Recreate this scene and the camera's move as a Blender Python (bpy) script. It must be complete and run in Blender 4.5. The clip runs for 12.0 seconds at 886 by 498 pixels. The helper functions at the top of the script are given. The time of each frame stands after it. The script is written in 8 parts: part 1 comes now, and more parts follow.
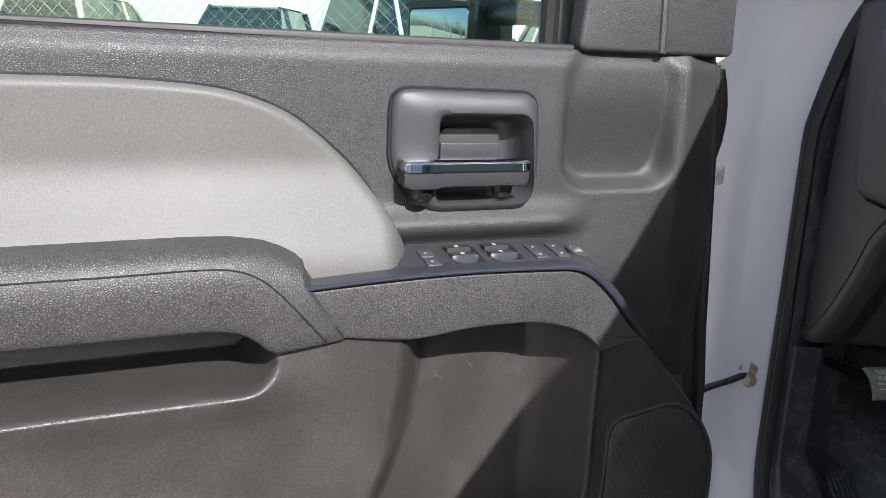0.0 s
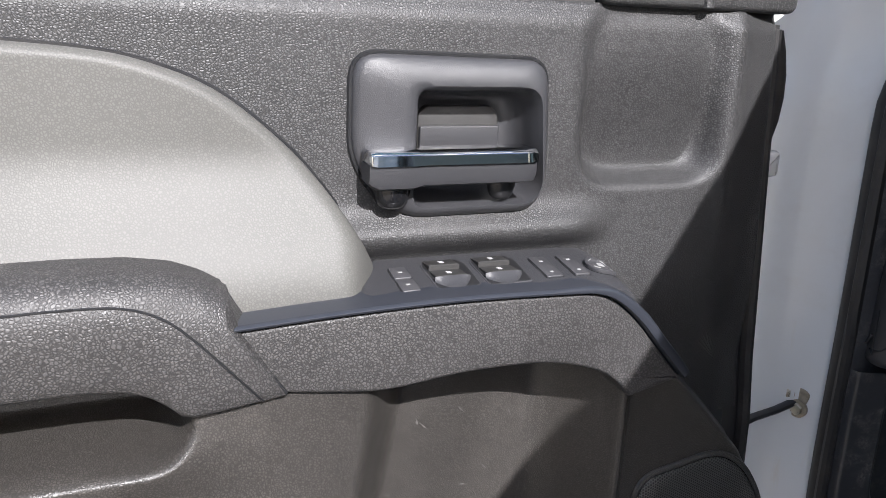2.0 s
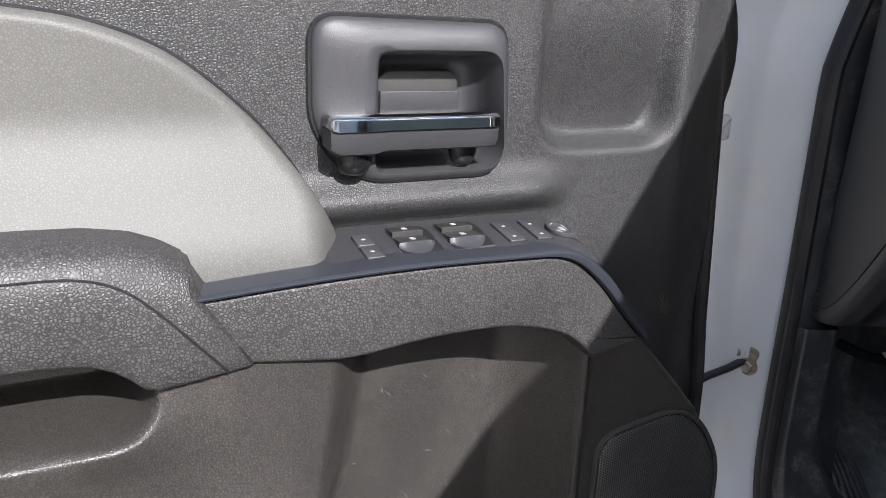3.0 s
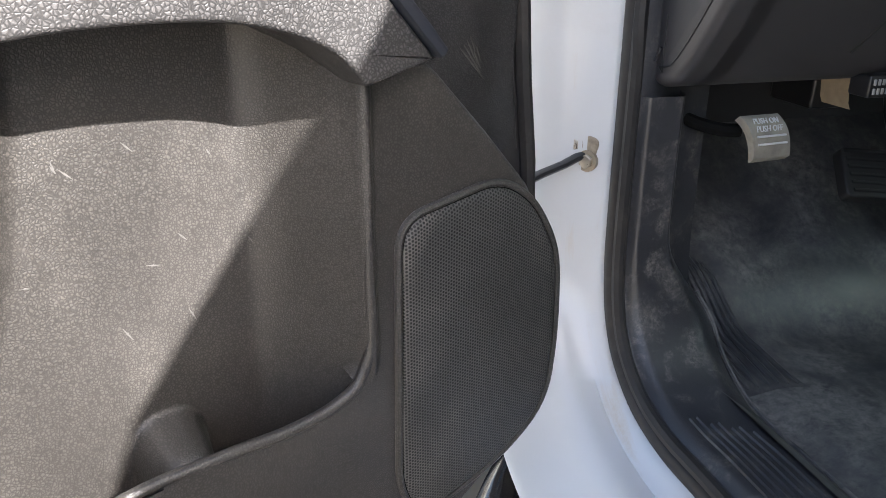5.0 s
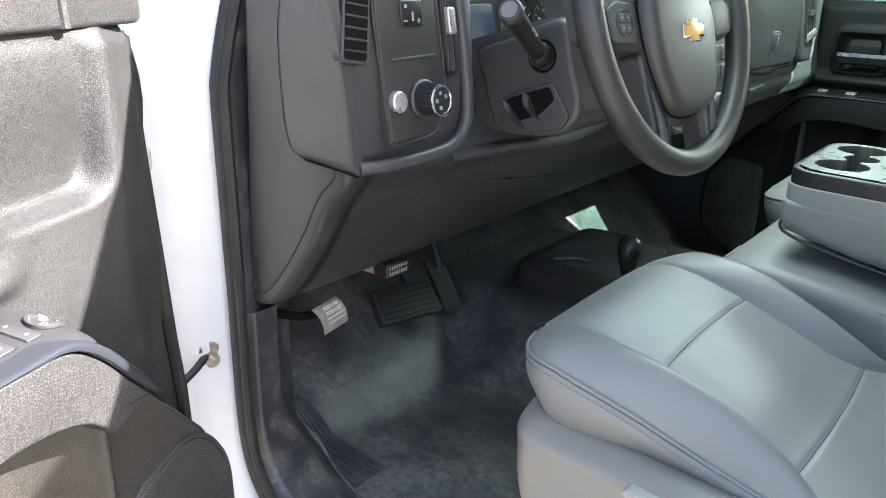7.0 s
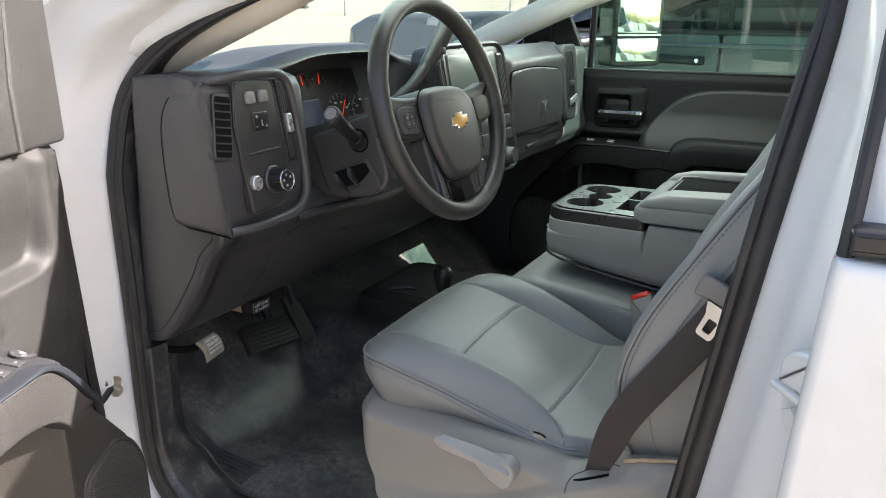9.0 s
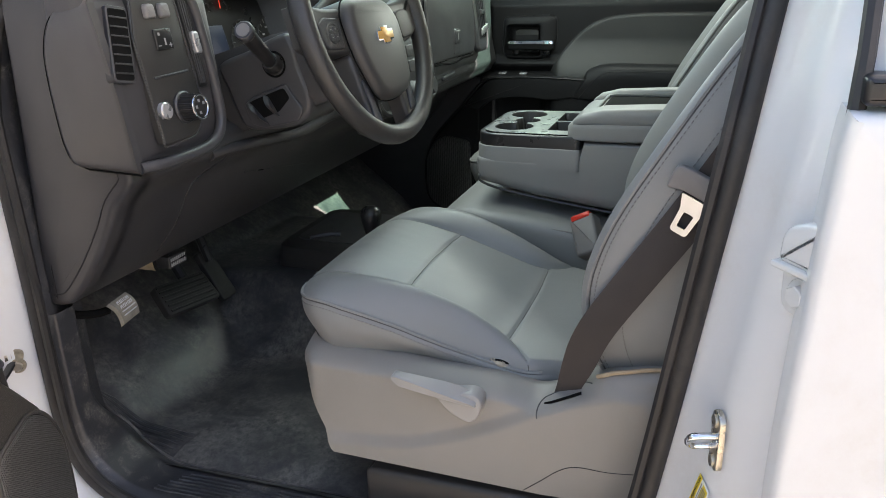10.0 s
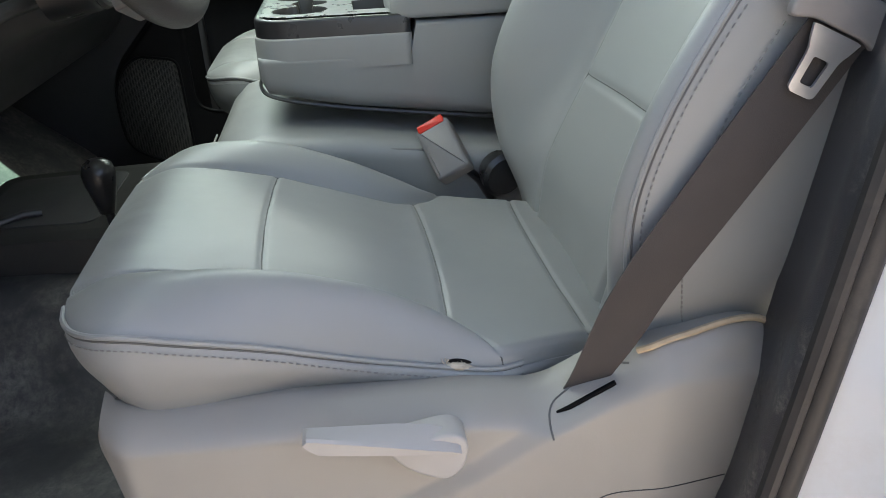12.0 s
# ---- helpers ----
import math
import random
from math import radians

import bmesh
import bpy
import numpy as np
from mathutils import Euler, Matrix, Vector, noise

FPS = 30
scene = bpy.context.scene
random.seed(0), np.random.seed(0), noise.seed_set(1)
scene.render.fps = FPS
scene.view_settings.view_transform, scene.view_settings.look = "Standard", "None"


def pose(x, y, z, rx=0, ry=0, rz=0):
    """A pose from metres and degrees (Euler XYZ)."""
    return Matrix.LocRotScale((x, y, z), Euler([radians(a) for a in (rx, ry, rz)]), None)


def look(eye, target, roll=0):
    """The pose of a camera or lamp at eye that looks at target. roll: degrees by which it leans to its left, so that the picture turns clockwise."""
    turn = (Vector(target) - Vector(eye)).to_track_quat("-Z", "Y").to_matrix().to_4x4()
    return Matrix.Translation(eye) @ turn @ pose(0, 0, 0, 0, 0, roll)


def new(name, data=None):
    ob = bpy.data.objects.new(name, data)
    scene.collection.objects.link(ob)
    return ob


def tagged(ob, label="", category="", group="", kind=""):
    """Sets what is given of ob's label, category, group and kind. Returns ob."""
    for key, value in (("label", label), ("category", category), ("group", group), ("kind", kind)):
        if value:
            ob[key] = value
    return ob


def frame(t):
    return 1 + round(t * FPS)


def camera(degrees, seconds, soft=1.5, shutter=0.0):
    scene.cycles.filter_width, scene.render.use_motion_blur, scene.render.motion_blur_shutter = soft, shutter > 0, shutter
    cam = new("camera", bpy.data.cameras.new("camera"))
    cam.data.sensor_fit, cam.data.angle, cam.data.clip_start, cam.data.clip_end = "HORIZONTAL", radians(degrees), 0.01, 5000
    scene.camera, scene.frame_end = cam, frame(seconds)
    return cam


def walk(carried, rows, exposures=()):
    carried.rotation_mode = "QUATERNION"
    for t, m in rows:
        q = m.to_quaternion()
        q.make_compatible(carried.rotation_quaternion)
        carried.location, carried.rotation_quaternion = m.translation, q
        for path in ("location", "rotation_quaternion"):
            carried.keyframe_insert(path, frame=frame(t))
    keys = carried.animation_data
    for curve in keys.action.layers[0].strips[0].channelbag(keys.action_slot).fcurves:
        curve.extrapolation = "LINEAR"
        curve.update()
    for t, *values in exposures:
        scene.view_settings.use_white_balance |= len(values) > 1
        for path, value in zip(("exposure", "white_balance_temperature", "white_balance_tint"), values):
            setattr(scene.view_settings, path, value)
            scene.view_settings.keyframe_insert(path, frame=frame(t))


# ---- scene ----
cam = camera(59.5, 12.0, 0.8)
PATH = [
    (0, (0.009, -0.018, 1.537), (-0.018, 1.920, 1.045), 2.37),
    (0.5, (0.023, 0.102, 1.523), (-0.004, 2.036, 1.013), 2.48),
    (1, (0.028, 0.166, 1.521), (-0.008, 2.095, 0.995), 2.19),
    (1.5, (0.024, 0.190, 1.519), (-0.009, 2.116, 0.982), 2.19),
    (2, (0.023, 0.194, 1.518), (-0.006, 2.118, 0.973), 2.19),
    (2.5, (0.021, 0.194, 1.519), (0.016, 2.116, 0.968), 2.30),
    (3, (0.010, 0.195, 1.510), (0.117, 2.099, 0.906), 2.22),
    (3.5, (0.009, 0.220, 1.442), (0.248, 2.097, 0.794), 2.02),
    (3.7, (0.021, 0.238, 1.409), (0.310, 2.099, 0.735), 1.83),
    (5.3, (0.114, 0.365, 1.288), (0.640, 2.132, 0.513), 0.01),
    (5.5, (0.115, 0.366, 1.289), (0.681, 2.114, 0.499), -0.10),
    (6, (0.111, 0.358, 1.295), (0.868, 2.032, 0.504), -0.00),
    (6.5, (0.045, 0.325, 1.414), (1.148, 1.819, 0.671), 1.09),
    (7, (-0.098, 0.239, 1.608), (1.370, 1.410, 0.922), 1.58),
    (7.5, (-0.239, 0.115, 1.675), (1.333, 1.169, 1.031), 1.29),
    (9.3, (-0.392, 0.008, 1.724), (1.331, 0.837, 1.135), -0.15),
    (9.5, (-0.390, 0.018, 1.719), (1.344, 0.803, 1.107), -0.50),
    (10, (-0.350, 0.107, 1.631), (1.430, 0.731, 0.964), -1.71),
    (10.5, (-0.312, 0.226, 1.564), (1.498, 0.674, 0.840), -2.35),
    (11, (-0.269, 0.331, 1.518), (1.555, 0.587, 0.738), -2.92),
    (11.5, (-0.148, 0.402, 1.482), (1.673, 0.484, 0.659), -3.17),
    (12, (0.070, 0.460, 1.477), (1.866, 0.243, 0.625), -2.74),
]
EXPOSURES = [(0.0, 1.08, 6100, 13), (0.5, 1.24, 6100, 13), (2.0, 1.2, 6100, 13), (3.0, 1.14, 6100, 13), (3.7, 1.40, 6200, 13), (5.3, 2.75, 6400, 12), (6.3, 3.0, 6450, 12), (7.2, 3.12, 6450, 12), (7.7, 2.98, 6600, 13), (9.3, 2.28, 6950, 15), (10.0, 2.44, 7000, 16), (11.0, 2.98, 7100, 17), (11.5, 3.12, 7150, 17), (12.0, 2.86, 6950, 16)]
walk(cam, [(t, look(eye, target, roll)) for t, eye, target, roll in PATH], EXPOSURES)

# ---- world, sun ----
SUN = Vector((0.33, -0.727, 0.605)).normalized()   # towards the sun: behind the truck, over its right shoulder
world = bpy.data.worlds.new("sky")
scene.world = world
world.use_nodes = True
wn = world.node_tree.nodes
sky = wn.new("ShaderNodeTexSky")
sky.sky_type = "NISHITA"
sky.sun_disc = False
sky.sun_elevation = math.asin(SUN.z)
sky.sun_rotation = math.atan2(SUN.x, SUN.y)
sky.air_density, sky.dust_density, sky.ozone_density = 1.0, 3.0, 1.0
wn["Background"].inputs["Strength"].default_value = 0.10
world.node_tree.links.new(sky.outputs["Color"], wn["Background"].inputs["Color"])
sun = new("sun", bpy.data.lights.new("sun", "SUN"))
sun.data.energy, sun.data.angle, sun.data.color = 4.7, radians(0.55), (1.0, 0.965, 0.92)
sun.matrix_world = look(SUN * 30, (0, 0, 0))

# skylight that falls in through the upper windscreen and the far side window
for name, eye, target, w, h, power in (("windscreen_skylight", (1.36, 0.72, 1.825), (1.36, 0.56, 1.10), 1.20, 0.26, 1.25), ("window_skylight", (2.10, 0.42, 1.82), (1.2, 0.42, 1.15), 0.60, 0.14, 0.9)):
    lamp = new(name, bpy.data.lights.new(name, "AREA"))
    lamp.data.shape, lamp.data.size, lamp.data.size_y, lamp.data.energy, lamp.data.color = "RECTANGLE", w, h, power, (0.84, 1.0, 0.93)
    lamp.matrix_world = look(eye, target)

# ---- helpers for meshes ----
TH = math.atan(0.411)


def catmull(pts, n=6, closed=False):
    pts = [Vector(p) for p in pts]
    out, m = [], len(pts)
    last = m if closed else m - 1
    for i in range(last):
        if closed:
            a, b, c, d = (pts[(i + k) % m] for k in (-1, 0, 1, 2))
        else:
            a, b, c, d = (pts[min(max(i + k, 0), m - 1)] for k in (-1, 0, 1, 2))
        for j in range(n):
            t = j / n
            out.append(0.5 * (2 * b + (c - a) * t + (2 * a - 5 * b + 4 * c - d) * t * t + (3 * b - a - 3 * c + d) * t ** 3))
    if not closed:
        out.append(pts[-1])
    return out


def catmull2(pts, n=6):
    return [(p.x, p.y) for p in catmull([(*q, 0) for q in pts], n)]


def rounded(pts, r=0.01, n=5):
    """A closed outline with its corners rounded; a corner may bring its own radius as a third number."""
    out, m = [], len(pts)
    for i in range(m):
        p = Vector(pts[i][:2])
        a, b = Vector(pts[i - 1][:2]) - p, Vector(pts[(i + 1) % m][:2]) - p
        rr = pts[i][2] if len(pts[i]) > 2 else r
        k = min(rr, 0.49 * a.length, 0.49 * b.length)
        p0, p1 = p + a.normalized() * k, p + b.normalized() * k
        for j in range(n + 1):
            t = j / n
            out.append((1 - t) ** 2 * p0 + 2 * t * (1 - t) * p + t * t * p1)
    return out


def inset(pts, d):
    """The outline moved inwards by d."""
    m = len(pts)
    area = sum(pts[i - 1][0] * pts[i][1] - pts[i][0] * pts[i - 1][1] for i in range(m))
    s = 1 if area > 0 else -1
    out = []
    for i in range(m):
        a, b, c = (Vector((q[0], q[1])) for q in (pts[i - 1], pts[i], pts[(i + 1) % m]))
        e, f = b - a, c - b
        if e.length < 1e-7 or f.length < 1e-7:
            e = f = c - a
        e, f = e.normalized(), f.normalized()
        nrm = Vector((-e.y - f.y, e.x + f.x))
        k = nrm.length_squared
        nrm = nrm * (2 / k if k > 0.5 else 4 / max(k, 1e-6) ** 0.5 / 2)
        out.append(b + nrm * d * s)
    return out


def loft(rings, closed=True, cap0=True, cap1=True):
    verts, faces, n = [], [], len(rings[0])
    for ring in rings:
        verts += [tuple(p) for p in ring]
    for i in range(len(rings) - 1):
        for j in range(n if closed else n - 1):
            k = (j + 1) % n
            faces.append((i * n + j, i * n + k, (i + 1) * n + k, (i + 1) * n + j))
    if cap0:
        faces.append(tuple(range(n))[::-1])
    if cap1:
        faces.append(tuple((len(rings) - 1) * n + j for j in range(n)))
    return verts, faces


def slab(outline, h0, h1, bev=0.002, seg=3):
    """An outline in the plane of the first two axes, raised from h0 to h1 along the third, with a rounded far edge."""
    rings = [[(p[0], p[1], h0) for p in outline]]
    s = 1 if h1 > h0 else -1
    for j in range(seg + 1):
        a = math.pi / 2 * j / seg
        q = inset(outline, bev * (1 - math.cos(a))) if j else outline
        rings.append([(p[0], p[1], h1 - s * bev * (1 - math.sin(a))) for p in q])
    return loft(rings)


def tube(path, r, n=8, closed=False, flat=1.0, up=(0, 0, 1)):
    path = [Vector(p) for p in path]
    m, rings = len(path), []
    side = None
    for i, p in enumerate(path):
        a = path[i - 1] if i or closed else p
        b = path[(i + 1) % m] if i < m - 1 or closed else p
        t = (b - a).normalized()
        if side is None:
            side = t.cross(Vector(up))
            if side.length < 1e-3:
                side = t.cross(Vector((1, 0, 0)))
        side = (side - t * side.dot(t)).normalized()
        other = t.cross(side)
        rr = r[i] if isinstance(r, (list, tuple)) else r
        rings.append([p + rr * (math.cos(2 * math.pi * j / n) * side + flat * math.sin(2 * math.pi * j / n) * other) for j in range(n)])
    if closed:
        rings.append(rings[0])
        return loft(rings, True, False, False)
    return loft(rings)


def sheet(fn, nu, nv):
    verts = [tuple(fn(i / (nu - 1), j / (nv - 1))) for i in range(nu) for j in range(nv)]
    faces = [(i * nv + j, (i + 1) * nv + j, (i + 1) * nv + j + 1, i * nv + j + 1) for i in range(nu - 1) for j in range(nv - 1)]
    return verts, faces


def thick_sheet(fn, back, nu, nv):
    """A surface closed by a second one behind it."""
    v0, f0 = sheet(fn, nu, nv)
    v1, f1 = sheet(back, nu, nv)
    n = len(v0)
    faces = f0 + [tuple(reversed([k + n for k in q])) for q in f1]
    rim = [i * nv for i in range(nu)] + [(nu - 1) * nv + j for j in range(1, nv)] + [i * nv + nv - 1 for i in range(nu - 2, -1, -1)] + [j for j in range(nv - 2, 0, -1)]
    for k in range(len(rim)):
        a, b = rim[k], rim[(k + 1) % len(rim)]
        faces.append((a, b, b + n, a + n))
    return v0 + v1, faces


def box(x0, x1, y0, y1, z0, z1, bev=0.004, seg=2):
    o = rounded([(x0, y0), (x1, y0), (x1, y1), (x0, y1)], bev, seg + 1)
    v, f = slab(o, 0.5 * (z0 + z1), z1, bev, seg)
    v2, f2 = slab(o, 0.5 * (z0 + z1), z0, bev, seg)
    f, f2 = f[1:] if len(f[0]) > 4 else f, f2
    return joined((v, [q for q in f if len(q) <= 4 or abs(v[q[0]][2] - z1) < 1e-6]), (v2, [q for q in f2 if len(q) <= 4 or abs(v2[q[0]][2] - z0) < 1e-6]))


def joined(*pieces):
    verts, faces = [], []
    for v, f in pieces:
        n = len(verts)
        verts += list(v)
        faces += [tuple(k + n for k in q) for q in f]
    return verts, faces


def cyl(a, b, r, n=20, r2=None, bev=0.0):
    a, b = Vector(a), Vector(b)
    r2 = r if r2 is None else r2
    t = (b - a).normalized()
    side = t.cross(Vector((0, 0, 1)))
    side = (side if side.length > 1e-3 else t.cross(Vector((1, 0, 0)))).normalized()
    other = t.cross(side)
    prof = [(0, r), (1, r2)] if not bev else [(0, r - bev), (bev / (b - a).length, r), (1 - bev / (b - a).length, r2), (1, r2 - bev)]
    return loft([[a + (b - a) * k + q * (math.cos(2 * math.pi * j / n) * side + math.sin(2 * math.pi * j / n) * other) for j in range(n)] for k, q in prof])


def moved(data, m):
    return [tuple(m @ Vector(p)) for p in data[0]], data[1]


def part(name, data, material, parent=None, label="", angle=40):
    """One mesh object under a thing or a part."""
    me = bpy.data.meshes.new(name)
    me.from_pydata([tuple(p) for p in data[0]], [], data[1])
    bm = bmesh.new()
    bm.from_mesh(me)
    bmesh.ops.remove_doubles(bm, verts=bm.verts, dist=1e-6)
    bmesh.ops.recalc_face_normals(bm, faces=bm.faces)
    for q in bm.faces:
        q.smooth = True
    bm.to_mesh(me)
    bm.free()
    me.set_sharp_from_angle(angle=radians(angle))
    me.materials.append(material)
    ob = new(name, me)
    if parent is not None:
        ob.parent = parent
        up = parent if parent.parent is None else parent.parent
        ob.matrix_parent_inverse = up.matrix_basis.inverted() if parent.parent is None else Matrix()
    if label:
        tagged(ob, label)
    return ob


def thing(name, base, label, category, group="", kind=""):
    ob = new(name)
    ob.empty_display_size = 0.05
    ob.matrix_basis = Matrix.Translation(base)
    return tagged(ob, label, category, group, kind)


def solo(name, data, material, label, category, group="", kind="", angle=40):
    return tagged(part(name, data, material, None, "", angle), label, category, group, kind)


def step(a, b, x):
    t = min(max((x - a) / (b - a), 0.0), 1.0)
    return t * t * (3 - 2 * t)


def along(table, x):
    """Smooth reading of a small table of (place, value)."""
    if x <= table[0][0]:
        return table[0][1]
    for (a, p), (b, q) in zip(table, table[1:]):
        if x <= b:
            t = (x - a) / (b - a)
            return p + (q - p) * t
    return table[-1][1]


def spline(table, x):
    """Smooth reading of a small table of (place, value)."""
    n = len(table)
    if x <= table[0][0]:
        return table[0][1]
    if x >= table[-1][0]:
        return table[-1][1]
    k = max(i for i in range(n - 1) if table[i][0] <= x)
    (a, p), (b, q) = table[k], table[k + 1]
    def tangent(i):
        if i == 0 or i == n - 1:
            return 0.0
        return (table[i + 1][1] - table[i - 1][1]) / (table[i + 1][0] - table[i - 1][0])
    h, t = b - a, (x - a) / (b - a)
    m0 = tangent(k) if k else (q - p) / h
    m1 = tangent(k + 1) if k + 1 < n - 1 else (q - p) / h
    return (2 * t ** 3 - 3 * t * t + 1) * p + (t ** 3 - 2 * t * t + t) * h * m0 + (3 * t * t - 2 * t ** 3) * q + (t ** 3 - t * t) * h * m1


def lettering(text, size, depth, m, mat, parent, name="lettering"):
    cu = bpy.data.curves.new("text", "FONT")
    cu.body, cu.size, cu.extrude, cu.align_x, cu.align_y, cu.resolution_u = text, size, depth, "CENTER", "CENTER", 2
    ob = bpy.data.objects.new("text", cu)
    scene.collection.objects.link(ob)
    bpy.context.view_layer.update()
    me = bpy.data.meshes.new_from_object(ob.evaluated_get(bpy.context.evaluated_depsgraph_get()))
    data = ([m @ v.co for v in me.vertices], [tuple(p.vertices) for p in me.polygons])
    bpy.data.objects.remove(ob)
    bpy.data.meshes.remove(me)
    return part(name, data, mat, parent)

# ---- materials ----
def material(name, base, rough=0.5, metal=0.0, vary=0.0, scale=6.0, grain=0.0, grain_size=900.0, leather=False, coat=0.0, dust=0.0, dust_scale=5.0, dust_colour=(0.30, 0.26, 0.21), spec=0.5, rough_vary=0.0, piece=0.0, sheen=0.0, specks=(0.25, 1.35), veil=(0.48, 0.75), streak=None):
    m = bpy.data.materials.new(name)
    m.use_nodes = True
    nt = m.node_tree
    bsdf = nt.nodes["Principled BSDF"]

    def node(kind, **kw):
        nd = nt.nodes.new(kind)
        for k, v in kw.items():
            nd.inputs[k].default_value = v
        return nd

    bsdf.inputs["Roughness"].default_value = rough
    bsdf.inputs["Metallic"].default_value = metal
    bsdf.inputs["Specular IOR Level"].default_value = spec
    bsdf.inputs["Coat Weight"].default_value = coat
    bsdf.inputs["Coat Roughness"].default_value = 0.06
    bsdf.inputs["Sheen Weight"].default_value = sheen
    tc = nt.nodes.new("ShaderNodeTexCoord")
    pos = tc.outputs["Object"]
    last = None
    rgb = node("ShaderNodeRGB")
    rgb.outputs[0].default_value = (*base, 1)
    last = rgb.outputs[0]
    if vary:
        nz = node("ShaderNodeTexNoise", Scale=scale, Detail=5.0, Roughness=0.6)
        nt.links.new(pos, nz.inputs["Vector"])
        mr = node("ShaderNodeMapRange")
        mr.inputs["From Min"].default_value, mr.inputs["From Max"].default_value = 0.3, 0.7
        mr.inputs["To Min"].default_value, mr.inputs["To Max"].default_value = 1 - vary, 1 + vary
        nt.links.new(nz.outputs["Fac"], mr.inputs["Value"])
        mul = nt.nodes.new("ShaderNodeVectorMath")
        mul.operation = "SCALE"
        nt.links.new(last, mul.inputs[0])
        nt.links.new(mr.outputs["Result"], mul.inputs["Scale"])
        last = mul.outputs[0]
    if piece:
        oi = nt.nodes.new("ShaderNodeObjectInfo")
        mr = node("ShaderNodeMapRange")
        mr.inputs["To Min"].default_value, mr.inputs["To Max"].default_value = 1 - piece, 1 + piece
        nt.links.new(oi.outputs["Random"], mr.inputs["Value"])
        mul = nt.nodes.new("ShaderNodeVectorMath")
        mul.operation = "SCALE"
        nt.links.new(last, mul.inputs[0])
        nt.links.new(mr.outputs["Result"], mul.inputs["Scale"])
        last = mul.outputs[0]
    if dust:
        nz = node("ShaderNodeTexNoise", Scale=dust_scale, Detail=8.0, Roughness=0.65, Distortion=0.4)
        where = pos
        if streak:
            # runs and smears drawn out along one way
            stretch = nt.nodes.new("ShaderNodeMapping")
            stretch.inputs["Scale"].default_value = streak
            nt.links.new(pos, stretch.inputs["Vector"])
            where = stretch.outputs["Vector"]
        nt.links.new(where, nz.inputs["Vector"])
        ramp = node("ShaderNodeMapRange")
        ramp.inputs["From Min"].default_value, ramp.inputs["From Max"].default_value = veil
        ramp.inputs["To Max"].default_value = dust
        nt.links.new(nz.outputs["Fac"], ramp.inputs["Value"])
        grit = node("ShaderNodeTexNoise", Scale=dust_scale * 8.0, Detail=9.0, Roughness=0.78, Distortion=0.2)
        nt.links.new(pos, grit.inputs["Vector"])
        speck = node("ShaderNodeMapRange")
        speck.inputs["From Min"].default_value, speck.inputs["From Max"].default_value = 0.36, 0.62
        speck.inputs["To Min"].default_value, speck.inputs["To Max"].default_value = specks
        nt.links.new(grit.outputs["Fac"], speck.inputs["Value"])
        both = nt.nodes.new("ShaderNodeMath")
        both.operation = "MULTIPLY"
        both.use_clamp = True
        nt.links.new(ramp.outputs["Result"], both.inputs[0])
        nt.links.new(speck.outputs["Result"], both.inputs[1])
        mix = nt.nodes.new("ShaderNodeMix")
        mix.data_type = "RGBA"
        nt.links.new(both.outputs[0], mix.inputs["Factor"])
        nt.links.new(last, mix.inputs[6])
        mix.inputs[7].default_value = (*dust_colour, 1)
        last = mix.outputs[2]
        rm = node("ShaderNodeMapRange")
        rm.inputs["To Min"].default_value, rm.inputs["To Max"].default_value = rough, min(1.0, rough + 0.35)
        nt.links.new(ramp.outputs["Result"], rm.inputs["Value"])
        nt.links.new(rm.outputs["Result"], bsdf.inputs["Roughness"])
    elif rough_vary:
        nz = node("ShaderNodeTexNoise", Scale=scale * 2.3, Detail=4.0)
        nt.links.new(pos, nz.inputs["Vector"])
        rm = node("ShaderNodeMapRange")
        rm.inputs["From Min"].default_value, rm.inputs["From Max"].default_value = 0.3, 0.7
        rm.inputs["To Min"].default_value, rm.inputs["To Max"].default_value = rough - rough_vary, rough + rough_vary
        nt.links.new(nz.outputs["Fac"], rm.inputs["Value"])
        nt.links.new(rm.outputs["Result"], bsdf.inputs["Roughness"])
    nt.links.new(last, bsdf.inputs["Base Color"])
    if grain:
        if leather:
            tx = node("ShaderNodeTexVoronoi", Scale=grain_size)
            tx.feature = "DISTANCE_TO_EDGE"
            wob = node("ShaderNodeTexNoise", Scale=grain_size * 0.45, Detail=2.0)
            nt.links.new(pos, wob.inputs["Vector"])
            add = nt.nodes.new("ShaderNodeVectorMath")
            add.operation = "MULTIPLY_ADD"
            nt.links.new(wob.outputs["Color"], add.inputs[0])
            add.inputs[1].default_value = (1.1 / grain_size,) * 3
            nt.links.new(pos, add.inputs[2])
            nt.links.new(add.outputs[0], tx.inputs["Vector"])
            mr = node("ShaderNodeMapRange")
            mr.interpolation_type = "SMOOTHSTEP"
            mr.inputs["From Min"].default_value, mr.inputs["From Max"].default_value = 0.0, 0.34
            mr.inputs["To Min"].default_value, mr.inputs["To Max"].default_value = 0.0, 1.0
            nt.links.new(tx.outputs["Distance"], mr.inputs["Value"])
            height = mr.outputs["Result"]
            # the creases between the pebbles are coloured darker than their tops
            dark = node("ShaderNodeMapRange")
            dark.inputs["To Min"].default_value, dark.inputs["To Max"].default_value = 1 - 0.60 * grain, 1.0 + 0.16 * grain
            nt.links.new(height, dark.inputs["Value"])
            mul = nt.nodes.new("ShaderNodeVectorMath")
            mul.operation = "SCALE"
            nt.links.new(last, mul.inputs[0])
            nt.links.new(dark.outputs["Result"], mul.inputs["Scale"])
            nt.links.new(mul.outputs[0], bsdf.inputs["Base Color"])
        else:
            tx = node("ShaderNodeTexNoise", Scale=grain_size, Detail=3.0)
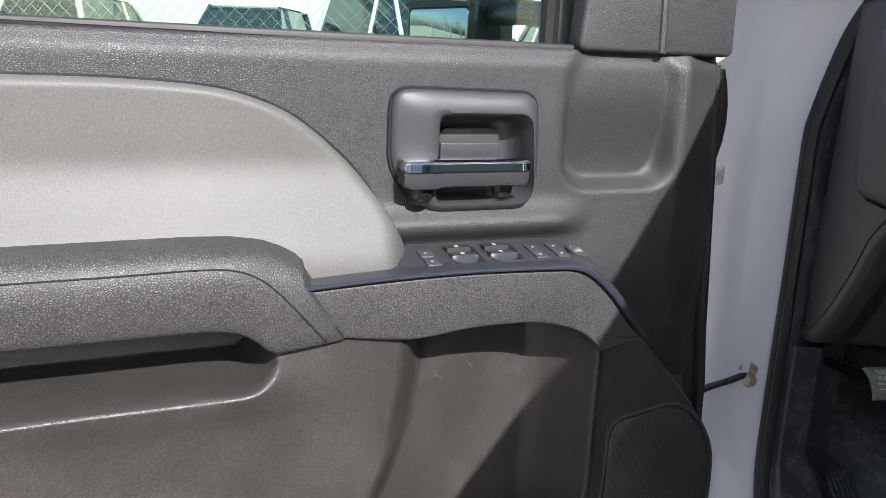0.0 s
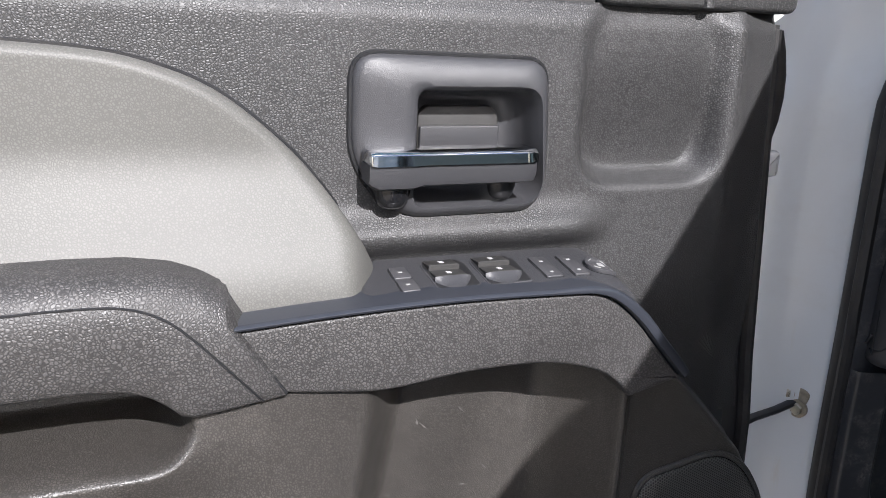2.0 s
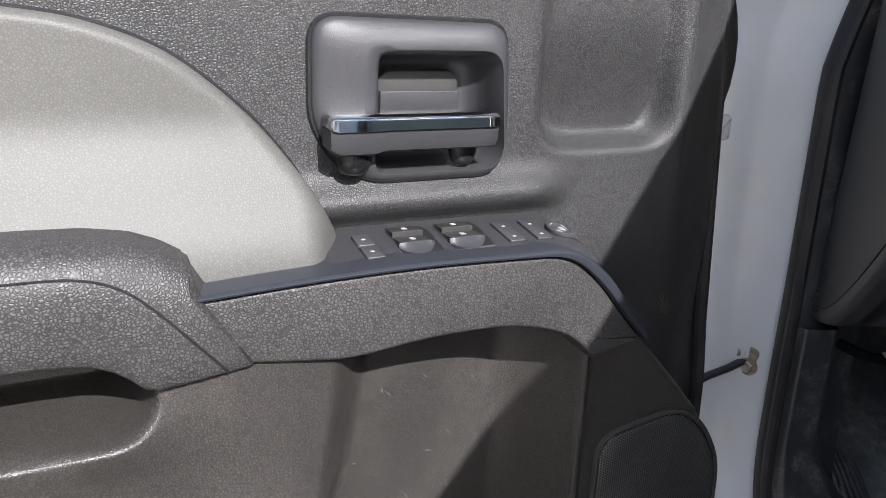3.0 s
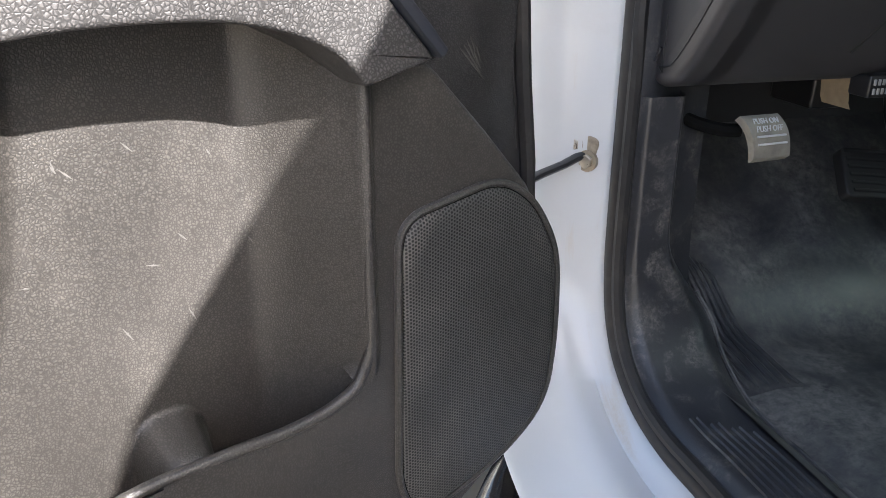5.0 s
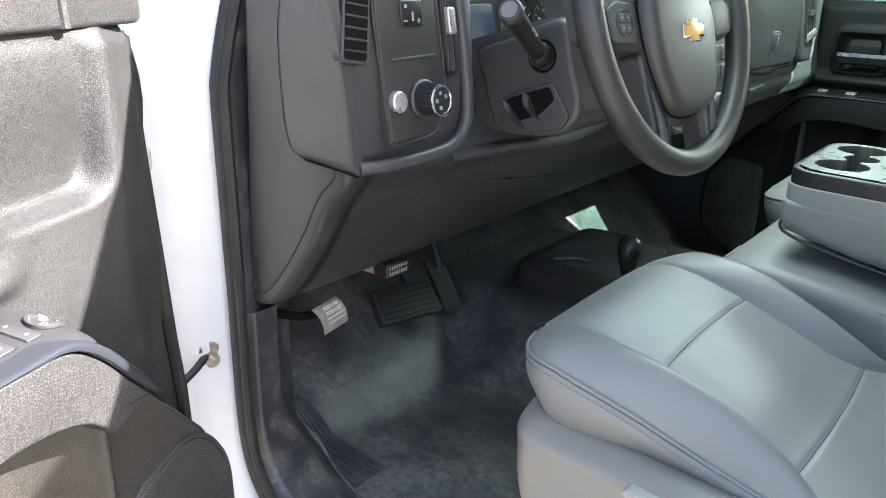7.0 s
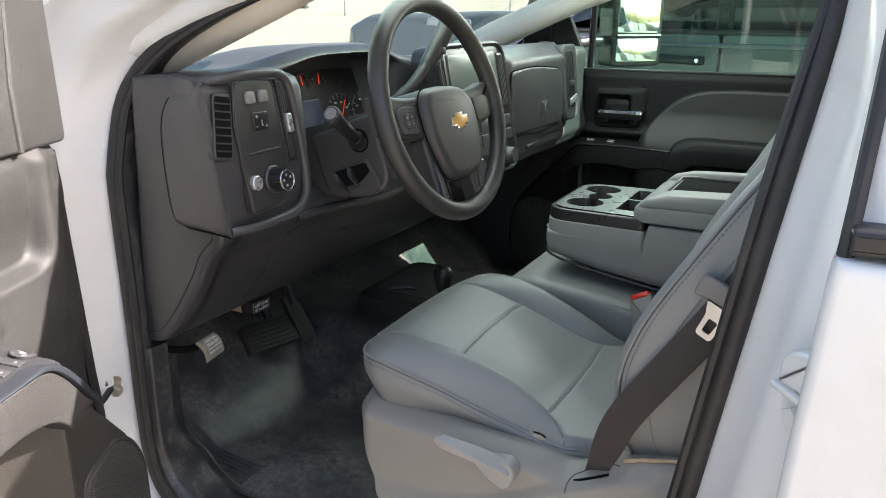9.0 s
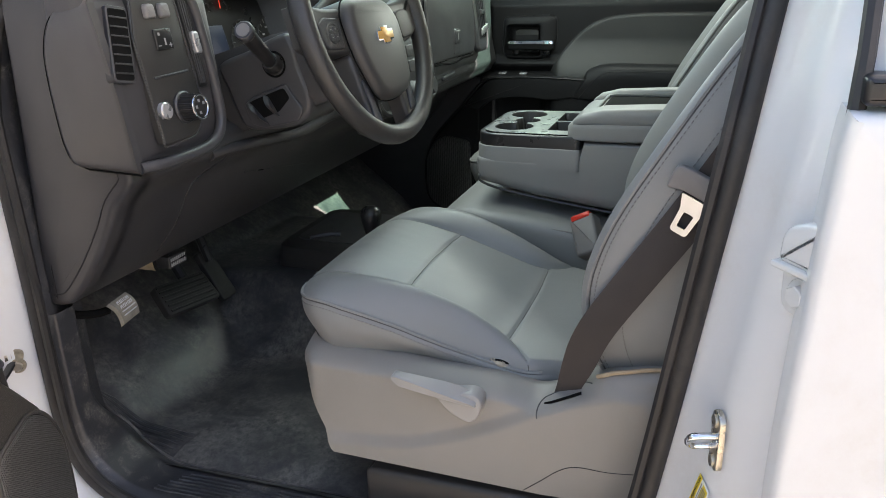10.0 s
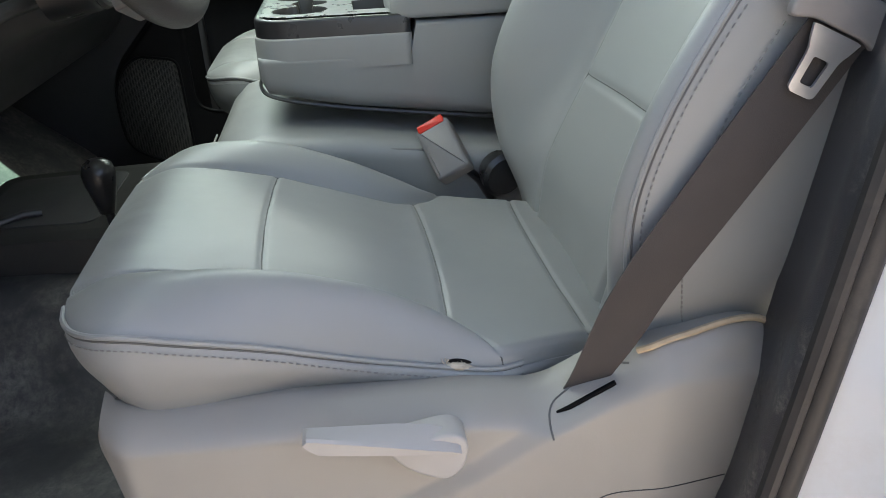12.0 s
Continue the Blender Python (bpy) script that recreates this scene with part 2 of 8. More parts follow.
            nt.links.new(pos, tx.inputs["Vector"])
            height = tx.outputs["Fac"]
        bump = node("ShaderNodeBump", Strength=min(grain, 1.0), Distance=(0.095 / grain_size if leather else 0.0005))
        nt.links.new(height, bump.inputs["Height"])
        nt.links.new(bump.outputs["Normal"], bsdf.inputs["Normal"])
    return m


def glass(name, tint, rough=0.0):
    """Thin pane: clear with a tint, and a mirror-like sheen."""
    m = bpy.data.materials.new(name)
    m.use_nodes = True
    nt = m.node_tree
    out = nt.nodes["Material Output"]
    nt.nodes.remove(nt.nodes["Principled BSDF"])
    tr, gl, lw, pw, fr, mx = (nt.nodes.new(k) for k in ("ShaderNodeBsdfTransparent", "ShaderNodeBsdfGlossy", "ShaderNodeLayerWeight", "ShaderNodeMath", "ShaderNodeMath", "ShaderNodeMixShader"))
    tr.inputs["Color"].default_value = (*tint, 1)
    gl.inputs["Roughness"].default_value = rough
    lw.inputs["Blend"].default_value = 0.5
    pw.operation, fr.operation = "POWER", "MULTIPLY_ADD"
    pw.inputs[1].default_value, fr.inputs[1].default_value, fr.inputs[2].default_value = 5.0, 0.9, 0.05
    nt.links.new(lw.outputs["Facing"], pw.inputs[0])
    nt.links.new(pw.outputs[0], fr.inputs[0])
    nt.links.new(fr.outputs[0], mx.inputs[0])
    nt.links.new(tr.outputs[0], mx.inputs[1])
    nt.links.new(gl.outputs[0], mx.inputs[2])
    nt.links.new(mx.outputs[0], out.inputs["Surface"])
    return m


def glow(name, colour, strength):
    m = material(name, (0.01, 0.01, 0.01), 0.3)
    b = m.node_tree.nodes["Principled BSDF"]
    b.inputs["Emission Color"].default_value = (*colour, 1)
    b.inputs["Emission Strength"].default_value = strength
    return m


WHITE = material("white paint", (0.665, 0.67, 0.668), 0.28, vary=0.03, scale=3, coat=0.5, dust=0.30, dust_scale=5.0, dust_colour=(0.48, 0.42, 0.34))
JAMB_WHITE = material("white paint with dirty runs", (0.665, 0.67, 0.668), 0.28, vary=0.03, scale=3, coat=0.5, dust=0.75, dust_scale=34.0, dust_colour=(0.54, 0.41, 0.24), streak=(1.0, 0.10, 0.10), veil=(0.56, 0.82), specks=(0.5, 1.1))
TRIM = material("charcoal grained plastic", (0.055, 0.054, 0.054), 0.45, vary=0.16, scale=9, grain=0.95, grain_size=430, leather=True, spec=0.42, rough_vary=0.05)
TRIM_LOW = material("charcoal scuffed plastic", (0.049, 0.045, 0.041), 0.37, vary=0.16, scale=7, grain=0.75, grain_size=450, leather=True, dust=0.40, dust_scale=7.0, dust_colour=(0.11, 0.10, 0.09), spec=0.52, veil=(0.48, 0.80), specks=(0.1, 1.3))
PAD = material("charcoal soft vinyl", (0.066, 0.063, 0.062), 0.45, vary=0.14, scale=10, grain=0.95, grain_size=400, leather=True, rough_vary=0.06, spec=0.42)
INSERT = material("light grey vinyl", (0.108, 0.106, 0.098), 0.52, vary=0.06, scale=5, grain=0.35, grain_size=450, leather=True, spec=0.34)
DASH = material("black dash plastic", (0.042, 0.041, 0.044), 0.44, vary=0.14, scale=6, grain=0.22, grain_size=600, leather=True, dust=0.20, dust_scale=4.0, dust_colour=(0.085, 0.082, 0.078), spec=0.5)
DASH_GREY = material("dark grey dash plastic", (0.050, 0.049, 0.052), 0.40, vary=0.10, scale=6, grain=0.12, grain_size=900, rough_vary=0.05, spec=0.5)
SATIN = material("satin dark grey plastic", (0.037, 0.037, 0.040), 0.40, vary=0.06, scale=9, grain=0.5, grain_size=1500, rough_vary=0.05)
BLACK = material("smooth black plastic", (0.017, 0.017, 0.018), 0.32, vary=0.1, scale=12, rough_vary=0.06)
GLOSS = material("gloss black plastic", (0.010, 0.010, 0.011), 0.12, rough_vary=0.04, scale=14)
STRIP = material("blue grey satin strip", (0.034, 0.037, 0.046), 0.28, metal=0.2, vary=0.05, scale=20, grain=0.05, grain_size=1500)
CHROME = material("chrome", (0.75, 0.76, 0.78), 0.07, metal=1.0, rough_vary=0.03, scale=30)
STEEL = material("zinc plated steel", (0.60, 0.55, 0.46), 0.30, metal=1.0, vary=0.15, scale=40, rough_vary=0.1)
SILVER = material("silver plastic", (0.42, 0.42, 0.43), 0.30, metal=0.6, rough_vary=0.05, scale=30)
VINYL = material("grey seat vinyl", (0.228, 0.231, 0.226), 0.45, vary=0.03, scale=5, grain=0.14, grain_size=900, leather=True, rough_vary=0.04)
SEATBASE = material("warm grey seat plastic", (0.272, 0.255, 0.230), 0.45, vary=0.05, scale=6, grain=0.16, grain_size=900, leather=True, dust=0.2, dust_scale=5.0, dust_colour=(0.33, 0.29, 0.24))
THREAD = material("grey thread", (0.17, 0.168, 0.16), 0.8)
RUBBER = material("black rubber seal", (0.016, 0.015, 0.015), 0.55, vary=0.2, scale=14, grain=0.2, grain_size=300, dust=0.35, dust_scale=11.0, dust_colour=(0.10, 0.085, 0.07))
MAT = material("black vinyl floor covering", (0.050, 0.051, 0.054), 0.38, vary=0.22, scale=22, grain=0.22, grain_size=450, dust=0.72, dust_scale=9.0, dust_colour=(0.32, 0.297, 0.265), veil=(0.37, 0.85), specks=(0.1, 1.5))
SILLTRIM = material("black sill plastic", (0.036, 0.037, 0.041), 0.36, vary=0.2, scale=8, grain=0.3, grain_size=500, leather=True, dust=0.7, dust_scale=24.0, dust_colour=(0.22, 0.205, 0.18), veil=(0.50, 0.74), specks=(-0.2, 1.6))
WEB = material("brown grey webbing", (0.034, 0.027, 0.024), 0.75, vary=0.1, scale=20, grain=0.5, grain_size=900, sheen=0.15)
LATCH = material("grey latch plastic", (0.17, 0.16, 0.155), 0.45, vary=0.06, scale=30, grain=0.1)
RED = material("red plastic", (0.62, 0.03, 0.015), 0.35)
CREAM = material("worn cream piping", (0.45, 0.34, 0.22), 0.7, vary=0.2, scale=30)
FLEECE = material("torn foam lining", (0.42, 0.36, 0.28), 0.95, vary=0.3, scale=120, grain=0.8, grain_size=500)
WORN = material("bare worn metal pedal", (0.36, 0.34, 0.29), 0.5, metal=0.25, vary=0.25, scale=40, grain=0.2, grain_size=300)
MARK = material("pale printed marks", (0.27, 0.27, 0.265), 0.6)
SCUFF = material("pale scuff", (0.10, 0.096, 0.09), 0.75, vary=0.3, scale=120)
YELLOW = material("yellow printed label", (0.75, 0.55, 0.03), 0.45)
PAPER = material("white printed label", (0.72, 0.73, 0.74), 0.45)
INK = material("grey print", (0.12, 0.12, 0.13), 0.6)
WHEELRIM = material("grained steering wheel rim", (0.040, 0.038, 0.036), 0.40, vary=0.10, scale=12, grain=0.5, grain_size=520, leather=True)
HUB = material("dark grey airbag vinyl", (0.050, 0.048, 0.047), 0.42, vary=0.08, scale=10, grain=0.25, grain_size=800, leather=True)
RADIO = material("grey radio screen", (0.10, 0.118, 0.112), 0.22, rough_vary=0.03)
BLACK2 = material("matte black plastic", (0.032, 0.031, 0.030), 0.45, vary=0.15, scale=8, grain=0.15, grain_size=900, dust=0.2, dust_scale=6.0, dust_colour=(0.07, 0.063, 0.055))
CHROME_DULL = material("brushed steel", (0.56, 0.58, 0.60), 0.28, metal=0.9, vary=0.05, scale=40)
STEEL_DARK = material("grey painted steel", (0.16, 0.175, 0.165), 0.4, metal=0.3, vary=0.2, scale=20)
SILVERTRAY = material("satin grey console plastic", (0.135, 0.142, 0.140), 0.3, vary=0.05, scale=15, rough_vary=0.05)
SEAM = material("dark seam thread", (0.085, 0.084, 0.080), 0.7)
GOLD = material("gold enamel", (0.62, 0.33, 0.08), 0.35, vary=0.1, scale=60, metal=0.3)
HEADLINER = material("beige headliner cloth", (0.58, 0.55, 0.49), 0.9, grain=0.3, grain_size=900)
CAR_GLASS = glass("green tinted glass", (0.72, 0.89, 0.83))
MIRROR = material("mirror", (0.85, 0.87, 0.88), 0.02, metal=1.0)
DIRT = material("dry packed dirt", (0.29, 0.255, 0.205), 0.95, vary=0.18, scale=2.5, grain=0.9, grain_size=40, dust=0.6, dust_scale=1.3, dust_colour=(0.36, 0.32, 0.265))

MATRIB = material("worn black covering", (0.040, 0.041, 0.044), 0.36, vary=0.2, scale=30, grain=0.2, grain_size=400, dust=0.6, dust_scale=18.0, dust_colour=(0.22, 0.205, 0.18), veil=(0.46, 0.78))
FLEECE_TAN = material("tan rubber", (0.40, 0.32, 0.22), 0.6, vary=0.15, scale=60)
INKBLACK = material("matte black, also for shaded hollows", (0.006, 0.006, 0.006), 0.9, spec=0.08)
STEEL_TAN = material("dirty plated steel", (0.34, 0.29, 0.22), 0.5, metal=0.5, vary=0.35, scale=90, dust=0.6, dust_scale=60.0, dust_colour=(0.36, 0.30, 0.23))
LEVERGREY = material("grey lever plastic", (0.33, 0.315, 0.295), 0.38, vary=0.05, scale=10, grain=0.1, grain_size=900)
SIDE_GLASS = glass("dark green side glass", (0.60, 0.80, 0.73))

# ---- ground ----
def ground_z(x, y):
    return 0.061 * (y - 0.5) + 0.05 * (x - 1.3) + 0.012 * noise.noise((x * 0.9, y * 0.9, 0)) + 0.005 * noise.noise((x * 5, y * 5, 3))


def ground_point(s, t):
    far = lambda k: math.copysign(abs(2 * k - 1) ** 3.2, 2 * k - 1)
    x, y = 0.6 + 400 * far(s), 0.8 + 400 * far(t)
    return x, y, ground_z(x, y) - 0.02


solo("ground", sheet(ground_point, 161, 161), DIRT, "dry pale dirt lot, cracked and packed hard", "ground", kind="structure")

# ---- body shell round the driver's doorway ----
DOORWAY = catmull([(1.109, 1.21), (1.113, 1.40), (1.113, 1.52), (1.095, 1.60), (1.03, 1.668), (0.92, 1.725), (0.70, 1.81), (0.47, 1.875), (0.30, 1.895), (0.12, 1.895),
                   (0.045, 1.86), (0.030, 1.74), (0.062, 1.505), (0.096, 1.278), (0.128, 1.067), (0.152, 0.945), (0.195, 0.865), (0.28, 0.805), (0.42, 0.788), (0.65, 0.785), (0.86, 0.785),
                   (0.945, 0.783), (1.008, 0.795), (1.058, 0.826), (1.088, 0.868), (1.104, 0.93), (1.108, 1.03)], 5, True)


def tumble(z):
    return max(0.0, z - 1.45) * 0.22 + max(0.0, z - 1.72) * 0.50


def doorway_ring(out, x):
    ring = [q + (p - q) * (1 - 0.58 * step(1.60, 1.85, q.y)) * (1 - (0.52 * step(0.95, 0.80, q.y) if out > 0.03 else 0.0)) for p, q in zip(inset(DOORWAY, -out), (Vector((p[0], p[1])) for p in DOORWAY))]
    return [(x + tumble(p[1]), p[0], p[1]) for p in ring]


truck = thing("truck_body", (1.36, 0.5, 0), "white crew cab pickup body with its driver door open", "pickup truck", kind="structure")
JAMB = [(0.0, 0.520), (0.012, 0.507), (0.030, 0.488), (0.042, 0.462), (0.052, 0.440), (0.075, 0.425), (0.098, 0.412), (0.112, 0.392), (0.120, 0.372), (0.135, 0.365), (0.135, 0.45)]
jamb_v, jamb_f = loft([doorway_ring(o, x) for o, x in JAMB], True, False, False)
stained = [f for f in jamb_f if max(jamb_v[k][2] for k in f) < 0.99 and min(jamb_v[k][1] for k in f) > 0.30 or max(jamb_v[k][2] for k in f) < 1.20 and min(jamb_v[k][1] for k in f) > 0.85]
part("door_jamb", (jamb_v, [f for f in jamb_f if f not in set(stained)]), WHITE, truck, "white painted door jamb", 60)
part("sill_jamb", (jamb_v, stained), JAMB_WHITE, truck, "white painted sill, dirty with runs", 60)
part("inner_flange", loft([doorway_ring(0.010, 0.62), doorway_ring(-0.004, 0.575), doorway_ring(-0.018, 0.545), doorway_ring(-0.024, 0.528), doorway_ring(-0.022, 0.517), doorway_ring(0.001, 0.521)], True, False, False), SILLTRIM, truck, "", 60)
part("door_seal", tube(doorway_ring(-0.004, 0.513), 0.0115, 10, True), RUBBER, truck, "black rubber bulb seal, dusty and scuffed")
part("seal_lip", tube(doorway_ring(-0.019, 0.511), 0.0075, 8, True), RUBBER, truck)
# outer skins
part("fender", moved(slab(rounded([(1.235, 0.66), (1.235, 1.44), (2.3, 1.36), (2.3, 0.95), (2.15, 0.66)], 0.05), 0.0, 0.06, 0.02), Matrix(((0, 0, -1, 0.42), (1, 0, 0, 0), (0, 1, 0, 0), (0, 0, 0, 1)))), WHITE, truck)
part("hood", slab(rounded([(0.40, 1.50), (2.32, 1.50), (2.25, 2.95), (0.47, 2.95)], 0.12), 1.38, 1.475, 0.06, 5), WHITE, truck)
part("cowl", box(0.52, 2.20, 1.42, 1.56, 1.38, 1.485, 0.02), BLACK, truck)
part("firewall", box(0.45, 2.27, 1.36, 1.42, 0.60, 1.50, 0.01), DASH, truck)
part("roof_panel", slab(rounded([(0.64, -1.05), (2.08, -1.05), (2.06, 0.58), (0.66, 0.58)], 0.12), 1.925, 1.960, 0.02, 4), WHITE, truck)
part("headliner", slab(rounded([(0.62, -1.0), (2.10, -1.0), (2.08, 0.55), (0.64, 0.55)], 0.1), 1.92, 1.895, 0.01, 3), HEADLINER, truck)
for x0, x1, z0, z1 in ((0.45, 2.27, 0.6, 1.49), (0.45, 2.27, 1.87, 1.97), (0.45, 0.74, 1.49, 1.87), (1.98, 2.27, 1.49, 1.87)):
    part("cab_back", box(x0, x1, -1.06, -1.0, z0, z1, 0.005), WHITE, truck)
part("cab_back_trim", box(0.50, 2.22, -0.99, -0.97, 0.7, 1.48, 0.01), SEATBASE, truck)
part("rear_side_lining", box(0.47, 0.52, -0.98, -0.02, 0.72, 1.50, 0.01), DASH, truck)
part("right_side_lining", box(2.25, 2.32, -1.0, -0.02, 0.60, 1.52, 0.01), DASH, truck)
part("right_footwell_wall", box(2.215, 2.26, 0.80, 1.40, 0.60, 1.30, 0.01), DASH, truck)
part("right_sill", box(2.20, 2.34, -1.0, 1.38, 0.62, 0.80, 0.02), WHITE, truck)
# pillars that frame the windscreen and the far window
for side, xs in (("left", 1), ("right", -1)):
    fx = lambda v: v if xs > 0 else 2.72 - v
    pil = tube([(fx(0.618), 1.30, 1.56), (fx(0.622), 1.10, 1.655), (fx(0.648), 0.80, 1.78), (fx(0.69), 0.50, 1.88)], [0.046, 0.046, 0.044, 0.044], 16)
    part("windscreen_pillar_trim", pil, HEADLINER, truck)
    part("windscreen_pillar", tube([(fx(0.545), 1.36, 1.50), (fx(0.56), 1.16, 1.64), (fx(0.59), 0.84, 1.775), (fx(0.64), 0.50, 1.90), (fx(0.66), 0.1, 1.93)], 0.03, 12), WHITE, truck)
    part("roof_rail", tube([(fx(0.66), 0.55, 1.905), (fx(0.65), 0.0, 1.918), (fx(0.65), -1.0, 1.915)], 0.04, 12), WHITE, truck)
part("right_roof_side", box(2.05, 2.26, -1.0, 0.62, 1.875, 1.95, 0.03), WHITE, truck)
part("right_pillar", box(2.10, 2.24, -0.08, 0.08, 0.70, 1.95, 0.03), DASH, truck)
part("windscreen", sheet(lambda s, t: (0.60 + 1.52 * s, 1.42 - 0.90 * t - 0.04 * (2 * s - 1) ** 2, 1.55 + 0.365 * t), 21, 9), CAR_GLASS, truck, "green tinted windscreen").visible_shadow = False
part("back_window", sheet(lambda s, t: (0.75 + 1.22 * s, -1.07, 1.50 + 0.36 * t), 3, 3), CAR_GLASS, truck).visible_shadow = False

# rear door, standing a little open on its hinges behind the pillar
rear_door = thing("rear_door", (0.37, 0.0, 0.7), "white rear cab door with a black belt moulding", "truck door", kind="structure")
def leaning(data):
    return [(p[0] + 0.35 * max(0.0, p[2] - 1.54) + 0.5 * max(0.0, p[2] - 1.66), p[1], p[2]) for p in data[0]], data[1]


rear_m = Matrix(((0, 0, -1, 0.355), (-1, 0, 0, 0.010), (0, 1, 0, 0), (0, 0, 0, 1)))   # (back, up, out)
skin = catmull([(0.030, 0.66), (0.0, 0.74), (-0.012, 1.0), (-0.008, 1.22), (0.006, 1.46), (0.012, 1.515)], 4) + [Vector((1.0, 1.52)), Vector((1.02, 0.9)), Vector((0.9, 0.66))]
part("door_skin", moved(slab(skin, -0.06, 0.0, 0.012, 4), rear_m), WHITE, rear_door)
part("door_frame", leaning(moved(loft([[(a + (b - a) * k, z, w) for a, b in ((0.020 + 0.075 * (z - 1.5), 1.0),) for k, w in ((0, -0.10), (0, -0.04), (0.006, -0.035), (1, -0.035), (1, -0.10))] for z in (1.50, 1.58, 1.66, 1.72, 1.78, 1.86, 1.93)]), rear_m)), WHITE, rear_door)
part("belt_moulding", moved(slab(rounded([(0.020, 1.520), (0.020, 1.545), (1.0, 1.545), (1.0, 1.520)], 0.006), -0.04, -0.002, 0.006), rear_m), BLACK, rear_door, "black rubber belt moulding")
part("frame_seal", leaning(moved(tube([(0.018, 1.50, -0.02), (0.022, 1.56, -0.025), (0.028, 1.66, -0.035), (0.034, 1.75, -0.045), (0.049, 1.93, -0.08)], 0.0075, 8), rear_m)), RUBBER, rear_door)
hm = Matrix.Translation((0.408, 0.006, 1.331)) @ Matrix(((0.80, 0, -0.60, 0), (0.60, 0, 0.80, 0), (0, 1, 0, 0), (0, 0, 0, 1)))   # (along the leaf, up, out)
hinge = part("hinge", moved(slab(rounded([(-0.034, -0.024, 0.014), (0.030, -0.024, 0.018), (0.030, 0.022, 0.008), (-0.034, 0.022, 0.008)], 0.01, 6), -0.02, 0.003, 0.002), hm), WHITE, rear_door, "white painted hinge leaf")
part("knuckle", moved(joined(slab(rounded([(-0.034, 0.030, 0.004), (0.026, 0.030, 0.004), (0.024, 0.066, 0.022), (-0.010, 0.078, 0.02), (-0.034, 0.080, 0.004)], 0.01, 6), -0.02, 0.016, 0.006, 4), slab(rounded([(-0.034, 0.024), (0.031, 0.024), (0.031, 0.031), (-0.034, 0.031)], 0.003), -0.02, 0.020, 0.002)), hm), WHITE, hinge)
part("washer", moved(cyl((0.002, 0, 0.002), (0.002, 0, 0.006), 0.017, 24, bev=0.001), hm), WHITE, hinge)
part("bolt", moved(cyl((0.002, 0, 0.005), (0.002, 0, 0.014), 0.0115, 6, bev=0.0012), hm), WHITE, hinge, "painted hexagon bolt")

# latch striker on the pillar
striker = thing("door_striker", (0.44, 0.078, 1.14), "brassy zinc door striker bolted to the white pillar", "striker")
plate = rounded([(-0.017, -0.043, 0.016), (0.017, -0.043, 0.016), (0.017, 0.043, 0.016), (-0.017, 0.043, 0.016)], 0.016, 6)
sm = Matrix.Translation((0.445, 0.070, 1.135)) @ Matrix.Rotation(radians(196), 4, "Z") @ Matrix.Rotation(radians(90), 4, "X") @ Matrix.Scale(0.84, 4)
part("plate", moved(slab(plate, -0.004, 0.004, 0.002), sm), STEEL, striker)
part("loop", moved(tube(catmull([(0.006, 0.010, 0), (0.006, 0.010, 0.024), (0.005, 0.008, 0.034), (-0.001, -0.002, 0.037), (-0.007, -0.011, 0.032), (-0.008, -0.013, 0.022), (-0.008, -0.013, 0)], 4), 0.0052, 10), sm), CHROME, striker, "polished steel loop")
for dz in (-0.030, 0.030):
    part("screw", moved(cyl((0, dz, 0.003), (0, dz, 0.007), 0.009, 16), sm), STEEL, striker)

# door check link and its bracket on the hinge pillar
check = thing("door_check", (0.488, 1.148, 1.06), "rusty steel door check strap and bracket", "door check")
cm = Matrix.Translation((0.487, 1.148, 1.062)) @ Matrix.Rotation(radians(-52), 4, "Z") @ Matrix.Rotation(radians(90), 4, "X")
part("bracket", moved(slab(rounded([(-0.026, -0.020, 0.010), (0.010, -0.026, 0.010), (0.022, 0.016, 0.010), (-0.012, 0.024, 0.010)], 0.008), -0.006, 0.006, 0.002), cm), STEEL_TAN, check, "dirty plated bracket")
for bx, by in ((-0.010, 0.008), (0.008, -0.010)):
    part("bolt", moved(cyl((bx, by, -0.013), (bx, by, 0.013), 0.0085, 6, bev=0.001), cm), STEEL, check)
    part("washer", moved(cyl((bx, by, -0.0085), (bx, by, 0.0085), 0.0125, 20), cm), STEEL_TAN, check)
part("strap", tube([(0.482, 1.143, 1.058), (0.455, 1.130, 1.052), (0.42, 1.115, 1.047), (0.37, 1.075, 1.045)], 0.007, 8, flat=0.6), BLACK, check)

# side step below the sill
step_bar = thing("side_step", (0.30, 0.2, 0.45), "black round tube side step", "side step")
part("tube", tube(catmull([(0.60, 1.36, 0.56), (0.52, 1.32, 0.52), (0.42, 1.20, 0.50), (0.33, 1.02, 0.50), (0.30, 0.85, 0.50), (0.275, 0.2, 0.50), (0.275, -0.8, 0.50)], 6), 0.042, 16), GLOSS, step_bar, "scuffed gloss black tube")
for y in (0.7, -0.4):
    part("bracket", tube([(0.28, y, 0.50), (0.45, y, 0.58)], 0.02, 8), BLACK, step_bar)
part("rocker_panel", box(0.43, 0.55, -1.0, 1.34, 0.62, 0.745, 0.02, 3), WHITE, truck)
part("frame_rail", box(0.75, 0.85, -1.5, 2.9, 0.42, 0.60, 0.01), BLACK, truck)
part("frame_rail", box(1.87, 1.97, -1.5, 2.9, 0.42, 0.60, 0.01), BLACK, truck)

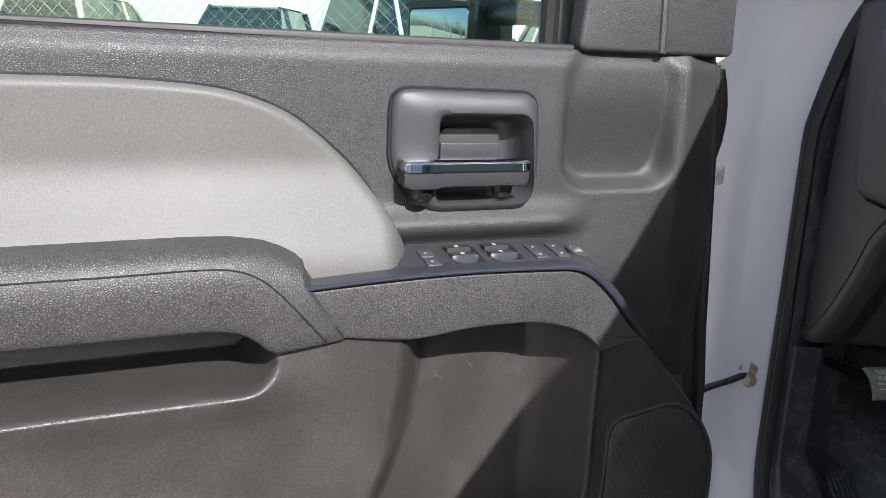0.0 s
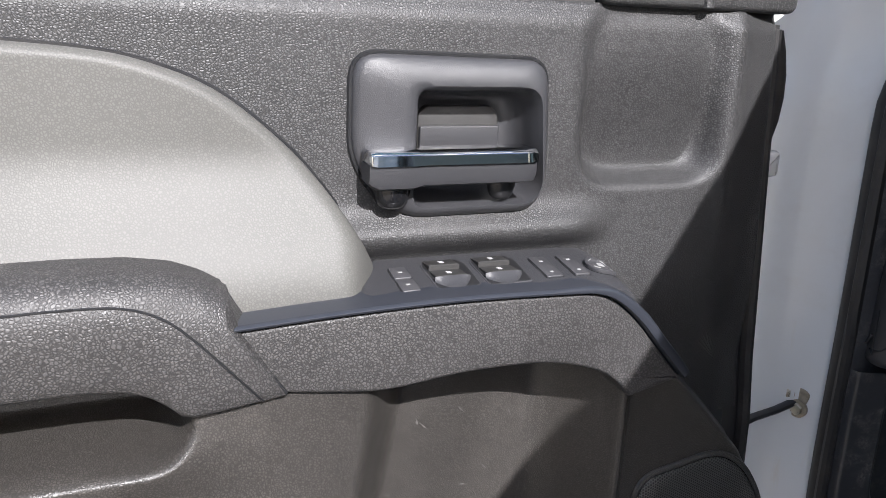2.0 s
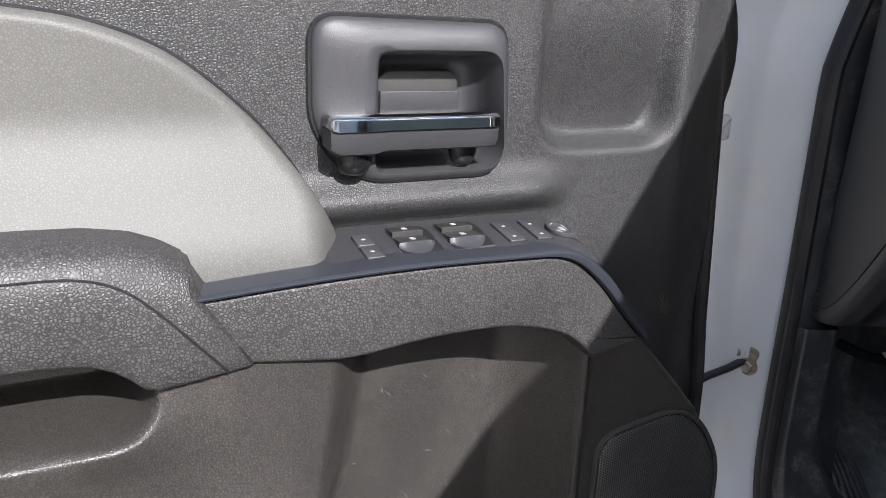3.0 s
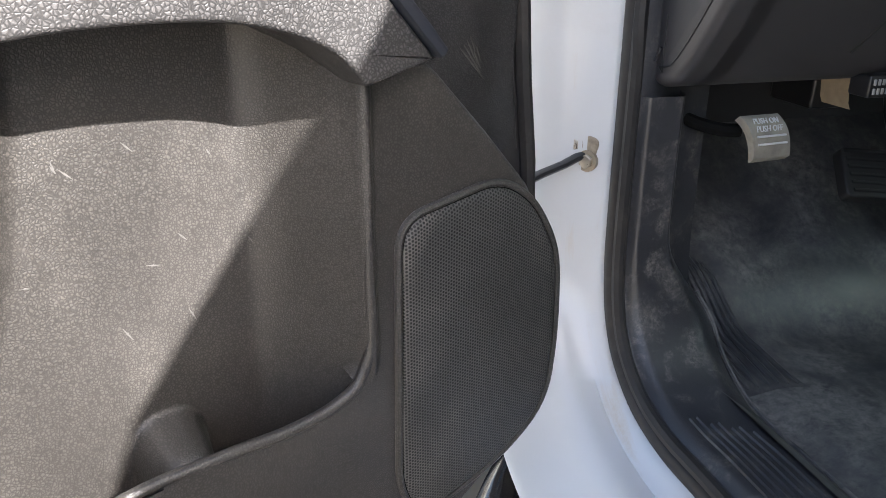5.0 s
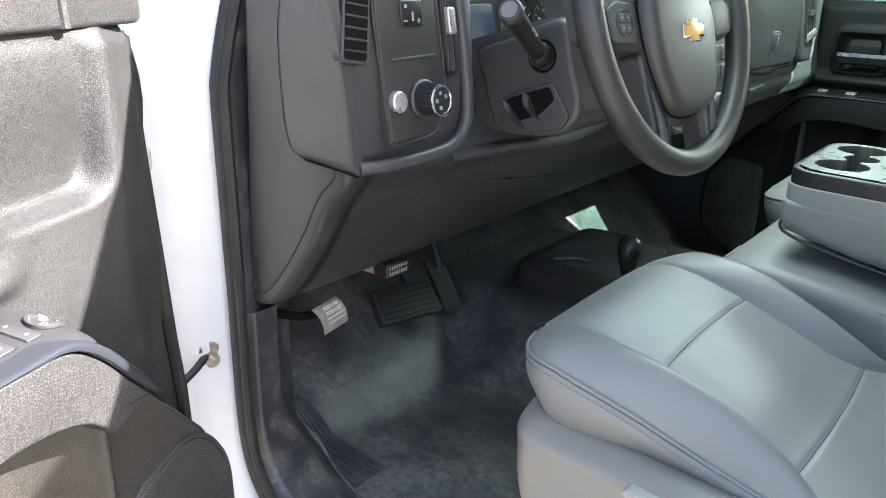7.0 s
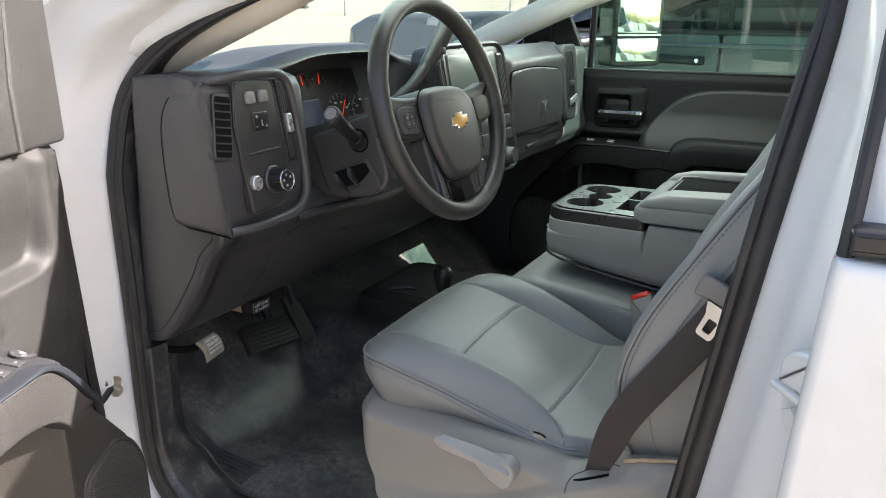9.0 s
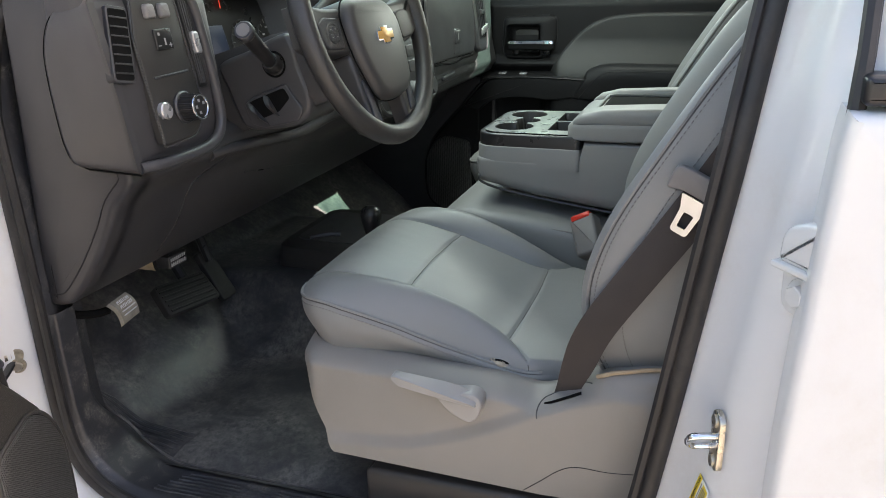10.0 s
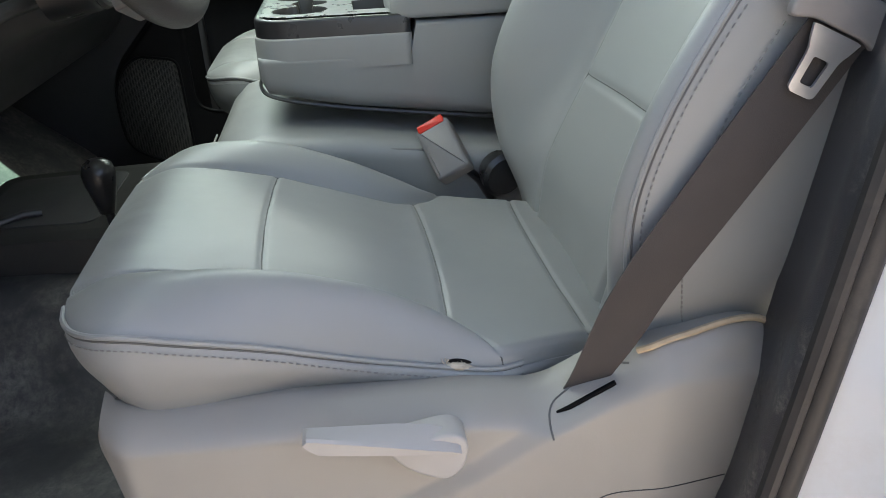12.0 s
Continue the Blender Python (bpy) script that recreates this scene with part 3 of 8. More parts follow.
# tyres on the ground
def wheel(x, y):
    gz = ground_z(x, y) - 0.02
    w = thing("wheel", (x, y, gz), "black tyre on a steel wheel", "wheel", "truck wheels")
    prof = [(0.25, -0.10), (0.31, -0.125), (0.37, -0.12), (0.395, -0.09), (0.40, 0), (0.395, 0.09), (0.37, 0.12), (0.31, 0.125), (0.25, 0.10)]
    part("tyre", loft([[(x + b, y + r * math.cos(2 * math.pi * k / 40), gz + 0.395 + r * math.sin(2 * math.pi * k / 40)) for k in range(40)] for r, b in prof], True, False, False), RUBBER, w)
    blocks = []
    for j in range(56):
        for i, b in enumerate((-0.085, -0.030, 0.030, 0.085)):
            a = 2 * math.pi * (j + 0.5 * (i % 2)) / 56
            m = Matrix.Translation((x + b, y + 0.397 * math.cos(a), gz + 0.395 + 0.397 * math.sin(a))) @ Matrix.Rotation(a - math.pi / 2, 4, "X") @ Matrix.Rotation(radians(14 * (1 if i % 2 else -1)), 4, "Z")
            blocks.append(moved(loft([[(-0.022, -0.015, 0), (0.022, -0.015, 0), (0.022, 0.015, 0), (-0.022, 0.015, 0)], [(-0.020, -0.013, 0.010), (0.020, -0.013, 0.010), (0.020, 0.013, 0.010), (-0.020, 0.013, 0.010)]]), m))
    tagged(part("tread", joined(*blocks), RUBBER, w), kind="stuff")
    part("rim", cyl((x - 0.07, y, gz + 0.395), (x + 0.07, y, gz + 0.395), 0.255, 32, bev=0.02), SILVER, w)


for wx, wy in ((0.50, 2.05), (2.22, 2.05), (0.50, -2.0), (2.22, -2.0)):
    wheel(wx, wy)

# printed labels on the pillar
def pillar_label(name, a, b, c, lift):
    """Frame of a flat label: a its reading start, b its reading end, c a point below them."""
    a, b, c = Vector(a), Vector(b), Vector(c)
    r = (b - a).normalized()
    u = ((a - c) - r * (a - c).dot(r)).normalized()
    w = r.cross(u)
    if w.y < 0:
        w = -w
    o = a + w * lift
    return Matrix(((r.x, u.x, w.x, o.x), (r.y, u.y, w.y, o.y), (r.z, u.z, w.z, o.z), (0, 0, 0, 1))), (b - a).length


lm, ln = pillar_label("tyre", (0.473, 0.104, 0.984), (0.459, 0.082, 1.080), (0.452, 0.098, 0.968), 0.0014)
bar4 = lambda x0, x1, y0, y1: [(x0, y0), (x1, y0), (x1, y1), (x0, y1)]
tyre_label = thing("tyre_label", (0.465, 0.093, 1.03), "yellow and white tyre information label on the pillar", "label")
part("sheet", moved(slab(bar4(-0.004, ln, -0.030, 0.0), 0.0, 0.0004, 0.0001, 1), lm), PAPER, tyre_label, "white printed sheet")
part("header", moved(slab(bar4(0.0, ln, -0.0085, 0.0), 0.0, 0.0007, 0.0001, 1), lm), YELLOW, tyre_label, "yellow header band")
part("note", moved(slab(bar4(ln * 0.72, ln - 0.003, -0.0275, -0.015), 0.0, 0.0007, 0.0001, 1), lm), YELLOW, tyre_label, "yellow note")
part("tyre_sign", moved(tube([(-0.006 + 0.0042 * math.cos(k * math.pi / 8), -0.0045 + 0.0042 * math.sin(k * math.pi / 8), 0.0008) for k in range(16)], 0.0012, 6, True), lm), INK, tyre_label)
lettering("TIRE AND LOADING INFORMATION", 0.0058, 0.0001, lm @ Matrix.Translation((ln * 0.5, -0.0043, 0.0009)), BLACK, tyre_label)
for k in range(6):
    part("print_bar", moved(slab(bar4(0.002, ln * (0.66 if k > 1 else 0.95) - 0.004 * (k % 3), -0.0118 - 0.0031 * k, -0.0104 - 0.0031 * k), 0.0, 0.0006, 0.0001, 1), lm), INK, tyre_label)
for k in range(3):
    part("note_bar", moved(slab(bar4(ln * 0.75, ln - 0.006, -0.0185 - 0.003 * k, -0.0170 - 0.003 * k), 0.0, 0.0010, 0.0001, 1), lm), INK, tyre_label)
bm2, bn = pillar_label("code", (0.483, 0.1235, 0.931), (0.481, 0.1155, 0.951), (0.461, 0.1165, 0.921), 0.0014)
code_label = thing("code_label", (0.47, 0.115, 0.937), "small white label with printed bars on the pillar", "label")
part("sheet", moved(slab(bar4(0.0, bn + 0.004, -0.024, 0.0), 0.0, 0.0004, 0.0001, 1), bm2), PAPER, code_label)
for k in range(9):
    part("print_bar", moved(slab(bar4(0.002 + 0.0022 * k, 0.002 + 0.0022 * k + (0.0012 if k % 3 else 0.0007), -0.011, -0.003), 0.0, 0.0006, 0.0001, 1), bm2), INK, code_label)
for k in range(3):
    part("print_bar", moved(slab(bar4(0.002, bn - 0.002 * k, -0.0145 - 0.0028 * k, -0.0133 - 0.0028 * k), 0.0, 0.0006, 0.0001, 1), bm2), INK, code_label)
# plug in the rear door edge
plug = thing("body_plug", (0.391, 0.024, 1.055), "tan rubber plug with smeared black sealer", "plug")
part("disc", cyl((0.391, 0.020, 1.055), (0.391, 0.0265, 1.055), 0.019, 28, bev=0.002), FLEECE_TAN, plug)
part("sealer", tube([(0.383, 0.0268, 1.060), (0.388, 0.0270, 1.056), (0.394, 0.0270, 1.060), (0.399, 0.0268, 1.058)], [0.002, 0.004, 0.003, 0.0015], 8, flat=0.5), BLACK, plug)

# scuffs on the seal beside the seat
for k in range(9):
    y, z = 0.1285 - 0.0011 * k, 1.058 + 0.0125 * k + 0.003 * (k % 2)
    part("seal_scuff", tube([(0.5046, y, z), (0.5043, y - 0.0008 * (k % 3), z + 0.003), (0.5046, y - 0.0006, z + 0.006)], [0.0002, 0.00045, 0.0002], 5), SCUFF, truck)
# sun visor folded down by the pillar
visor = thing("sun_visor", (0.68, 0.90, 1.80), "beige cloth sun visor folded down", "sun visor")
part("panel", moved(slab(rounded([(0.57, 1.722, 0.02), (0.665, 1.706, 0.02), (0.700, 1.712, 0.02), (0.80, 1.762, 0.02), (0.80, 1.87, 0.02), (0.57, 1.87, 0.02)], 0.02), -0.930, -0.914, 0.006, 3), Matrix(((1, 0, 0, 0), (0, 0, -1, 0), (0, 1, 0, 0), (0, 0, 0, 1)))), HEADLINER, visor)

# cargo bed behind the cab
for x0, x1, y0, y1, z0, z1 in ((0.38, 0.46, -3.05, -1.10, 0.72, 1.47), (2.26, 2.34, -3.05, -1.10, 0.72, 1.47), (0.46, 2.26, -1.16, -1.10, 0.80, 1.45), (0.46, 2.26, -3.07, -3.00, 0.80, 1.45)):
    part("bed_wall", box(x0, x1, y0, y1, z0, z1, 0.02), WHITE, truck)
part("bed_floor", box(0.46, 2.26, -3.0, -1.16, 0.80, 0.84, 0.01), WHITE, truck)


# ---- the front doors: u runs from the hinge edge outwards, v up, d from the panel towards the seat ----
DRIVER = Matrix(((-math.cos(TH), 0, math.sin(TH), 0.40), (-math.sin(TH), 0, -math.cos(TH), 1.019), (0, 1, 0, 0), (0, 0, 0, 1)))
PASSENGER = Matrix(((0, 0, -1, 2.225), (-1, 0, 0, 1.10), (0, 1, 0, 0), (0, 0, 0, 1)))

ARM_LOW = [(0.575, 1.249), (0.53, 1.243), (0.491, 1.240), (0.433, 1.246), (0.38, 1.247), (0.343, 1.244), (0.305, 1.234), (0.280, 1.220), (0.262, 1.201)]
ARM_TOP = [(0.2075, 1.2135), (0.2245, 1.232), (0.2399, 1.249), (0.2613, 1.2733), (0.2844, 1.2935), (0.3056, 1.3035), (0.335, 1.3065), (0.43, 1.309), (0.525, 1.307), (0.614, 1.302)]


def by_angle(outline, centre, n):
    """The outline read at n even angles round its centre."""
    cx, cy = centre
    dense = []
    for a, b in zip(outline, list(outline[1:]) + [outline[0]]):
        k = max(1, int(math.hypot(b[0] - a[0], b[1] - a[1]) / 0.0008))
        dense += [(a[0] + (b[0] - a[0]) * j / k, a[1] + (b[1] - a[1]) * j / k) for j in range(k)]
    outline = dense
    pts = sorted((math.atan2(p[1] - cy, p[0] - cx), math.hypot(p[0] - cx, p[1] - cy)) for p in outline)
    a, r = np.array([p[0] for p in pts]), np.array([p[1] for p in pts])
    th = np.linspace(-math.pi, math.pi, n, endpoint=False)
    rr = np.interp(th, np.concatenate((a - 2 * math.pi, a, a + 2 * math.pi)), np.tile(r, 3))
    return [(cx + q * math.cos(k), cy + q * math.sin(k)) for k, q in zip(th, rr)]


def front_edge(v):
    return along([(0.60, 0.05), (0.85, 0.02), (1.0, 0.006), (1.086, 0.010), (1.164, 0.020), (1.40, 0.040), (1.545, 0.050)], v)


def upper_depth(u, v):
    """Upper panel: flat, with a scooped dimple by the hinge edge and a rolled belt."""
    d = -0.016 * step(1.30, 1.15, v) * step(0.25, 0.10, u)
    e = max(abs((u - 0.208) / 0.082), abs((v - 1.462) / 0.088))
    e2 = (abs((u - 0.208 - 0.10 * (1.46 - v) * -0.25) / 0.080) ** 5 + abs((v - 1.464) / 0.084) ** 5) ** 0.2
    d -= 0.027 * step(1.05, 0.82, e2) * (0.35 + 0.65 * step(1.51, 1.40, v))
    d += 0.004 * math.exp(-((u - 0.117) / 0.012) ** 2) * step(1.30, 1.36, v)
    d -= 0.010 * step(1.518, 1.548, v) ** 2
    d -= 0.012 * step(front_edge(v) + 0.016, front_edge(v), u)
    # the panel swells out to meet the switch panel
    d += (0.017 * math.exp(-((v - 1.346) / 0.016) ** 2) * step(1.415, 1.375, v) - 0.004 * step(1.335, 1.322, v)) * step(0.235, 0.30, u) * step(0.62, 0.52, u)
    d -= 0.055 * step(1.262, 1.240, v) * step(0.25, 0.28, u)
    d -= 0.016 * step(0.122, 0.05, u)
    return d


def pocket_rim(u):
    return along([(0.250, 1.03), (0.256, 0.990), (0.262, 0.978), (0.270, 0.969), (0.285, 0.962), (0.30, 0.958), (0.33, 0.955), (0.38, 0.956), (0.43, 0.954), (0.60, 0.925)], u)


def pocket_side(u, v):
    left = along([(0.90, 0.60), (0.97, 0.565), (1.03, 0.535), (1.10, 0.510), (1.18, 0.496), (1.25, 0.490)], v)
    return math.sin(math.pi / 2 * min(1.0, max(0.0, (u - 0.256) / 0.062))) * step(left + 0.020, left - 0.045, u)


def pocket_depth(u, v):
    """Back of the map pocket, with the bottle rest that swells from it."""
    b = (abs((u - 0.390) / 0.030) ** 3 + abs((v - 0.905) / 0.055) ** 3) ** (1 / 3)
    return 0.060 + 0.018 * step(0.30, 0.62, u) - 0.074 * pocket_side(u, v) + 0.0045 * math.exp(-((u - 0.252) / 0.0045) ** 2) * step(0.96, 1.0, v) + 0.046 * step(1.05, 0.62, b)


def lower_depth(u, v):
    """Lower panel: speaker face, map pocket sunk into it, and the pull cup under the armrest."""
    d = 0.060 + 0.018 * step(0.30, 0.62, u)
    # map pocket: the panel below its rim stands in front of the hollow
    d -= 0.074 * pocket_side(u, v) * step(pocket_rim(u), pocket_rim(u) + 0.006, v)
    d += 0.0045 * math.exp(-((u - 0.252) / 0.0045) ** 2) * step(0.96, 1.0, v)
    # pull cup: a deep trough with a rounded corner
    lip = along([(0.646, 1.204), (0.77, 1.203), (1.09, 1.198)], u)
    qx, qy = min(u - 0.646 - 0.030, 0.0), min(v - lip - 0.030, 0.0)
    c = step(-0.007, 0.013, 0.030 - math.hypot(qx, qy))
    d += 0.010 * math.exp(-((v - lip) / 0.03) ** 2) * step(0.60, 0.68, u)
    d -= 0.100 * c
    # rolled front edge
    fe = lower_edge(v)
    d -= 0.05 * step(fe + 0.030, fe, u) ** 2
    return d


def lower_edge(v):
    return along([(0.60, 0.30), (0.74, 0.24), (0.80, 0.155), (0.828, 0.112), (0.85, 0.083), (0.89, 0.056), (0.93, 0.044), (0.98, 0.040), (1.03, 0.044), (1.065, 0.056), (1.10, 0.077), (1.15, 0.122), (1.20, 0.170), (1.245, 0.228)], v)


def lower_column(s, v):
    """Columns of the lower panel: fanned out to the curved edge, upright past the pocket's ridge."""
    e = min(lower_edge(v), 0.236)
    return e + (0.25 - e) * s / 0.22 if s < 0.22 else 0.25 + 0.84 * ((s - 0.22) / 0.78) ** 1.15


SPEAKER = rounded([(0.224, 1.094, 0.022), (0.130, 1.109, 0.035), (0.094, 1.086, 0.03), (0.062, 1.035, 0.04), (0.058, 0.95, 0.05), (0.066, 0.880, 0.03), (0.120, 0.842, 0.05), (0.210, 0.818, 0.020), (0.228, 0.86, 0.02)], 0.02, 6)
BEZEL = rounded([(0.503, 1.498, 0.022), (0.329, 1.495, 0.020), (0.324, 1.400, 0.03), (0.334, 1.362, 0.020), (0.456, 1.361, 0.02), (0.484, 1.382, 0.02), (0.504, 1.415, 0.03)], 0.02, 8)
WELL = rounded([(0.450, 1.471, 0.010), (0.338, 1.471, 0.016), (0.331, 1.385, 0.014), (0.340, 1.372, 0.01), (0.452, 1.372, 0.010)], 0.012, 6)


def build_door(base, m, label, insert_mat, low_mat, far):
    door = thing("front_door", base, label, "truck door", kind="structure")
    # the far door swaps in darker trim: its cabin shade is in the colour
    swap = {TRIM: FAR_TRIM_SHADED, PAD: FAR_TRIM_SHADED, SATIN: FAR_TRIM_SHADED, STRIP: BLACK} if far else {}
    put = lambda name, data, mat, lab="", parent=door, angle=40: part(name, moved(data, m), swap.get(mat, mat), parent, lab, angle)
    # trim panels
    def upper_place(s, t):
        v = 1.10 + 0.446 * t
        return front_edge(v) + (1.09 - front_edge(v)) * s ** 1.3, v
    upper = thick_sheet(lambda s, t: (lambda q: (*q, upper_depth(*q)))(upper_place(s, t)), lambda s, t: (*upper_place(s, t), -0.035), 170, 120)
    hole = inset(BEZEL, 0.005)

    def in_hole(face):
        x, y = (sum(upper[0][k][a] for k in face) / len(face) for a in (0, 1))
        return sum((a.y > y) != (b.y > y) and x < a.x + (b.x - a.x) * (y - a.y) / (b.y - a.y) for a, b in zip(hole, hole[1:] + hole[:1])) % 2
    put("upper_trim", (upper[0], [f for f in upper[1] if not in_hole(f)]), TRIM, "charcoal grained upper door trim", angle=70)
    lower = thick_sheet(lambda s, t: (lambda v: (lambda u: (u, v, lower_depth(u, v)))(lower_column(s, v)))(0.66 + 0.586 * t),
                        lambda s, t: (lower_column(s, 0.66 + 0.586 * t), 0.66 + 0.586 * t, -0.03), *((110, 100) if far else (330, 270)))

    def in_mouth(face):
        x, y = (sum(lower[0][k][a] for k in face) / len(face) for a in (0, 1))
        return pocket_rim(x) - 0.0015 < y < 1.026 and pocket_side(x, y) > 0.25
    put("lower_trim", (lower[0], [f for f in lower[1] if not in_mouth(f)]), low_mat, "charcoal lower trim with map pocket, scuffed", angle=70)
    put("pocket_back", thick_sheet(lambda s, t: (0.254 + 0.36 * s, 0.86 + 0.17 * t, pocket_depth(0.254 + 0.36 * s, 0.86 + 0.17 * t) - 0.0004), lambda s, t: (0.254 + 0.36 * s, 0.86 + 0.17 * t, -0.032), 150, 70), low_mat, "", angle=70)
    ridge = [(0.2548, 1.192, 0.0580), (0.2532, 1.15, 0.0595), (0.2525, 1.10, 0.0600), (0.2522, 1.05, 0.0600), (0.2518, 1.02, 0.0600), (0.2526, 1.0, 0.0595)] + [(u, pocket_rim(u) - 0.0015, 0.0585) for u in (0.257, 0.262, 0.270, 0.285, 0.30, 0.33, 0.36, 0.40, 0.43, 0.48, 0.52)]
    ridge = catmull(ridge, 4)
    put("pocket_rim", tube(ridge, [0.0020 + 0.0028 * min(1.0, k / 12) for k in range(len(ridge))], 12), low_mat)
    # grey insert
    top = catmull([(1.085, 1.502), (0.871, 1.502), (0.778, 1.501), (0.700, 1.496), (0.655, 1.487), (0.608, 1.467), (0.560, 1.428), (0.528, 1.391), (0.496, 1.342), (0.484, 1.316), (0.488, 1.294)], 6)
    ins = [Vector((q.x, q.y)) for q in catmull([(*p, 0) for p in [(1.085, 1.502), (0.871, 1.502), (0.778, 1.501), (0.700, 1.496), (0.655, 1.487), (0.608, 1.467), (0.560, 1.428), (0.528, 1.391), (0.496, 1.342), (0.484, 1.316), (0.488, 1.294)]], 6)]
    put("insert_groove", slab(inset(ins + [Vector((0.70, 1.285)), Vector((1.085, 1.285))], -0.0024), -0.02, 0.0010, 0.0004, 1), BLACK)
    hub = Vector((0.95, 1.300))

    def insert_face(s, t):
        k = min(int(s * (len(ins) - 1)), len(ins) - 2)
        b = ins[k].lerp(ins[k + 1], s * (len(ins) - 1) - k)
        q = hub.lerp(b, 1 - (1 - t) ** 1.8)
        edge = max(0.0, 1 - (b - q).length / 0.012)
        bulge = 0.046 * step(1.43, 1.305, q.y) * step(0.476, 0.520, q.x)
        return (q.x, q.y, 0.012 - 0.011 * (1 - math.sqrt(max(0.0, 1 - edge * edge))) + bulge)
    put("insert", thick_sheet(insert_face, lambda s, t: (*insert_face(s, t)[:2], -0.02), 64, 44), insert_mat, "light grey vinyl door insert" if not far else "light grey vinyl door insert, shade in its colour", angle=60)
    # armrest pad: sections across the rest, run along it
    def end_at(z):
        return 0.614 if z > 1.311 else 0.572 + (z - 1.250) * 0.042 / 0.061

    def rest_top(u):
        return along([(0.57, 1.322), (0.612, 1.332), (0.63, 1.342), (0.65, 1.349), (0.68, 1.353), (0.72, 1.354), (1.09, 1.350)], u)

    def rest_low(u):
        return along([(0.57, 1.249), (0.646, 1.243), (0.653, 1.250), (0.662, 1.259), (0.675, 1.267), (0.69, 1.271), (0.715, 1.273), (1.09, 1.269)], u)

    def rest_depth(u):
        return along([(0.57, 0.087), (0.62, 0.092), (0.70, 0.096), (1.09, 0.097)], u)
    shape = [(p.x, p.y) for p in catmull([(-0.02, -0.10, 0), (0.70, -0.06, 0), (0.93, -0.02, 0), (0.99, 0.06, 0), (1.02, 0.28, 0), (1.03, 0.50, 0), (1.005, 0.70, 0), (0.93, 0.86, 0), (0.80, 0.955, 0), (0.60, 0.992, 0), (0.30, 1.0, 0), (-0.02, 1.0, 0)], 5)]

    def rest(s, tuck=0.0):
        ring = []
        for a, h in shape:
            u = end_at(1.250 + h * 0.082)
            u += (1.09 - u) * s ** 1.5
            z0, z1, dd = rest_low(u), rest_top(u), rest_depth(u)
            if tuck:
                a, h = a - tuck / dd, min(h, 1 - 0.6 * tuck / (z1 - z0))
            ring.append((u + (0.0035 - tuck if not s else 0.0), z0 + h * (z1 - z0), a * dd))
        return ring
    put("armrest", loft([rest(0, 0.006), rest(0, 0.003), rest(0, 0.001)] + [rest(k / 46) for k in range(1, 47)], False, True, False), PAD, "charcoal padded vinyl armrest", angle=70)

    def on_rest(u, z):
        h = (z - rest_low(u)) / (rest_top(u) - rest_low(u))
        return (u, z, along(sorted((q[1], q[0]) for q in shape if q[0] > 0.75), h) * rest_depth(u))
    put("armrest_seam", tube([on_rest(q.x, q.y) for q in catmull([(1.085, 1.330, 0), (0.80, 1.3325, 0), (0.72, 1.334, 0), (0.682, 1.3315, 0), (0.657, 1.321, 0), (0.638, 1.304, 0), (0.618, 1.281, 0), (0.591, 1.2475, 0)], 6)], 0.0010, 6), BLACK)
    # front pad of the armrest
    pad = [Vector(p) for p in catmull([(*p, 0) for p in ARM_TOP], 4)] + [Vector(p) for p in catmull([(*p, 0) for p in ARM_LOW], 4)]
    put("front_pad", slab([p.xy for p in pad], 0.0, 0.083, 0.004, 4), PAD, "charcoal vinyl armrest front", angle=60)
    put("cuff_gap", tube([(0.6125, 1.308, 0.0835), (0.5735, 1.250, 0.0835)], 0.0014, 6), BLACK)
    st = [Vector((p[0] - 0.0005, p[1] + 0.0012)) for p in catmull([(*p, 0) for p in ARM_TOP], 4)]
    up = []
    for i, q in enumerate(st):
        e = (st[min(i + 1, len(st) - 1)] - st[max(i - 1, 0)]).normalized()
        w = along([(0.19, 0.008), (0.22, 0.0105), (0.26, 0.0110), (0.285, 0.0095), (0.31, 0.0070), (0.35, 0.0045), (0.62, 0.0040)], q.x)
        up.append(q + Vector((-e.y, e.x)) * w)
    put("accent_strip", loft([[(*a, 0.0), (*a, 0.0845), (*a.lerp(b, 0.12), 0.0868), (*a.lerp(b, 0.5), 0.0875), (*a.lerp(b, 0.85), 0.0862), (*b, 0.0825), (*b, 0.0)] for a, b in zip(st, up)]), STRIP, "blue-grey satin accent strip", angle=50)

    # switch panel and its switches
    def panel_top(u, d):
        return 1.3225 - 0.15 * d - 0.10 * max(0.0, 0.305 - u) - 0.010 * step(0.28, 0.255, u) - 0.0025 * step(0.070, 0.082, d)

    def on_panel(data):
        return [(q[0], panel_top(q[0], q[1]) + q[2], q[1]) for q in data[0]], data[1]

    def panel_face(s, t):
        d = -0.004 + 0.084 * t
        left = 0.488 + 0.021 * math.sqrt(max(0.0, min(1.0, d / 0.045)))
        right = 0.246 + 0.22 * d
        return (left + (right - left) * s, d)
    panel = put("switch_panel", thick_sheet(lambda s, t: (lambda q: (q[0], panel_top(*q) - 0.006 * step(0.03, 0.0, s) ** 2 - 0.006 * step(0.97, 1.0, s) ** 2, q[1]))(panel_face(s, t)), lambda s, t: (lambda q: (q[0], panel_top(*q) - 0.010, q[1]))(panel_face(s, t)), 60, 24), SATIN, "dark satin window switch panel", angle=55)
    box4 = lambda u0, u1, d0, d1, r=0.002: rounded([(u0, d0), (u1, d0), (u1, d1), (u0, d1)], r, 3)
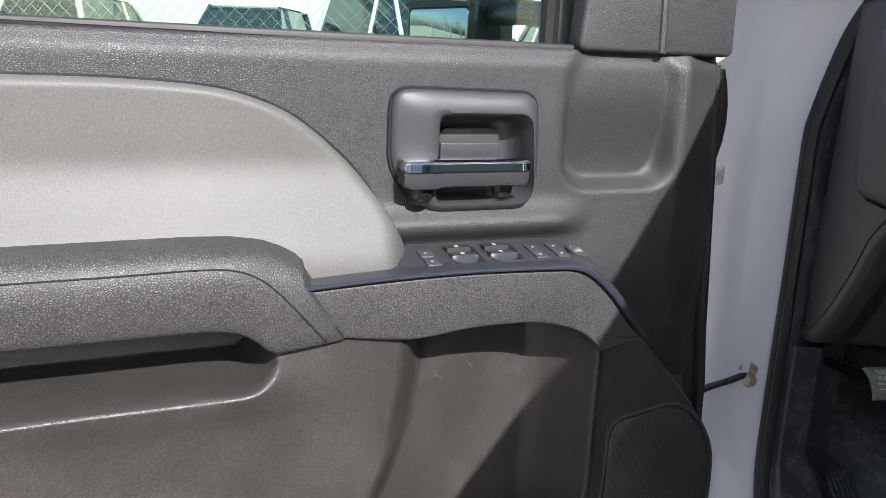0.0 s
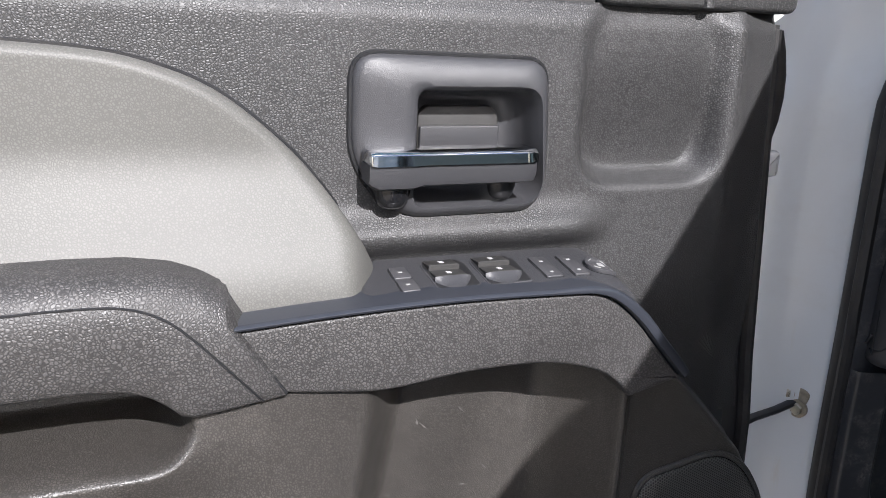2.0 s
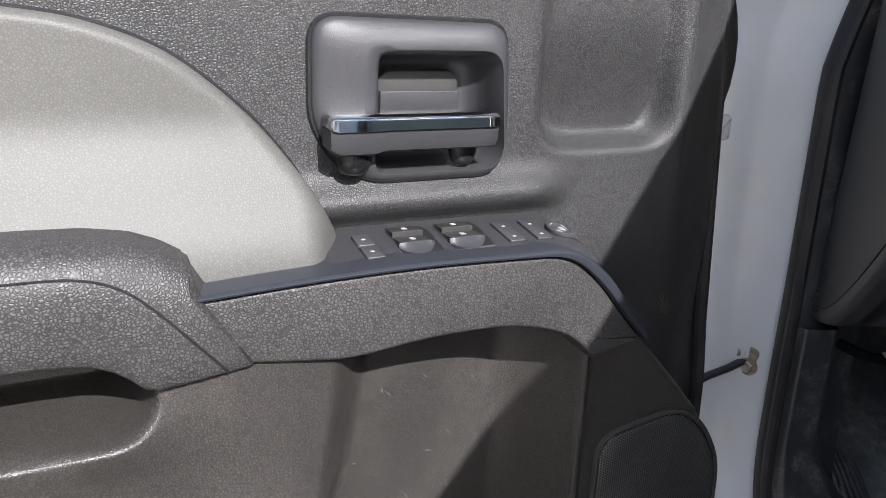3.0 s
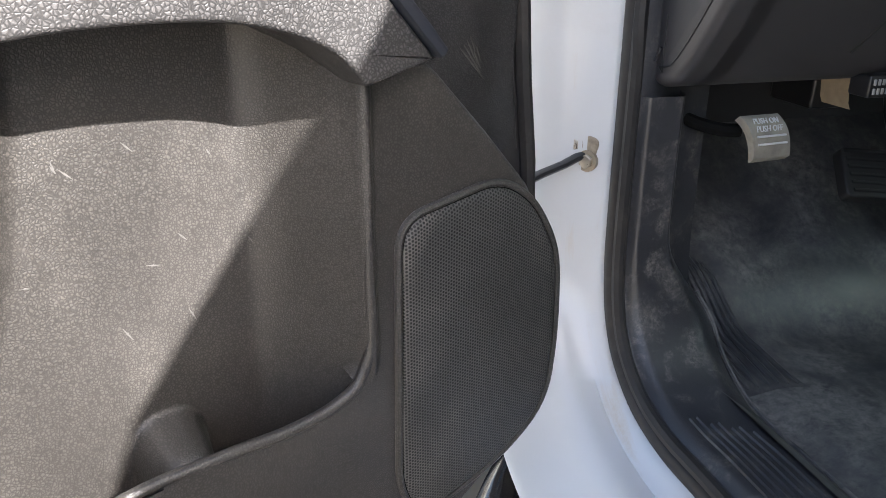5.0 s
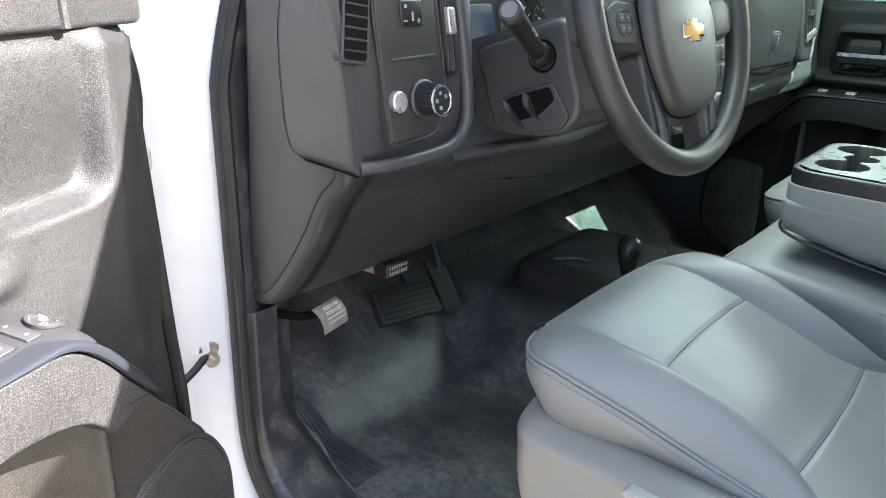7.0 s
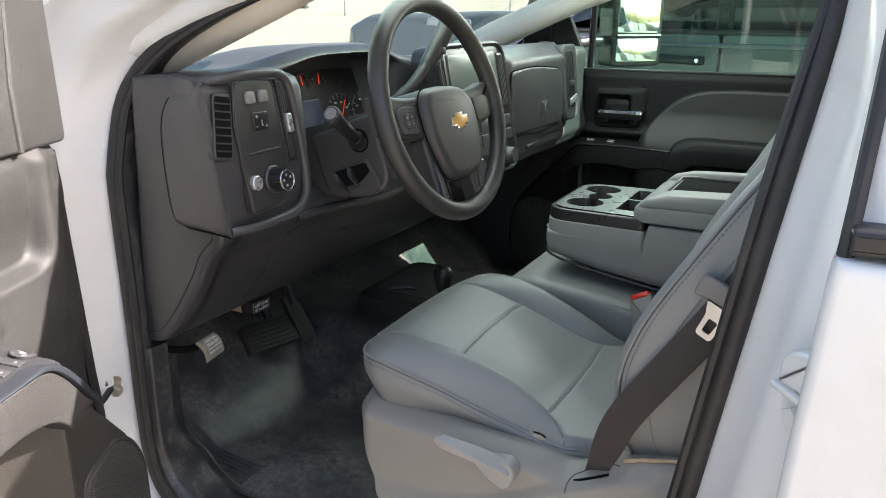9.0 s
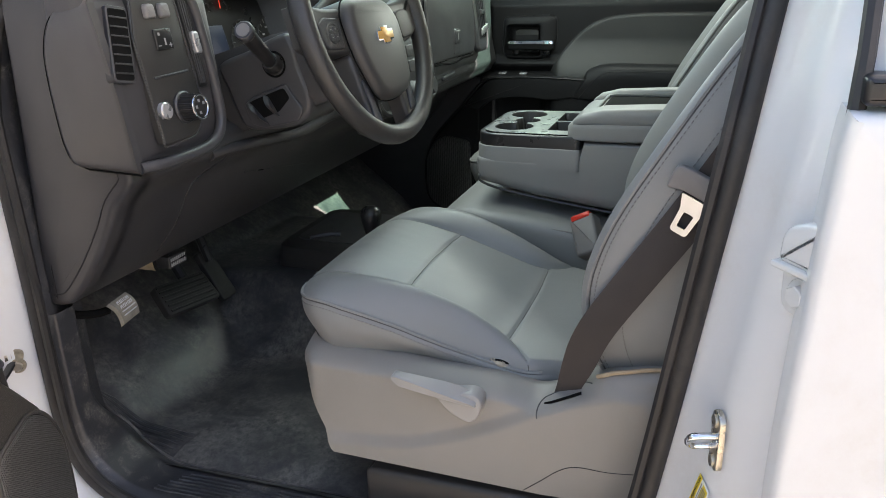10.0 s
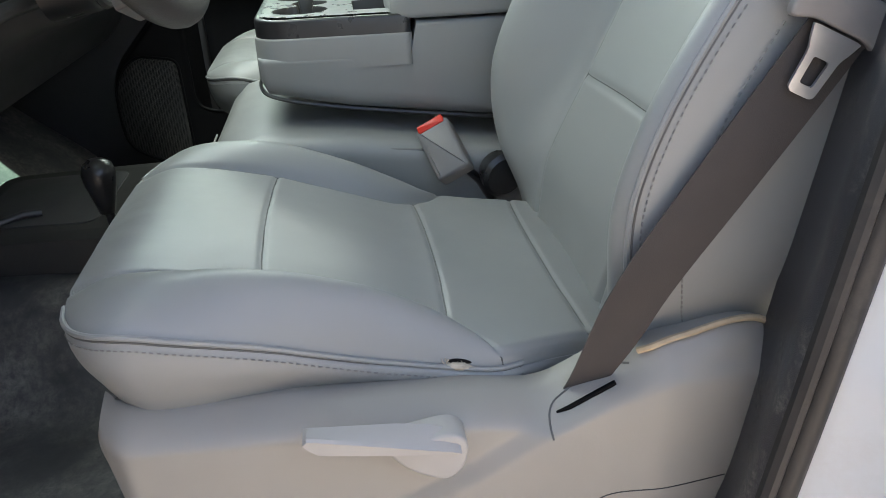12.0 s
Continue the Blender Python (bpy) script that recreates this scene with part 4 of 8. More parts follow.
    if not far:
        for u0, u1 in ((0.446, 0.410), (0.400, 0.362)):
            well = rounded([(u0, 0.010, 0.010), (u1, 0.007, 0.010), (u1 - 0.006, 0.020, 0.004), (u1 - 0.0045, 0.060, 0.004), (u0 - 0.001, 0.063, 0.006)], 0.004, 4)
            put("switch_well", on_panel(slab(well, -0.004, 0.0008, 0.0004, 1)), DASH_GREY, "", panel)
            put("well_shadow_gap", on_panel(slab(inset(well, 0.0012), -0.004, 0.0011, 0.0001, 1)), BLACK, "", panel)
            for d0, d1 in ((0.011, 0.0285), (0.0305, 0.049)):
                a, b = u0 - 0.004, u1 + 0.004
                key = [[(a, d0, 0.0), (b, d0, 0.0), (b, d1, 0.0), (a, d1, 0.0)], [(a, d0, 0.0016), (b, d0, 0.0016), (b, d1, 0.0050), (a, d1, 0.0050)], [(a - 0.001, d0 + 0.001, 0.0022), (b + 0.001, d0 + 0.001, 0.0022), (b + 0.001, d1 - 0.001, 0.0056), (a - 0.001, d1 - 0.001, 0.0056)]]
                put("window_switch", on_panel(loft(key)), BLACK2, "", panel)
                uc, dc, hc = 0.5 * (u0 + u1), 0.5 * (d0 + d1), 0.0042
                for e in (0, 1):
                    put("switch_mark", on_panel(slab(box4(uc - 0.0022, uc + 0.0022, dc - 0.0026 + 0.0034 * e, dc - 0.0014 + 0.0036 * e, 0.0002), hc - 0.003, hc - 0.0002 + 0.0008 * e, 0.0001, 1)), MARK, "", panel)
            # bright thumb lip
            lip = [[(u0 - 0.002 + (u1 - u0 + 0.004) * k / 12, 0.0495 + 0.0125 * (1 - (2 * k / 12 - 1) ** 2) * f, 0.0012 + 0.0045 * (1 - f) ** 1.5) for k in range(13)] for f in (0.0, 0.25, 0.5, 0.75, 1.0)]
            put("switch_lip", on_panel(loft([[(q[0], q[1], -0.002) for q in lip[0]]] + lip + [[(q[0], q[1], -0.002) for q in lip[-1]]], False, False, False)), SATIN, "satin grey thumb lip", panel, 60)
        for u0, u1, rows in ((0.4755, 0.4600, ((0.018, 0.038), (0.040, 0.061))), (0.3425, 0.3265, ((0.018, 0.057),)), (0.3145, 0.2990, ((0.018, 0.057),))):
            for d0, d1 in rows:
                put("button_gap", on_panel(slab(box4(u0 + 0.001, u1 - 0.001, d0 - 0.001, d1 + 0.001), -0.004, 0.0005, 0.0002, 1)), BLACK, "", panel)
                put("button", on_panel(slab(box4(u0, u1, d0, d1), -0.004, 0.0017, 0.0007, 2)), DASH_GREY, "", panel)
                uc = 0.5 * (u0 + u1)
                for dc in ((0.5 * (d0 + d1),) if len(rows) > 1 else (0.028, 0.049)):
                    put("button_mark", on_panel(slab(box4(uc - 0.0018, uc + 0.0018, dc - 0.0011, dc + 0.0011, 0.0004), 0.0015, 0.0019, 0.0001, 1)), MARK, "", panel)
        ring = lambda r, h: [(0.279 + r * math.cos(k * math.pi / 14), 0.040 + r * math.sin(k * math.pi / 14), h) for k in range(28)]
        put("dial_gap", on_panel(loft([ring(0.0162, -0.004), ring(0.0162, 0.0006)])), BLACK, "", panel)
        put("mirror_dial", on_panel(loft([ring(0.0148, -0.004), ring(0.0148, 0.0030), ring(0.0140, 0.0036), ring(0.0085, 0.0030), ring(0.0080, 0.0024)])), DASH_GREY, "round mirror control", panel)
        for k in range(4):
            a = (k + 0.5) * math.pi / 2
            put("dial_mark", on_panel(tube([(0.279 + 0.0108 * math.cos(a + e), 0.040 + 0.0108 * math.sin(a + e), 0.0034) for e in (-0.3, 0, 0.3)], 0.0005, 5)), MARK, "", panel)
        put("dial_mark", on_panel(slab(rounded([(0.2755, 0.037), (0.2825, 0.037), (0.2825, 0.043), (0.2755, 0.043)], 0.002), 0.002, 0.0028, 0.0001, 1)), MARK, "", panel)
    else:
        for uc in (0.40, 0.33):
            put("button", on_panel(slab(rounded([(uc - 0.012, 0.024), (uc + 0.012, 0.024), (uc + 0.012, 0.044), (uc - 0.012, 0.044)], 0.003), 0.0, 0.003, 0.001)), SILVER, "", panel)
    # latch handle in its bezel
    n, c = 120, (0.400, 1.425)
    o = by_angle(BEZEL, c, n)
    w = by_angle(WELL, c, n)
    mix = lambda k: [(a[0] * (1 - k) + b[0] * k, a[1] * (1 - k) + b[1] * k) for a, b in zip(o, w)]
    rings = [[(p[0], p[1], -0.01) for p in o], [(p[0], p[1], 0.003) for p in o], [(p[0], p[1], 0.006) for p in mix(0.03)], [(p[0], p[1], 0.0085) for p in mix(0.12)], [(p[0], p[1], 0.0125) for p in mix(0.40)], [(p[0], p[1], 0.0150) for p in mix(0.75)], [(p[0], p[1], 0.0150) for p in mix(0.92)], [(p[0], p[1], 0.0125) for p in w]]
    for k, d in ((0.965, 0.006), (0.94, -0.006), (0.90, -0.018), (0.80, -0.028), (0.70, -0.031)):
        rings.append([(c[0] + (p[0] - c[0]) * k, c[1] + (p[1] - c[1]) * k, d) for p in w])
    put("bezel_gap", tube([(p[0], p[1], 0.001) for p in inset(BEZEL, -0.0012)], 0.0022, 6, True), BLACK)
    bz = put("handle_bezel", loft(rings, True, False, True), SATIN if not far else FAR_TRIM_SHADED, "satin dark grey handle bezel", angle=50)
    put("lock_plate", slab(rounded([(0.4385, 1.410), (0.362, 1.410), (0.362, 1.447, 0.008), (0.370, 1.4535), (0.430, 1.4535), (0.4385, 1.447)], 0.003), -0.035, -0.0205, 0.0015), BLACK2, "", bz)
    put("lock_face", slab(rounded([(0.4375, 1.400), (0.3625, 1.400), (0.3625, 1.4365), (0.4375, 1.4365)], 0.0015), -0.03, -0.0165, 0.001), SATIN, "", bz)
    put("lever", loft([[(u, zc + hz * e, 0.022 + hd * (0.6 + 0.4 * e)) for hz, hd in [(-0.010, -0.014), (-0.0125, 0.004), (-0.010, 0.0115), (-0.004, 0.0135), (0.009, 0.0135), (0.009, -0.014)]] for u, e, zc in ((0.4965, 0.75, 1.405), (0.494, 0.9, 1.4045), (0.488, 1.12, 1.404), (0.460, 1.12, 1.404), (0.450, 0.95, 1.4045), (0.36, 0.95, 1.4045), (0.350, 0.9, 1.4045), (0.348, 0.6, 1.405))]), SATIN, "dark satin door pull lever", bz, 40)
    put("lever_trim", loft([[(u, 1.4175 + hz * k, 0.024 + hd * (0.5 + 0.5 * k)) for hz, hd in [(-0.0070, -0.014), (-0.0070, 0.0125), (-0.0060, 0.0145), (0.0025, 0.0135), (0.0060, 0.0095), (0.0068, 0.004), (0.0068, -0.014)]] for u, k in ((0.4970, 0.55), (0.4955, 0.85), (0.491, 1.0), (0.46, 1.0), (0.45, 0.92), (0.36, 0.92), (0.350, 0.9), (0.348, 0.7))]), CHROME, "bright chrome strip", bz, 35)
    put("pivot", loft([[(0.4715 + r * math.cos(k * math.pi / 12), z, 0.013 + 0.9 * r * math.sin(k * math.pi / 12)) for k in range(24)] for z, r in ((1.394, 0.0155), (1.386, 0.0155), (1.380, 0.0145), (1.3755, 0.0125), (1.373, 0.009))]), GLOSS, "gloss black lever pivot", bz, 50)
    put("pivot", loft([[(0.370 + r * math.cos(k * math.pi / 12), z, 0.010 + 0.7 * r * math.sin(k * math.pi / 12)) for k in range(24)] for z, r in ((1.396, 0.0135), (1.386, 0.0130), (1.379, 0.0105), (1.376, 0.007))]), BLACK, "", bz, 50)
    # speaker grille
    put("speaker_rim", tube([(p[0], p[1], 0.0610) for p in inset(SPEAKER, -0.0030)], 0.0034, 8, True), low_mat)
    put("rim_gap", tube([(p[0], p[1], 0.0612) for p in inset(SPEAKER, 0.0006)], 0.0012, 6, True), INKBLACK)
    put("speaker_grille", loft([[(p[0], p[1], 0.058) for p in SPEAKER], [(p[0], p[1], 0.0635) for p in inset(SPEAKER, 0.001)], [(p[0], p[1], 0.0655) for p in inset(SPEAKER, 0.006)]]), GRILLE, "black perforated speaker grille, dusty", angle=60)
    # corner panel over the belt
    put("corner_panel", slab(rounded([(0.050, 1.5445), (0.275, 1.5445), (0.268, 1.62), (0.20, 1.76), (0.10, 1.84), (0.06, 1.75)], 0.012), -0.03, -0.002, 0.006, 4), TRIM, "charcoal window corner panel")
    put("corner_ridge", tube([(0.160, 1.546, -0.003), (0.163, 1.63, -0.004), (0.150, 1.74, -0.006)], 0.006, 8), TRIM)
    put("belt_seal", slab(rounded([(0.27, 1.538), (1.09, 1.546), (1.09, 1.556), (0.27, 1.552)], 0.003), -0.06, -0.016, 0.004), RUBBER, "black belt seal")
    if not far:
        # pale scrapes on the plastic
        for u, v, a, n, w in ((0.113, 1.203, -2.47, 4, 0.050), (0.098, 1.196, -2.35, 3, 0.028)):
            for k in range(n):
                c0, e = Vector((u - 0.004 * k, v + 0.003 * k)), Vector((math.cos(a + 0.1 * k), math.sin(a + 0.1 * k))) * w * (1 - 0.22 * k)
                path = [c0 + e * j / 6 for j in range(7)]
                put("scuff", tube([(q.x, q.y, upper_depth(q.x, q.y) + 0.0002) for q in path], [0.0003, 0.0010, 0.0007, 0.0012, 0.0006, 0.0008, 0.0002], 5, flat=0.5), SCUFF)
        rnd = random.Random(9)
        for k in range(11):
            u, v, a, w = rnd.uniform(0.30, 0.47), rnd.uniform(1.02, 1.17), rnd.choice((0.35, 1.2, 1.0)) + rnd.uniform(-0.2, 0.2), rnd.uniform(0.004, 0.013)
            path = [(u + w * j / 4 * math.cos(a), v + w * j / 4 * math.sin(a)) for j in range(5)]
            put("scuff", tube([(q[0], q[1], lower_depth(*q) + 0.0001) for q in path], [0.0002, 0.0005, 0.0008, 0.0005, 0.0002], 5, flat=0.4), SCUFF)
    # outer shell, window frame and pane
    put("shell", slab(rounded([(0.34, 0.62, 0.05), (0.27, 0.74, 0.03), (0.15, 0.83, 0.03), (0.085, 0.91, 0.03), (0.078, 1.01, 0.03), (0.10, 1.08, 0.02), (0.055, 1.16, 0.02), (0.045, 1.50, 0.01), (0.05, 1.535, 0.01), (1.10, 1.535, 0.01), (1.10, 0.62, 0.05)], 0.02), -0.16, -0.036, 0.012, 4), WHITE, "white painted door shell")
    if not far:
        put("hinge_edge", loft([[(front_edge(v) - 0.013, v, -0.062), (front_edge(v) - 0.013, v, -0.040), (front_edge(v) - 0.008, v, -0.034), (front_edge(v) + 0.03, v, -0.034), (front_edge(v) + 0.03, v, -0.062)] for v in (0.80, 0.90, 1.0, 1.086, 1.164, 1.3, 1.4, 1.535)]), BLACK2, "dark rubber-covered hinge edge")
        put("wiring_boot", loft([[(0.028 + r * math.cos(k * math.pi / 8), v, -0.050 + r * math.sin(k * math.pi / 8)) for k in range(16)] for v, r in ((1.400, 0.005), (1.415, 0.010), (1.435, 0.014), (1.460, 0.016), (1.485, 0.015), (1.510, 0.011), (1.530, 0.006))]), RUBBER, "rounded black wiring boot")
        put("hinge", box(0.000, 0.030, 1.372, 1.402, -0.075, -0.045, 0.006), WHITE, "white painted hinge")
    put("edge_seal", tube([(front_edge(v) + 0.003, v, -0.030) for v in (0.90, 1.0, 1.086, 1.164, 1.3, 1.4, 1.53)], 0.008, 8), RUBBER)
    for a, b in (((0.03, 1.545, -0.07), (0.26, 1.90, -0.02)), ((0.26, 1.90, -0.02), (1.0, 1.93, -0.02)), ((1.08, 1.545, -0.07), (1.0, 1.93, -0.02))):
        put("window_frame", tube([a, b], 0.024, 10), BLACK if far else WHITE)
    put("division_bar", tube([(0.285, 1.55, -0.062), (0.30, 1.90, -0.03)], 0.012, 8), BLACK)
    put("window_pane", slab(rounded([(0.27, 1.53), (1.09, 1.53), (1.0, 1.92), (0.28, 1.90)], 0.01), -0.0625, -0.0585, 0.0005, 1), SIDE_GLASS if far else CAR_GLASS, "green tinted side window").visible_shadow = far
    return door


def grille_material():
    m = material("perforated speaker mesh", (0.030, 0.029, 0.028), 0.5, vary=0.3, scale=9, dust=0.4, dust_scale=8.0, dust_colour=(0.12, 0.11, 0.10))
    nt = m.node_tree
    bsdf = nt.nodes["Principled BSDF"]
    tc = nt.nodes.new("ShaderNodeTexCoord")
    mp = nt.nodes.new("ShaderNodeMapping")
    mp.inputs["Rotation"].default_value = (0, 0, -TH)
    nt.links.new(tc.outputs["Object"], mp.inputs["Vector"])
    pitch, total = 0.0030, None
    for k in range(3):
        a = math.pi * k / 3
        dot = nt.nodes.new("ShaderNodeVectorMath")
        dot.operation = "DOT_PRODUCT"
        q = 2 * math.pi / (pitch * 0.866)
        dot.inputs[1].default_value = (q * math.cos(a), 0, q * math.sin(a))
        nt.links.new(mp.outputs["Vector"], dot.inputs[0])
        cs = nt.nodes.new("ShaderNodeMath")
        cs.operation = "COSINE"
        nt.links.new(dot.outputs["Value"], cs.inputs[0])
        if total is None:
            total = cs.outputs[0]
        else:
            plus = nt.nodes.new("ShaderNodeMath")
            plus.operation = "ADD"
            nt.links.new(total, plus.inputs[0])
            nt.links.new(cs.outputs[0], plus.inputs[1])
            total = plus.outputs[0]
    mr = nt.nodes.new("ShaderNodeMapRange")
    mr.inputs["From Min"].default_value, mr.inputs["From Max"].default_value = 0.5, -0.5
    nt.links.new(total, mr.inputs["Value"])
    mul = nt.nodes.new("ShaderNodeVectorMath")
    mul.operation = "SCALE"
    old = bsdf.inputs["Base Color"].links[0].from_socket
    nt.links.new(old, mul.inputs[0])
    ad = nt.nodes.new("ShaderNodeMath")
    ad.operation = "MULTIPLY_ADD"
    ad.inputs[1].default_value, ad.inputs[2].default_value = 2.2, 0.03
    nt.links.new(mr.outputs["Result"], ad.inputs[0])
    nt.links.new(ad.outputs[0], mul.inputs["Scale"])
    nt.links.new(mul.outputs[0], bsdf.inputs["Base Color"])
    bump = nt.nodes.new("ShaderNodeBump")
    bump.inputs["Strength"].default_value, bump.inputs["Distance"].default_value = 0.8, 0.001
    nt.links.new(mr.outputs["Result"], bump.inputs["Height"])
    nt.links.new(bump.outputs["Normal"], bsdf.inputs["Normal"])
    return m


GRILLE = grille_material()
# darker copies of the door trim and insert, coloured for the far side's shade
FAR_TRIM_SHADED = material("charcoal door trim darkened for shade", (0.011, 0.011, 0.012), 0.50, vary=0.10, scale=8, grain=0.15, grain_size=600, leather=True, spec=0.22)
INSERT_SHADED = material("light grey vinyl darkened for shade", (0.032, 0.033, 0.032), 0.54, vary=0.05, scale=5, grain=0.3, grain_size=420, leather=True)
driver_door = build_door((0.40, 1.02, 0.62), DRIVER, "open driver door, charcoal trim with a light grey insert", INSERT, TRIM_LOW, False)
passenger_door = build_door((2.25, 1.10, 0.62), PASSENGER, "closed passenger door, trim coloured darker for cabin shade, chrome handle", INSERT_SHADED, FAR_TRIM_SHADED, True)

# ---- cabin floor ----
FLOOR = 0.785


def floor_point(s, t):
    x, y = 0.60 + 1.62 * s, -0.98 + 2.36 * t
    tunnel = 0.16 * step(0.36, 0.22, abs(x - 1.40)) * step(0.10, 0.9, y)
    toe = 0.0 if y < 1.06 else 0.85 * (y - 1.09) * step(1.07, 1.16, y)
    rest = 0.015 * step(0.63, 0.70, x) + 0.02 * step(0.80, 0.70, x) * step(1.0, 1.12, y)
    ripple = 0.004 * noise.noise((x * 7, y * 7, 1)) + 0.0015 * noise.noise((x * 23, y * 23, 5))
    edge = 0.035 * step(0.645, 0.60, x)
    return x, y, FLOOR + max(tunnel, toe) + rest + ripple + edge


solo("floor_covering", sheet(floor_point, 110, 150), MAT, "black vinyl floor covering, dusty and scuffed", "floor covering", kind="structure")
# foot rest ridges moulded into the covering
ridges = thing("foot_rest", (0.68, 1.05, 0.83), "ribbed black foot rest pad by the side wall", "foot rest")
on_mat = lambda a, b: (a, b, floor_point((a - 0.6) / 1.62, (b + 0.98) / 2.36)[2] + 0.0010)
for k in range(6):
    a, b = Vector((0.648 + 0.0068 * k, 1.206 - 0.006 * k)), Vector((0.662 + 0.0110 * k, 1.022 - 0.003 * k))
    part("rib", tube([on_mat(*(a.lerp(b, q / 8) + Vector((0.004 * math.sin(math.pi * q / 8), 0)))) for q in range(9)], [0.0015] + [0.0040] * 7 + [0.0015], 8), MATRIB, ridges)


def rest_pad(s, t, lift=0.0008):
    x0, x1 = 0.643 + (0.656 - 0.643) * t, 0.688 + (0.724 - 0.688) * t
    y0, y1 = 1.214 + (1.012 - 1.214) * t, 1.172 + (0.999 - 1.172) * t
    p = on_mat(x0 + (x1 - x0) * s + 0.004 * math.sin(math.pi * t), y0 + (y1 - y0) * s)
    return p[0], p[1], p[2] + lift - 0.001


part("pad", thick_sheet(rest_pad, lambda s, t: rest_pad(s, t, -0.006), 12, 20), MATRIB, ridges, "worn black rest area")

# kick panel and sill plate
def kick_fn(s, t):
    z = 0.80 + 0.37 * t
    y = 1.112 + 0.25 * s
    return 0.578 + 0.035 * step(0.0, 0.3, s), y, z


solo("kick_panel", thick_sheet(kick_fn, lambda s, t: (lambda p: (p[0] - 0.02, p[1], p[2]))(kick_fn(s, t)), 30, 24), SILLTRIM, "black plastic kick panel beside the pedals", "trim panel", kind="structure")
BAND = [k for k, p in enumerate(DOORWAY) if p.y < 1.163 and p.x > 0.20 and k > 40]


def sill_band(q):
    """A line along the band: q runs from the seal inwards to the floor."""
    outer, pts = doorway_ring(-0.020, 0.5), []
    lo, hi = doorway_ring(-0.031, 0.5), doorway_ring(0.012, 0.5)
    for k in BAND:
        upright = step(0.84, 0.98, DOORWAY[k].y)
        x = 0.517 + (0.116 - 0.052 * upright) * q
        if q < 0.72:
            w = math.sin(math.pi / 2 * min(1.0, q / 0.16))
            p = Vector(outer[k]).lerp(Vector(lo[k]), w)
        else:
            p = Vector(lo[k]).lerp(Vector(hi[k]), ((q - 0.72) / 0.28) ** 1.6 * (0.45 + 0.55 * upright))
        pts.append((x + 0.0006 * noise.noise((p.y * 30, p.z * 30, q * 9)), p.y, p.z))
    return pts


band_v, band_f = loft([sill_band(k / 30) for k in range(31)], False, False, False)
sill = solo("sill_plate", (band_v, band_f), SILLTRIM, "black scuffed door sill plate with moulded ribs", "sill plate", kind="structure", angle=60)
for k in range(7):
    line = [Vector(p) for p in sill_band(0.22 + 0.075 * k)]
    line = [p for p in line if p.y < 0.965 - 0.006 * k and p.z < 0.86]
    part("rib", tube([p + Vector((0, 0, -0.0010)) for p in line], 0.0036, 6), SILLTRIM, sill)
# turned-up dusty edge of the floor covering
part("covering_edge", tube([Vector(p) + Vector((0.003, 0, 0.003)) for p in sill_band(1.0) if p[2] < 0.90], 0.0022, 6), MAT, sill, "dusty turned-up edge of the covering")

# ---- dashboard ----
dash = thing("dashboard", (1.36, 1.0, 1.15), "black and grey truck dashboard", "dashboard", kind="structure")


def dash_profile(x):
    """Side section of the dash at x, from the windscreen down round the face to the knee panel and under."""
    mid = step(0.715, 0.765, x) * step(1.13, 1.08, x)        # cluster recess
    hood = math.exp(-((x - 0.93) / 0.21) ** 4)
    right = step(1.12, 1.40, x)
    top = 1.630 + 0.036 * hood - 0.004 * right
    y_face = 0.905 - 0.095 * right
    y_in = y_face + 0.085 * mid
    return [(1.43, 1.535), (1.30, 1.590), (1.12, top - 0.014), (1.00, top - 0.002), (y_face + 0.030, top), (y_face + 0.006, top - 0.008), (y_face, top - 0.020), (y_in, top - 0.036),
            (y_in + 0.004, 1.53), (y_in - 0.015 * mid, 1.455), (y_face - 0.002 + 0.035 * mid, 1.425), (y_face - 0.010, 1.385), (y_face - 0.014, 1.362), (y_face - 0.004, 1.345), (y_face + 0.022, 1.318),
            (0.950, 1.275), (0.990, 1.215), (1.032, 1.165), (1.060, 1.148), (1.10, 1.15), (1.20, 1.20), (1.34, 1.23)]


xs = [0.560, 0.568] + [0.58 + 0.02 * k for k in range(81)] + [2.195, 2.205]
rings = []
for x in xs:
    rings.append([(x, p[0], p[1]) for p in catmull([(*q, 0) for q in dash_profile(x)], 4)])
part("main_moulding", loft(rings, False, False, False), DASH, dash, "black grained dash moulding", 60)
ends = catmull([(*q, 0) for q in dash_profile(0.55)], 4)
side_m = Matrix(((0, 0, -1, 0), (1, 0, 0, 0), (0, 1, 0, 0), (0, 0, 0, 1)))
# end cover towards the door
cover = [Vector((min(p.x, 1.092 - 0.16 * max(0.0, p.y - 1.45)), p.y)) for p in ends if p.x < 1.30]
part("end_cover", moved(slab(cover, -0.580, -0.531, 0.010, 5), side_m), DASH, dash, "plain dark dash end cover", 60)
seam_line = [p for p in inset(cover, 0.020) if p.x < 1.10 and 1.10 < p.y < 1.38]
part("cover_seam", tube([(0.5312, p.x, p.y) for p in seam_line], 0.0012, 6), BLACK, dash)
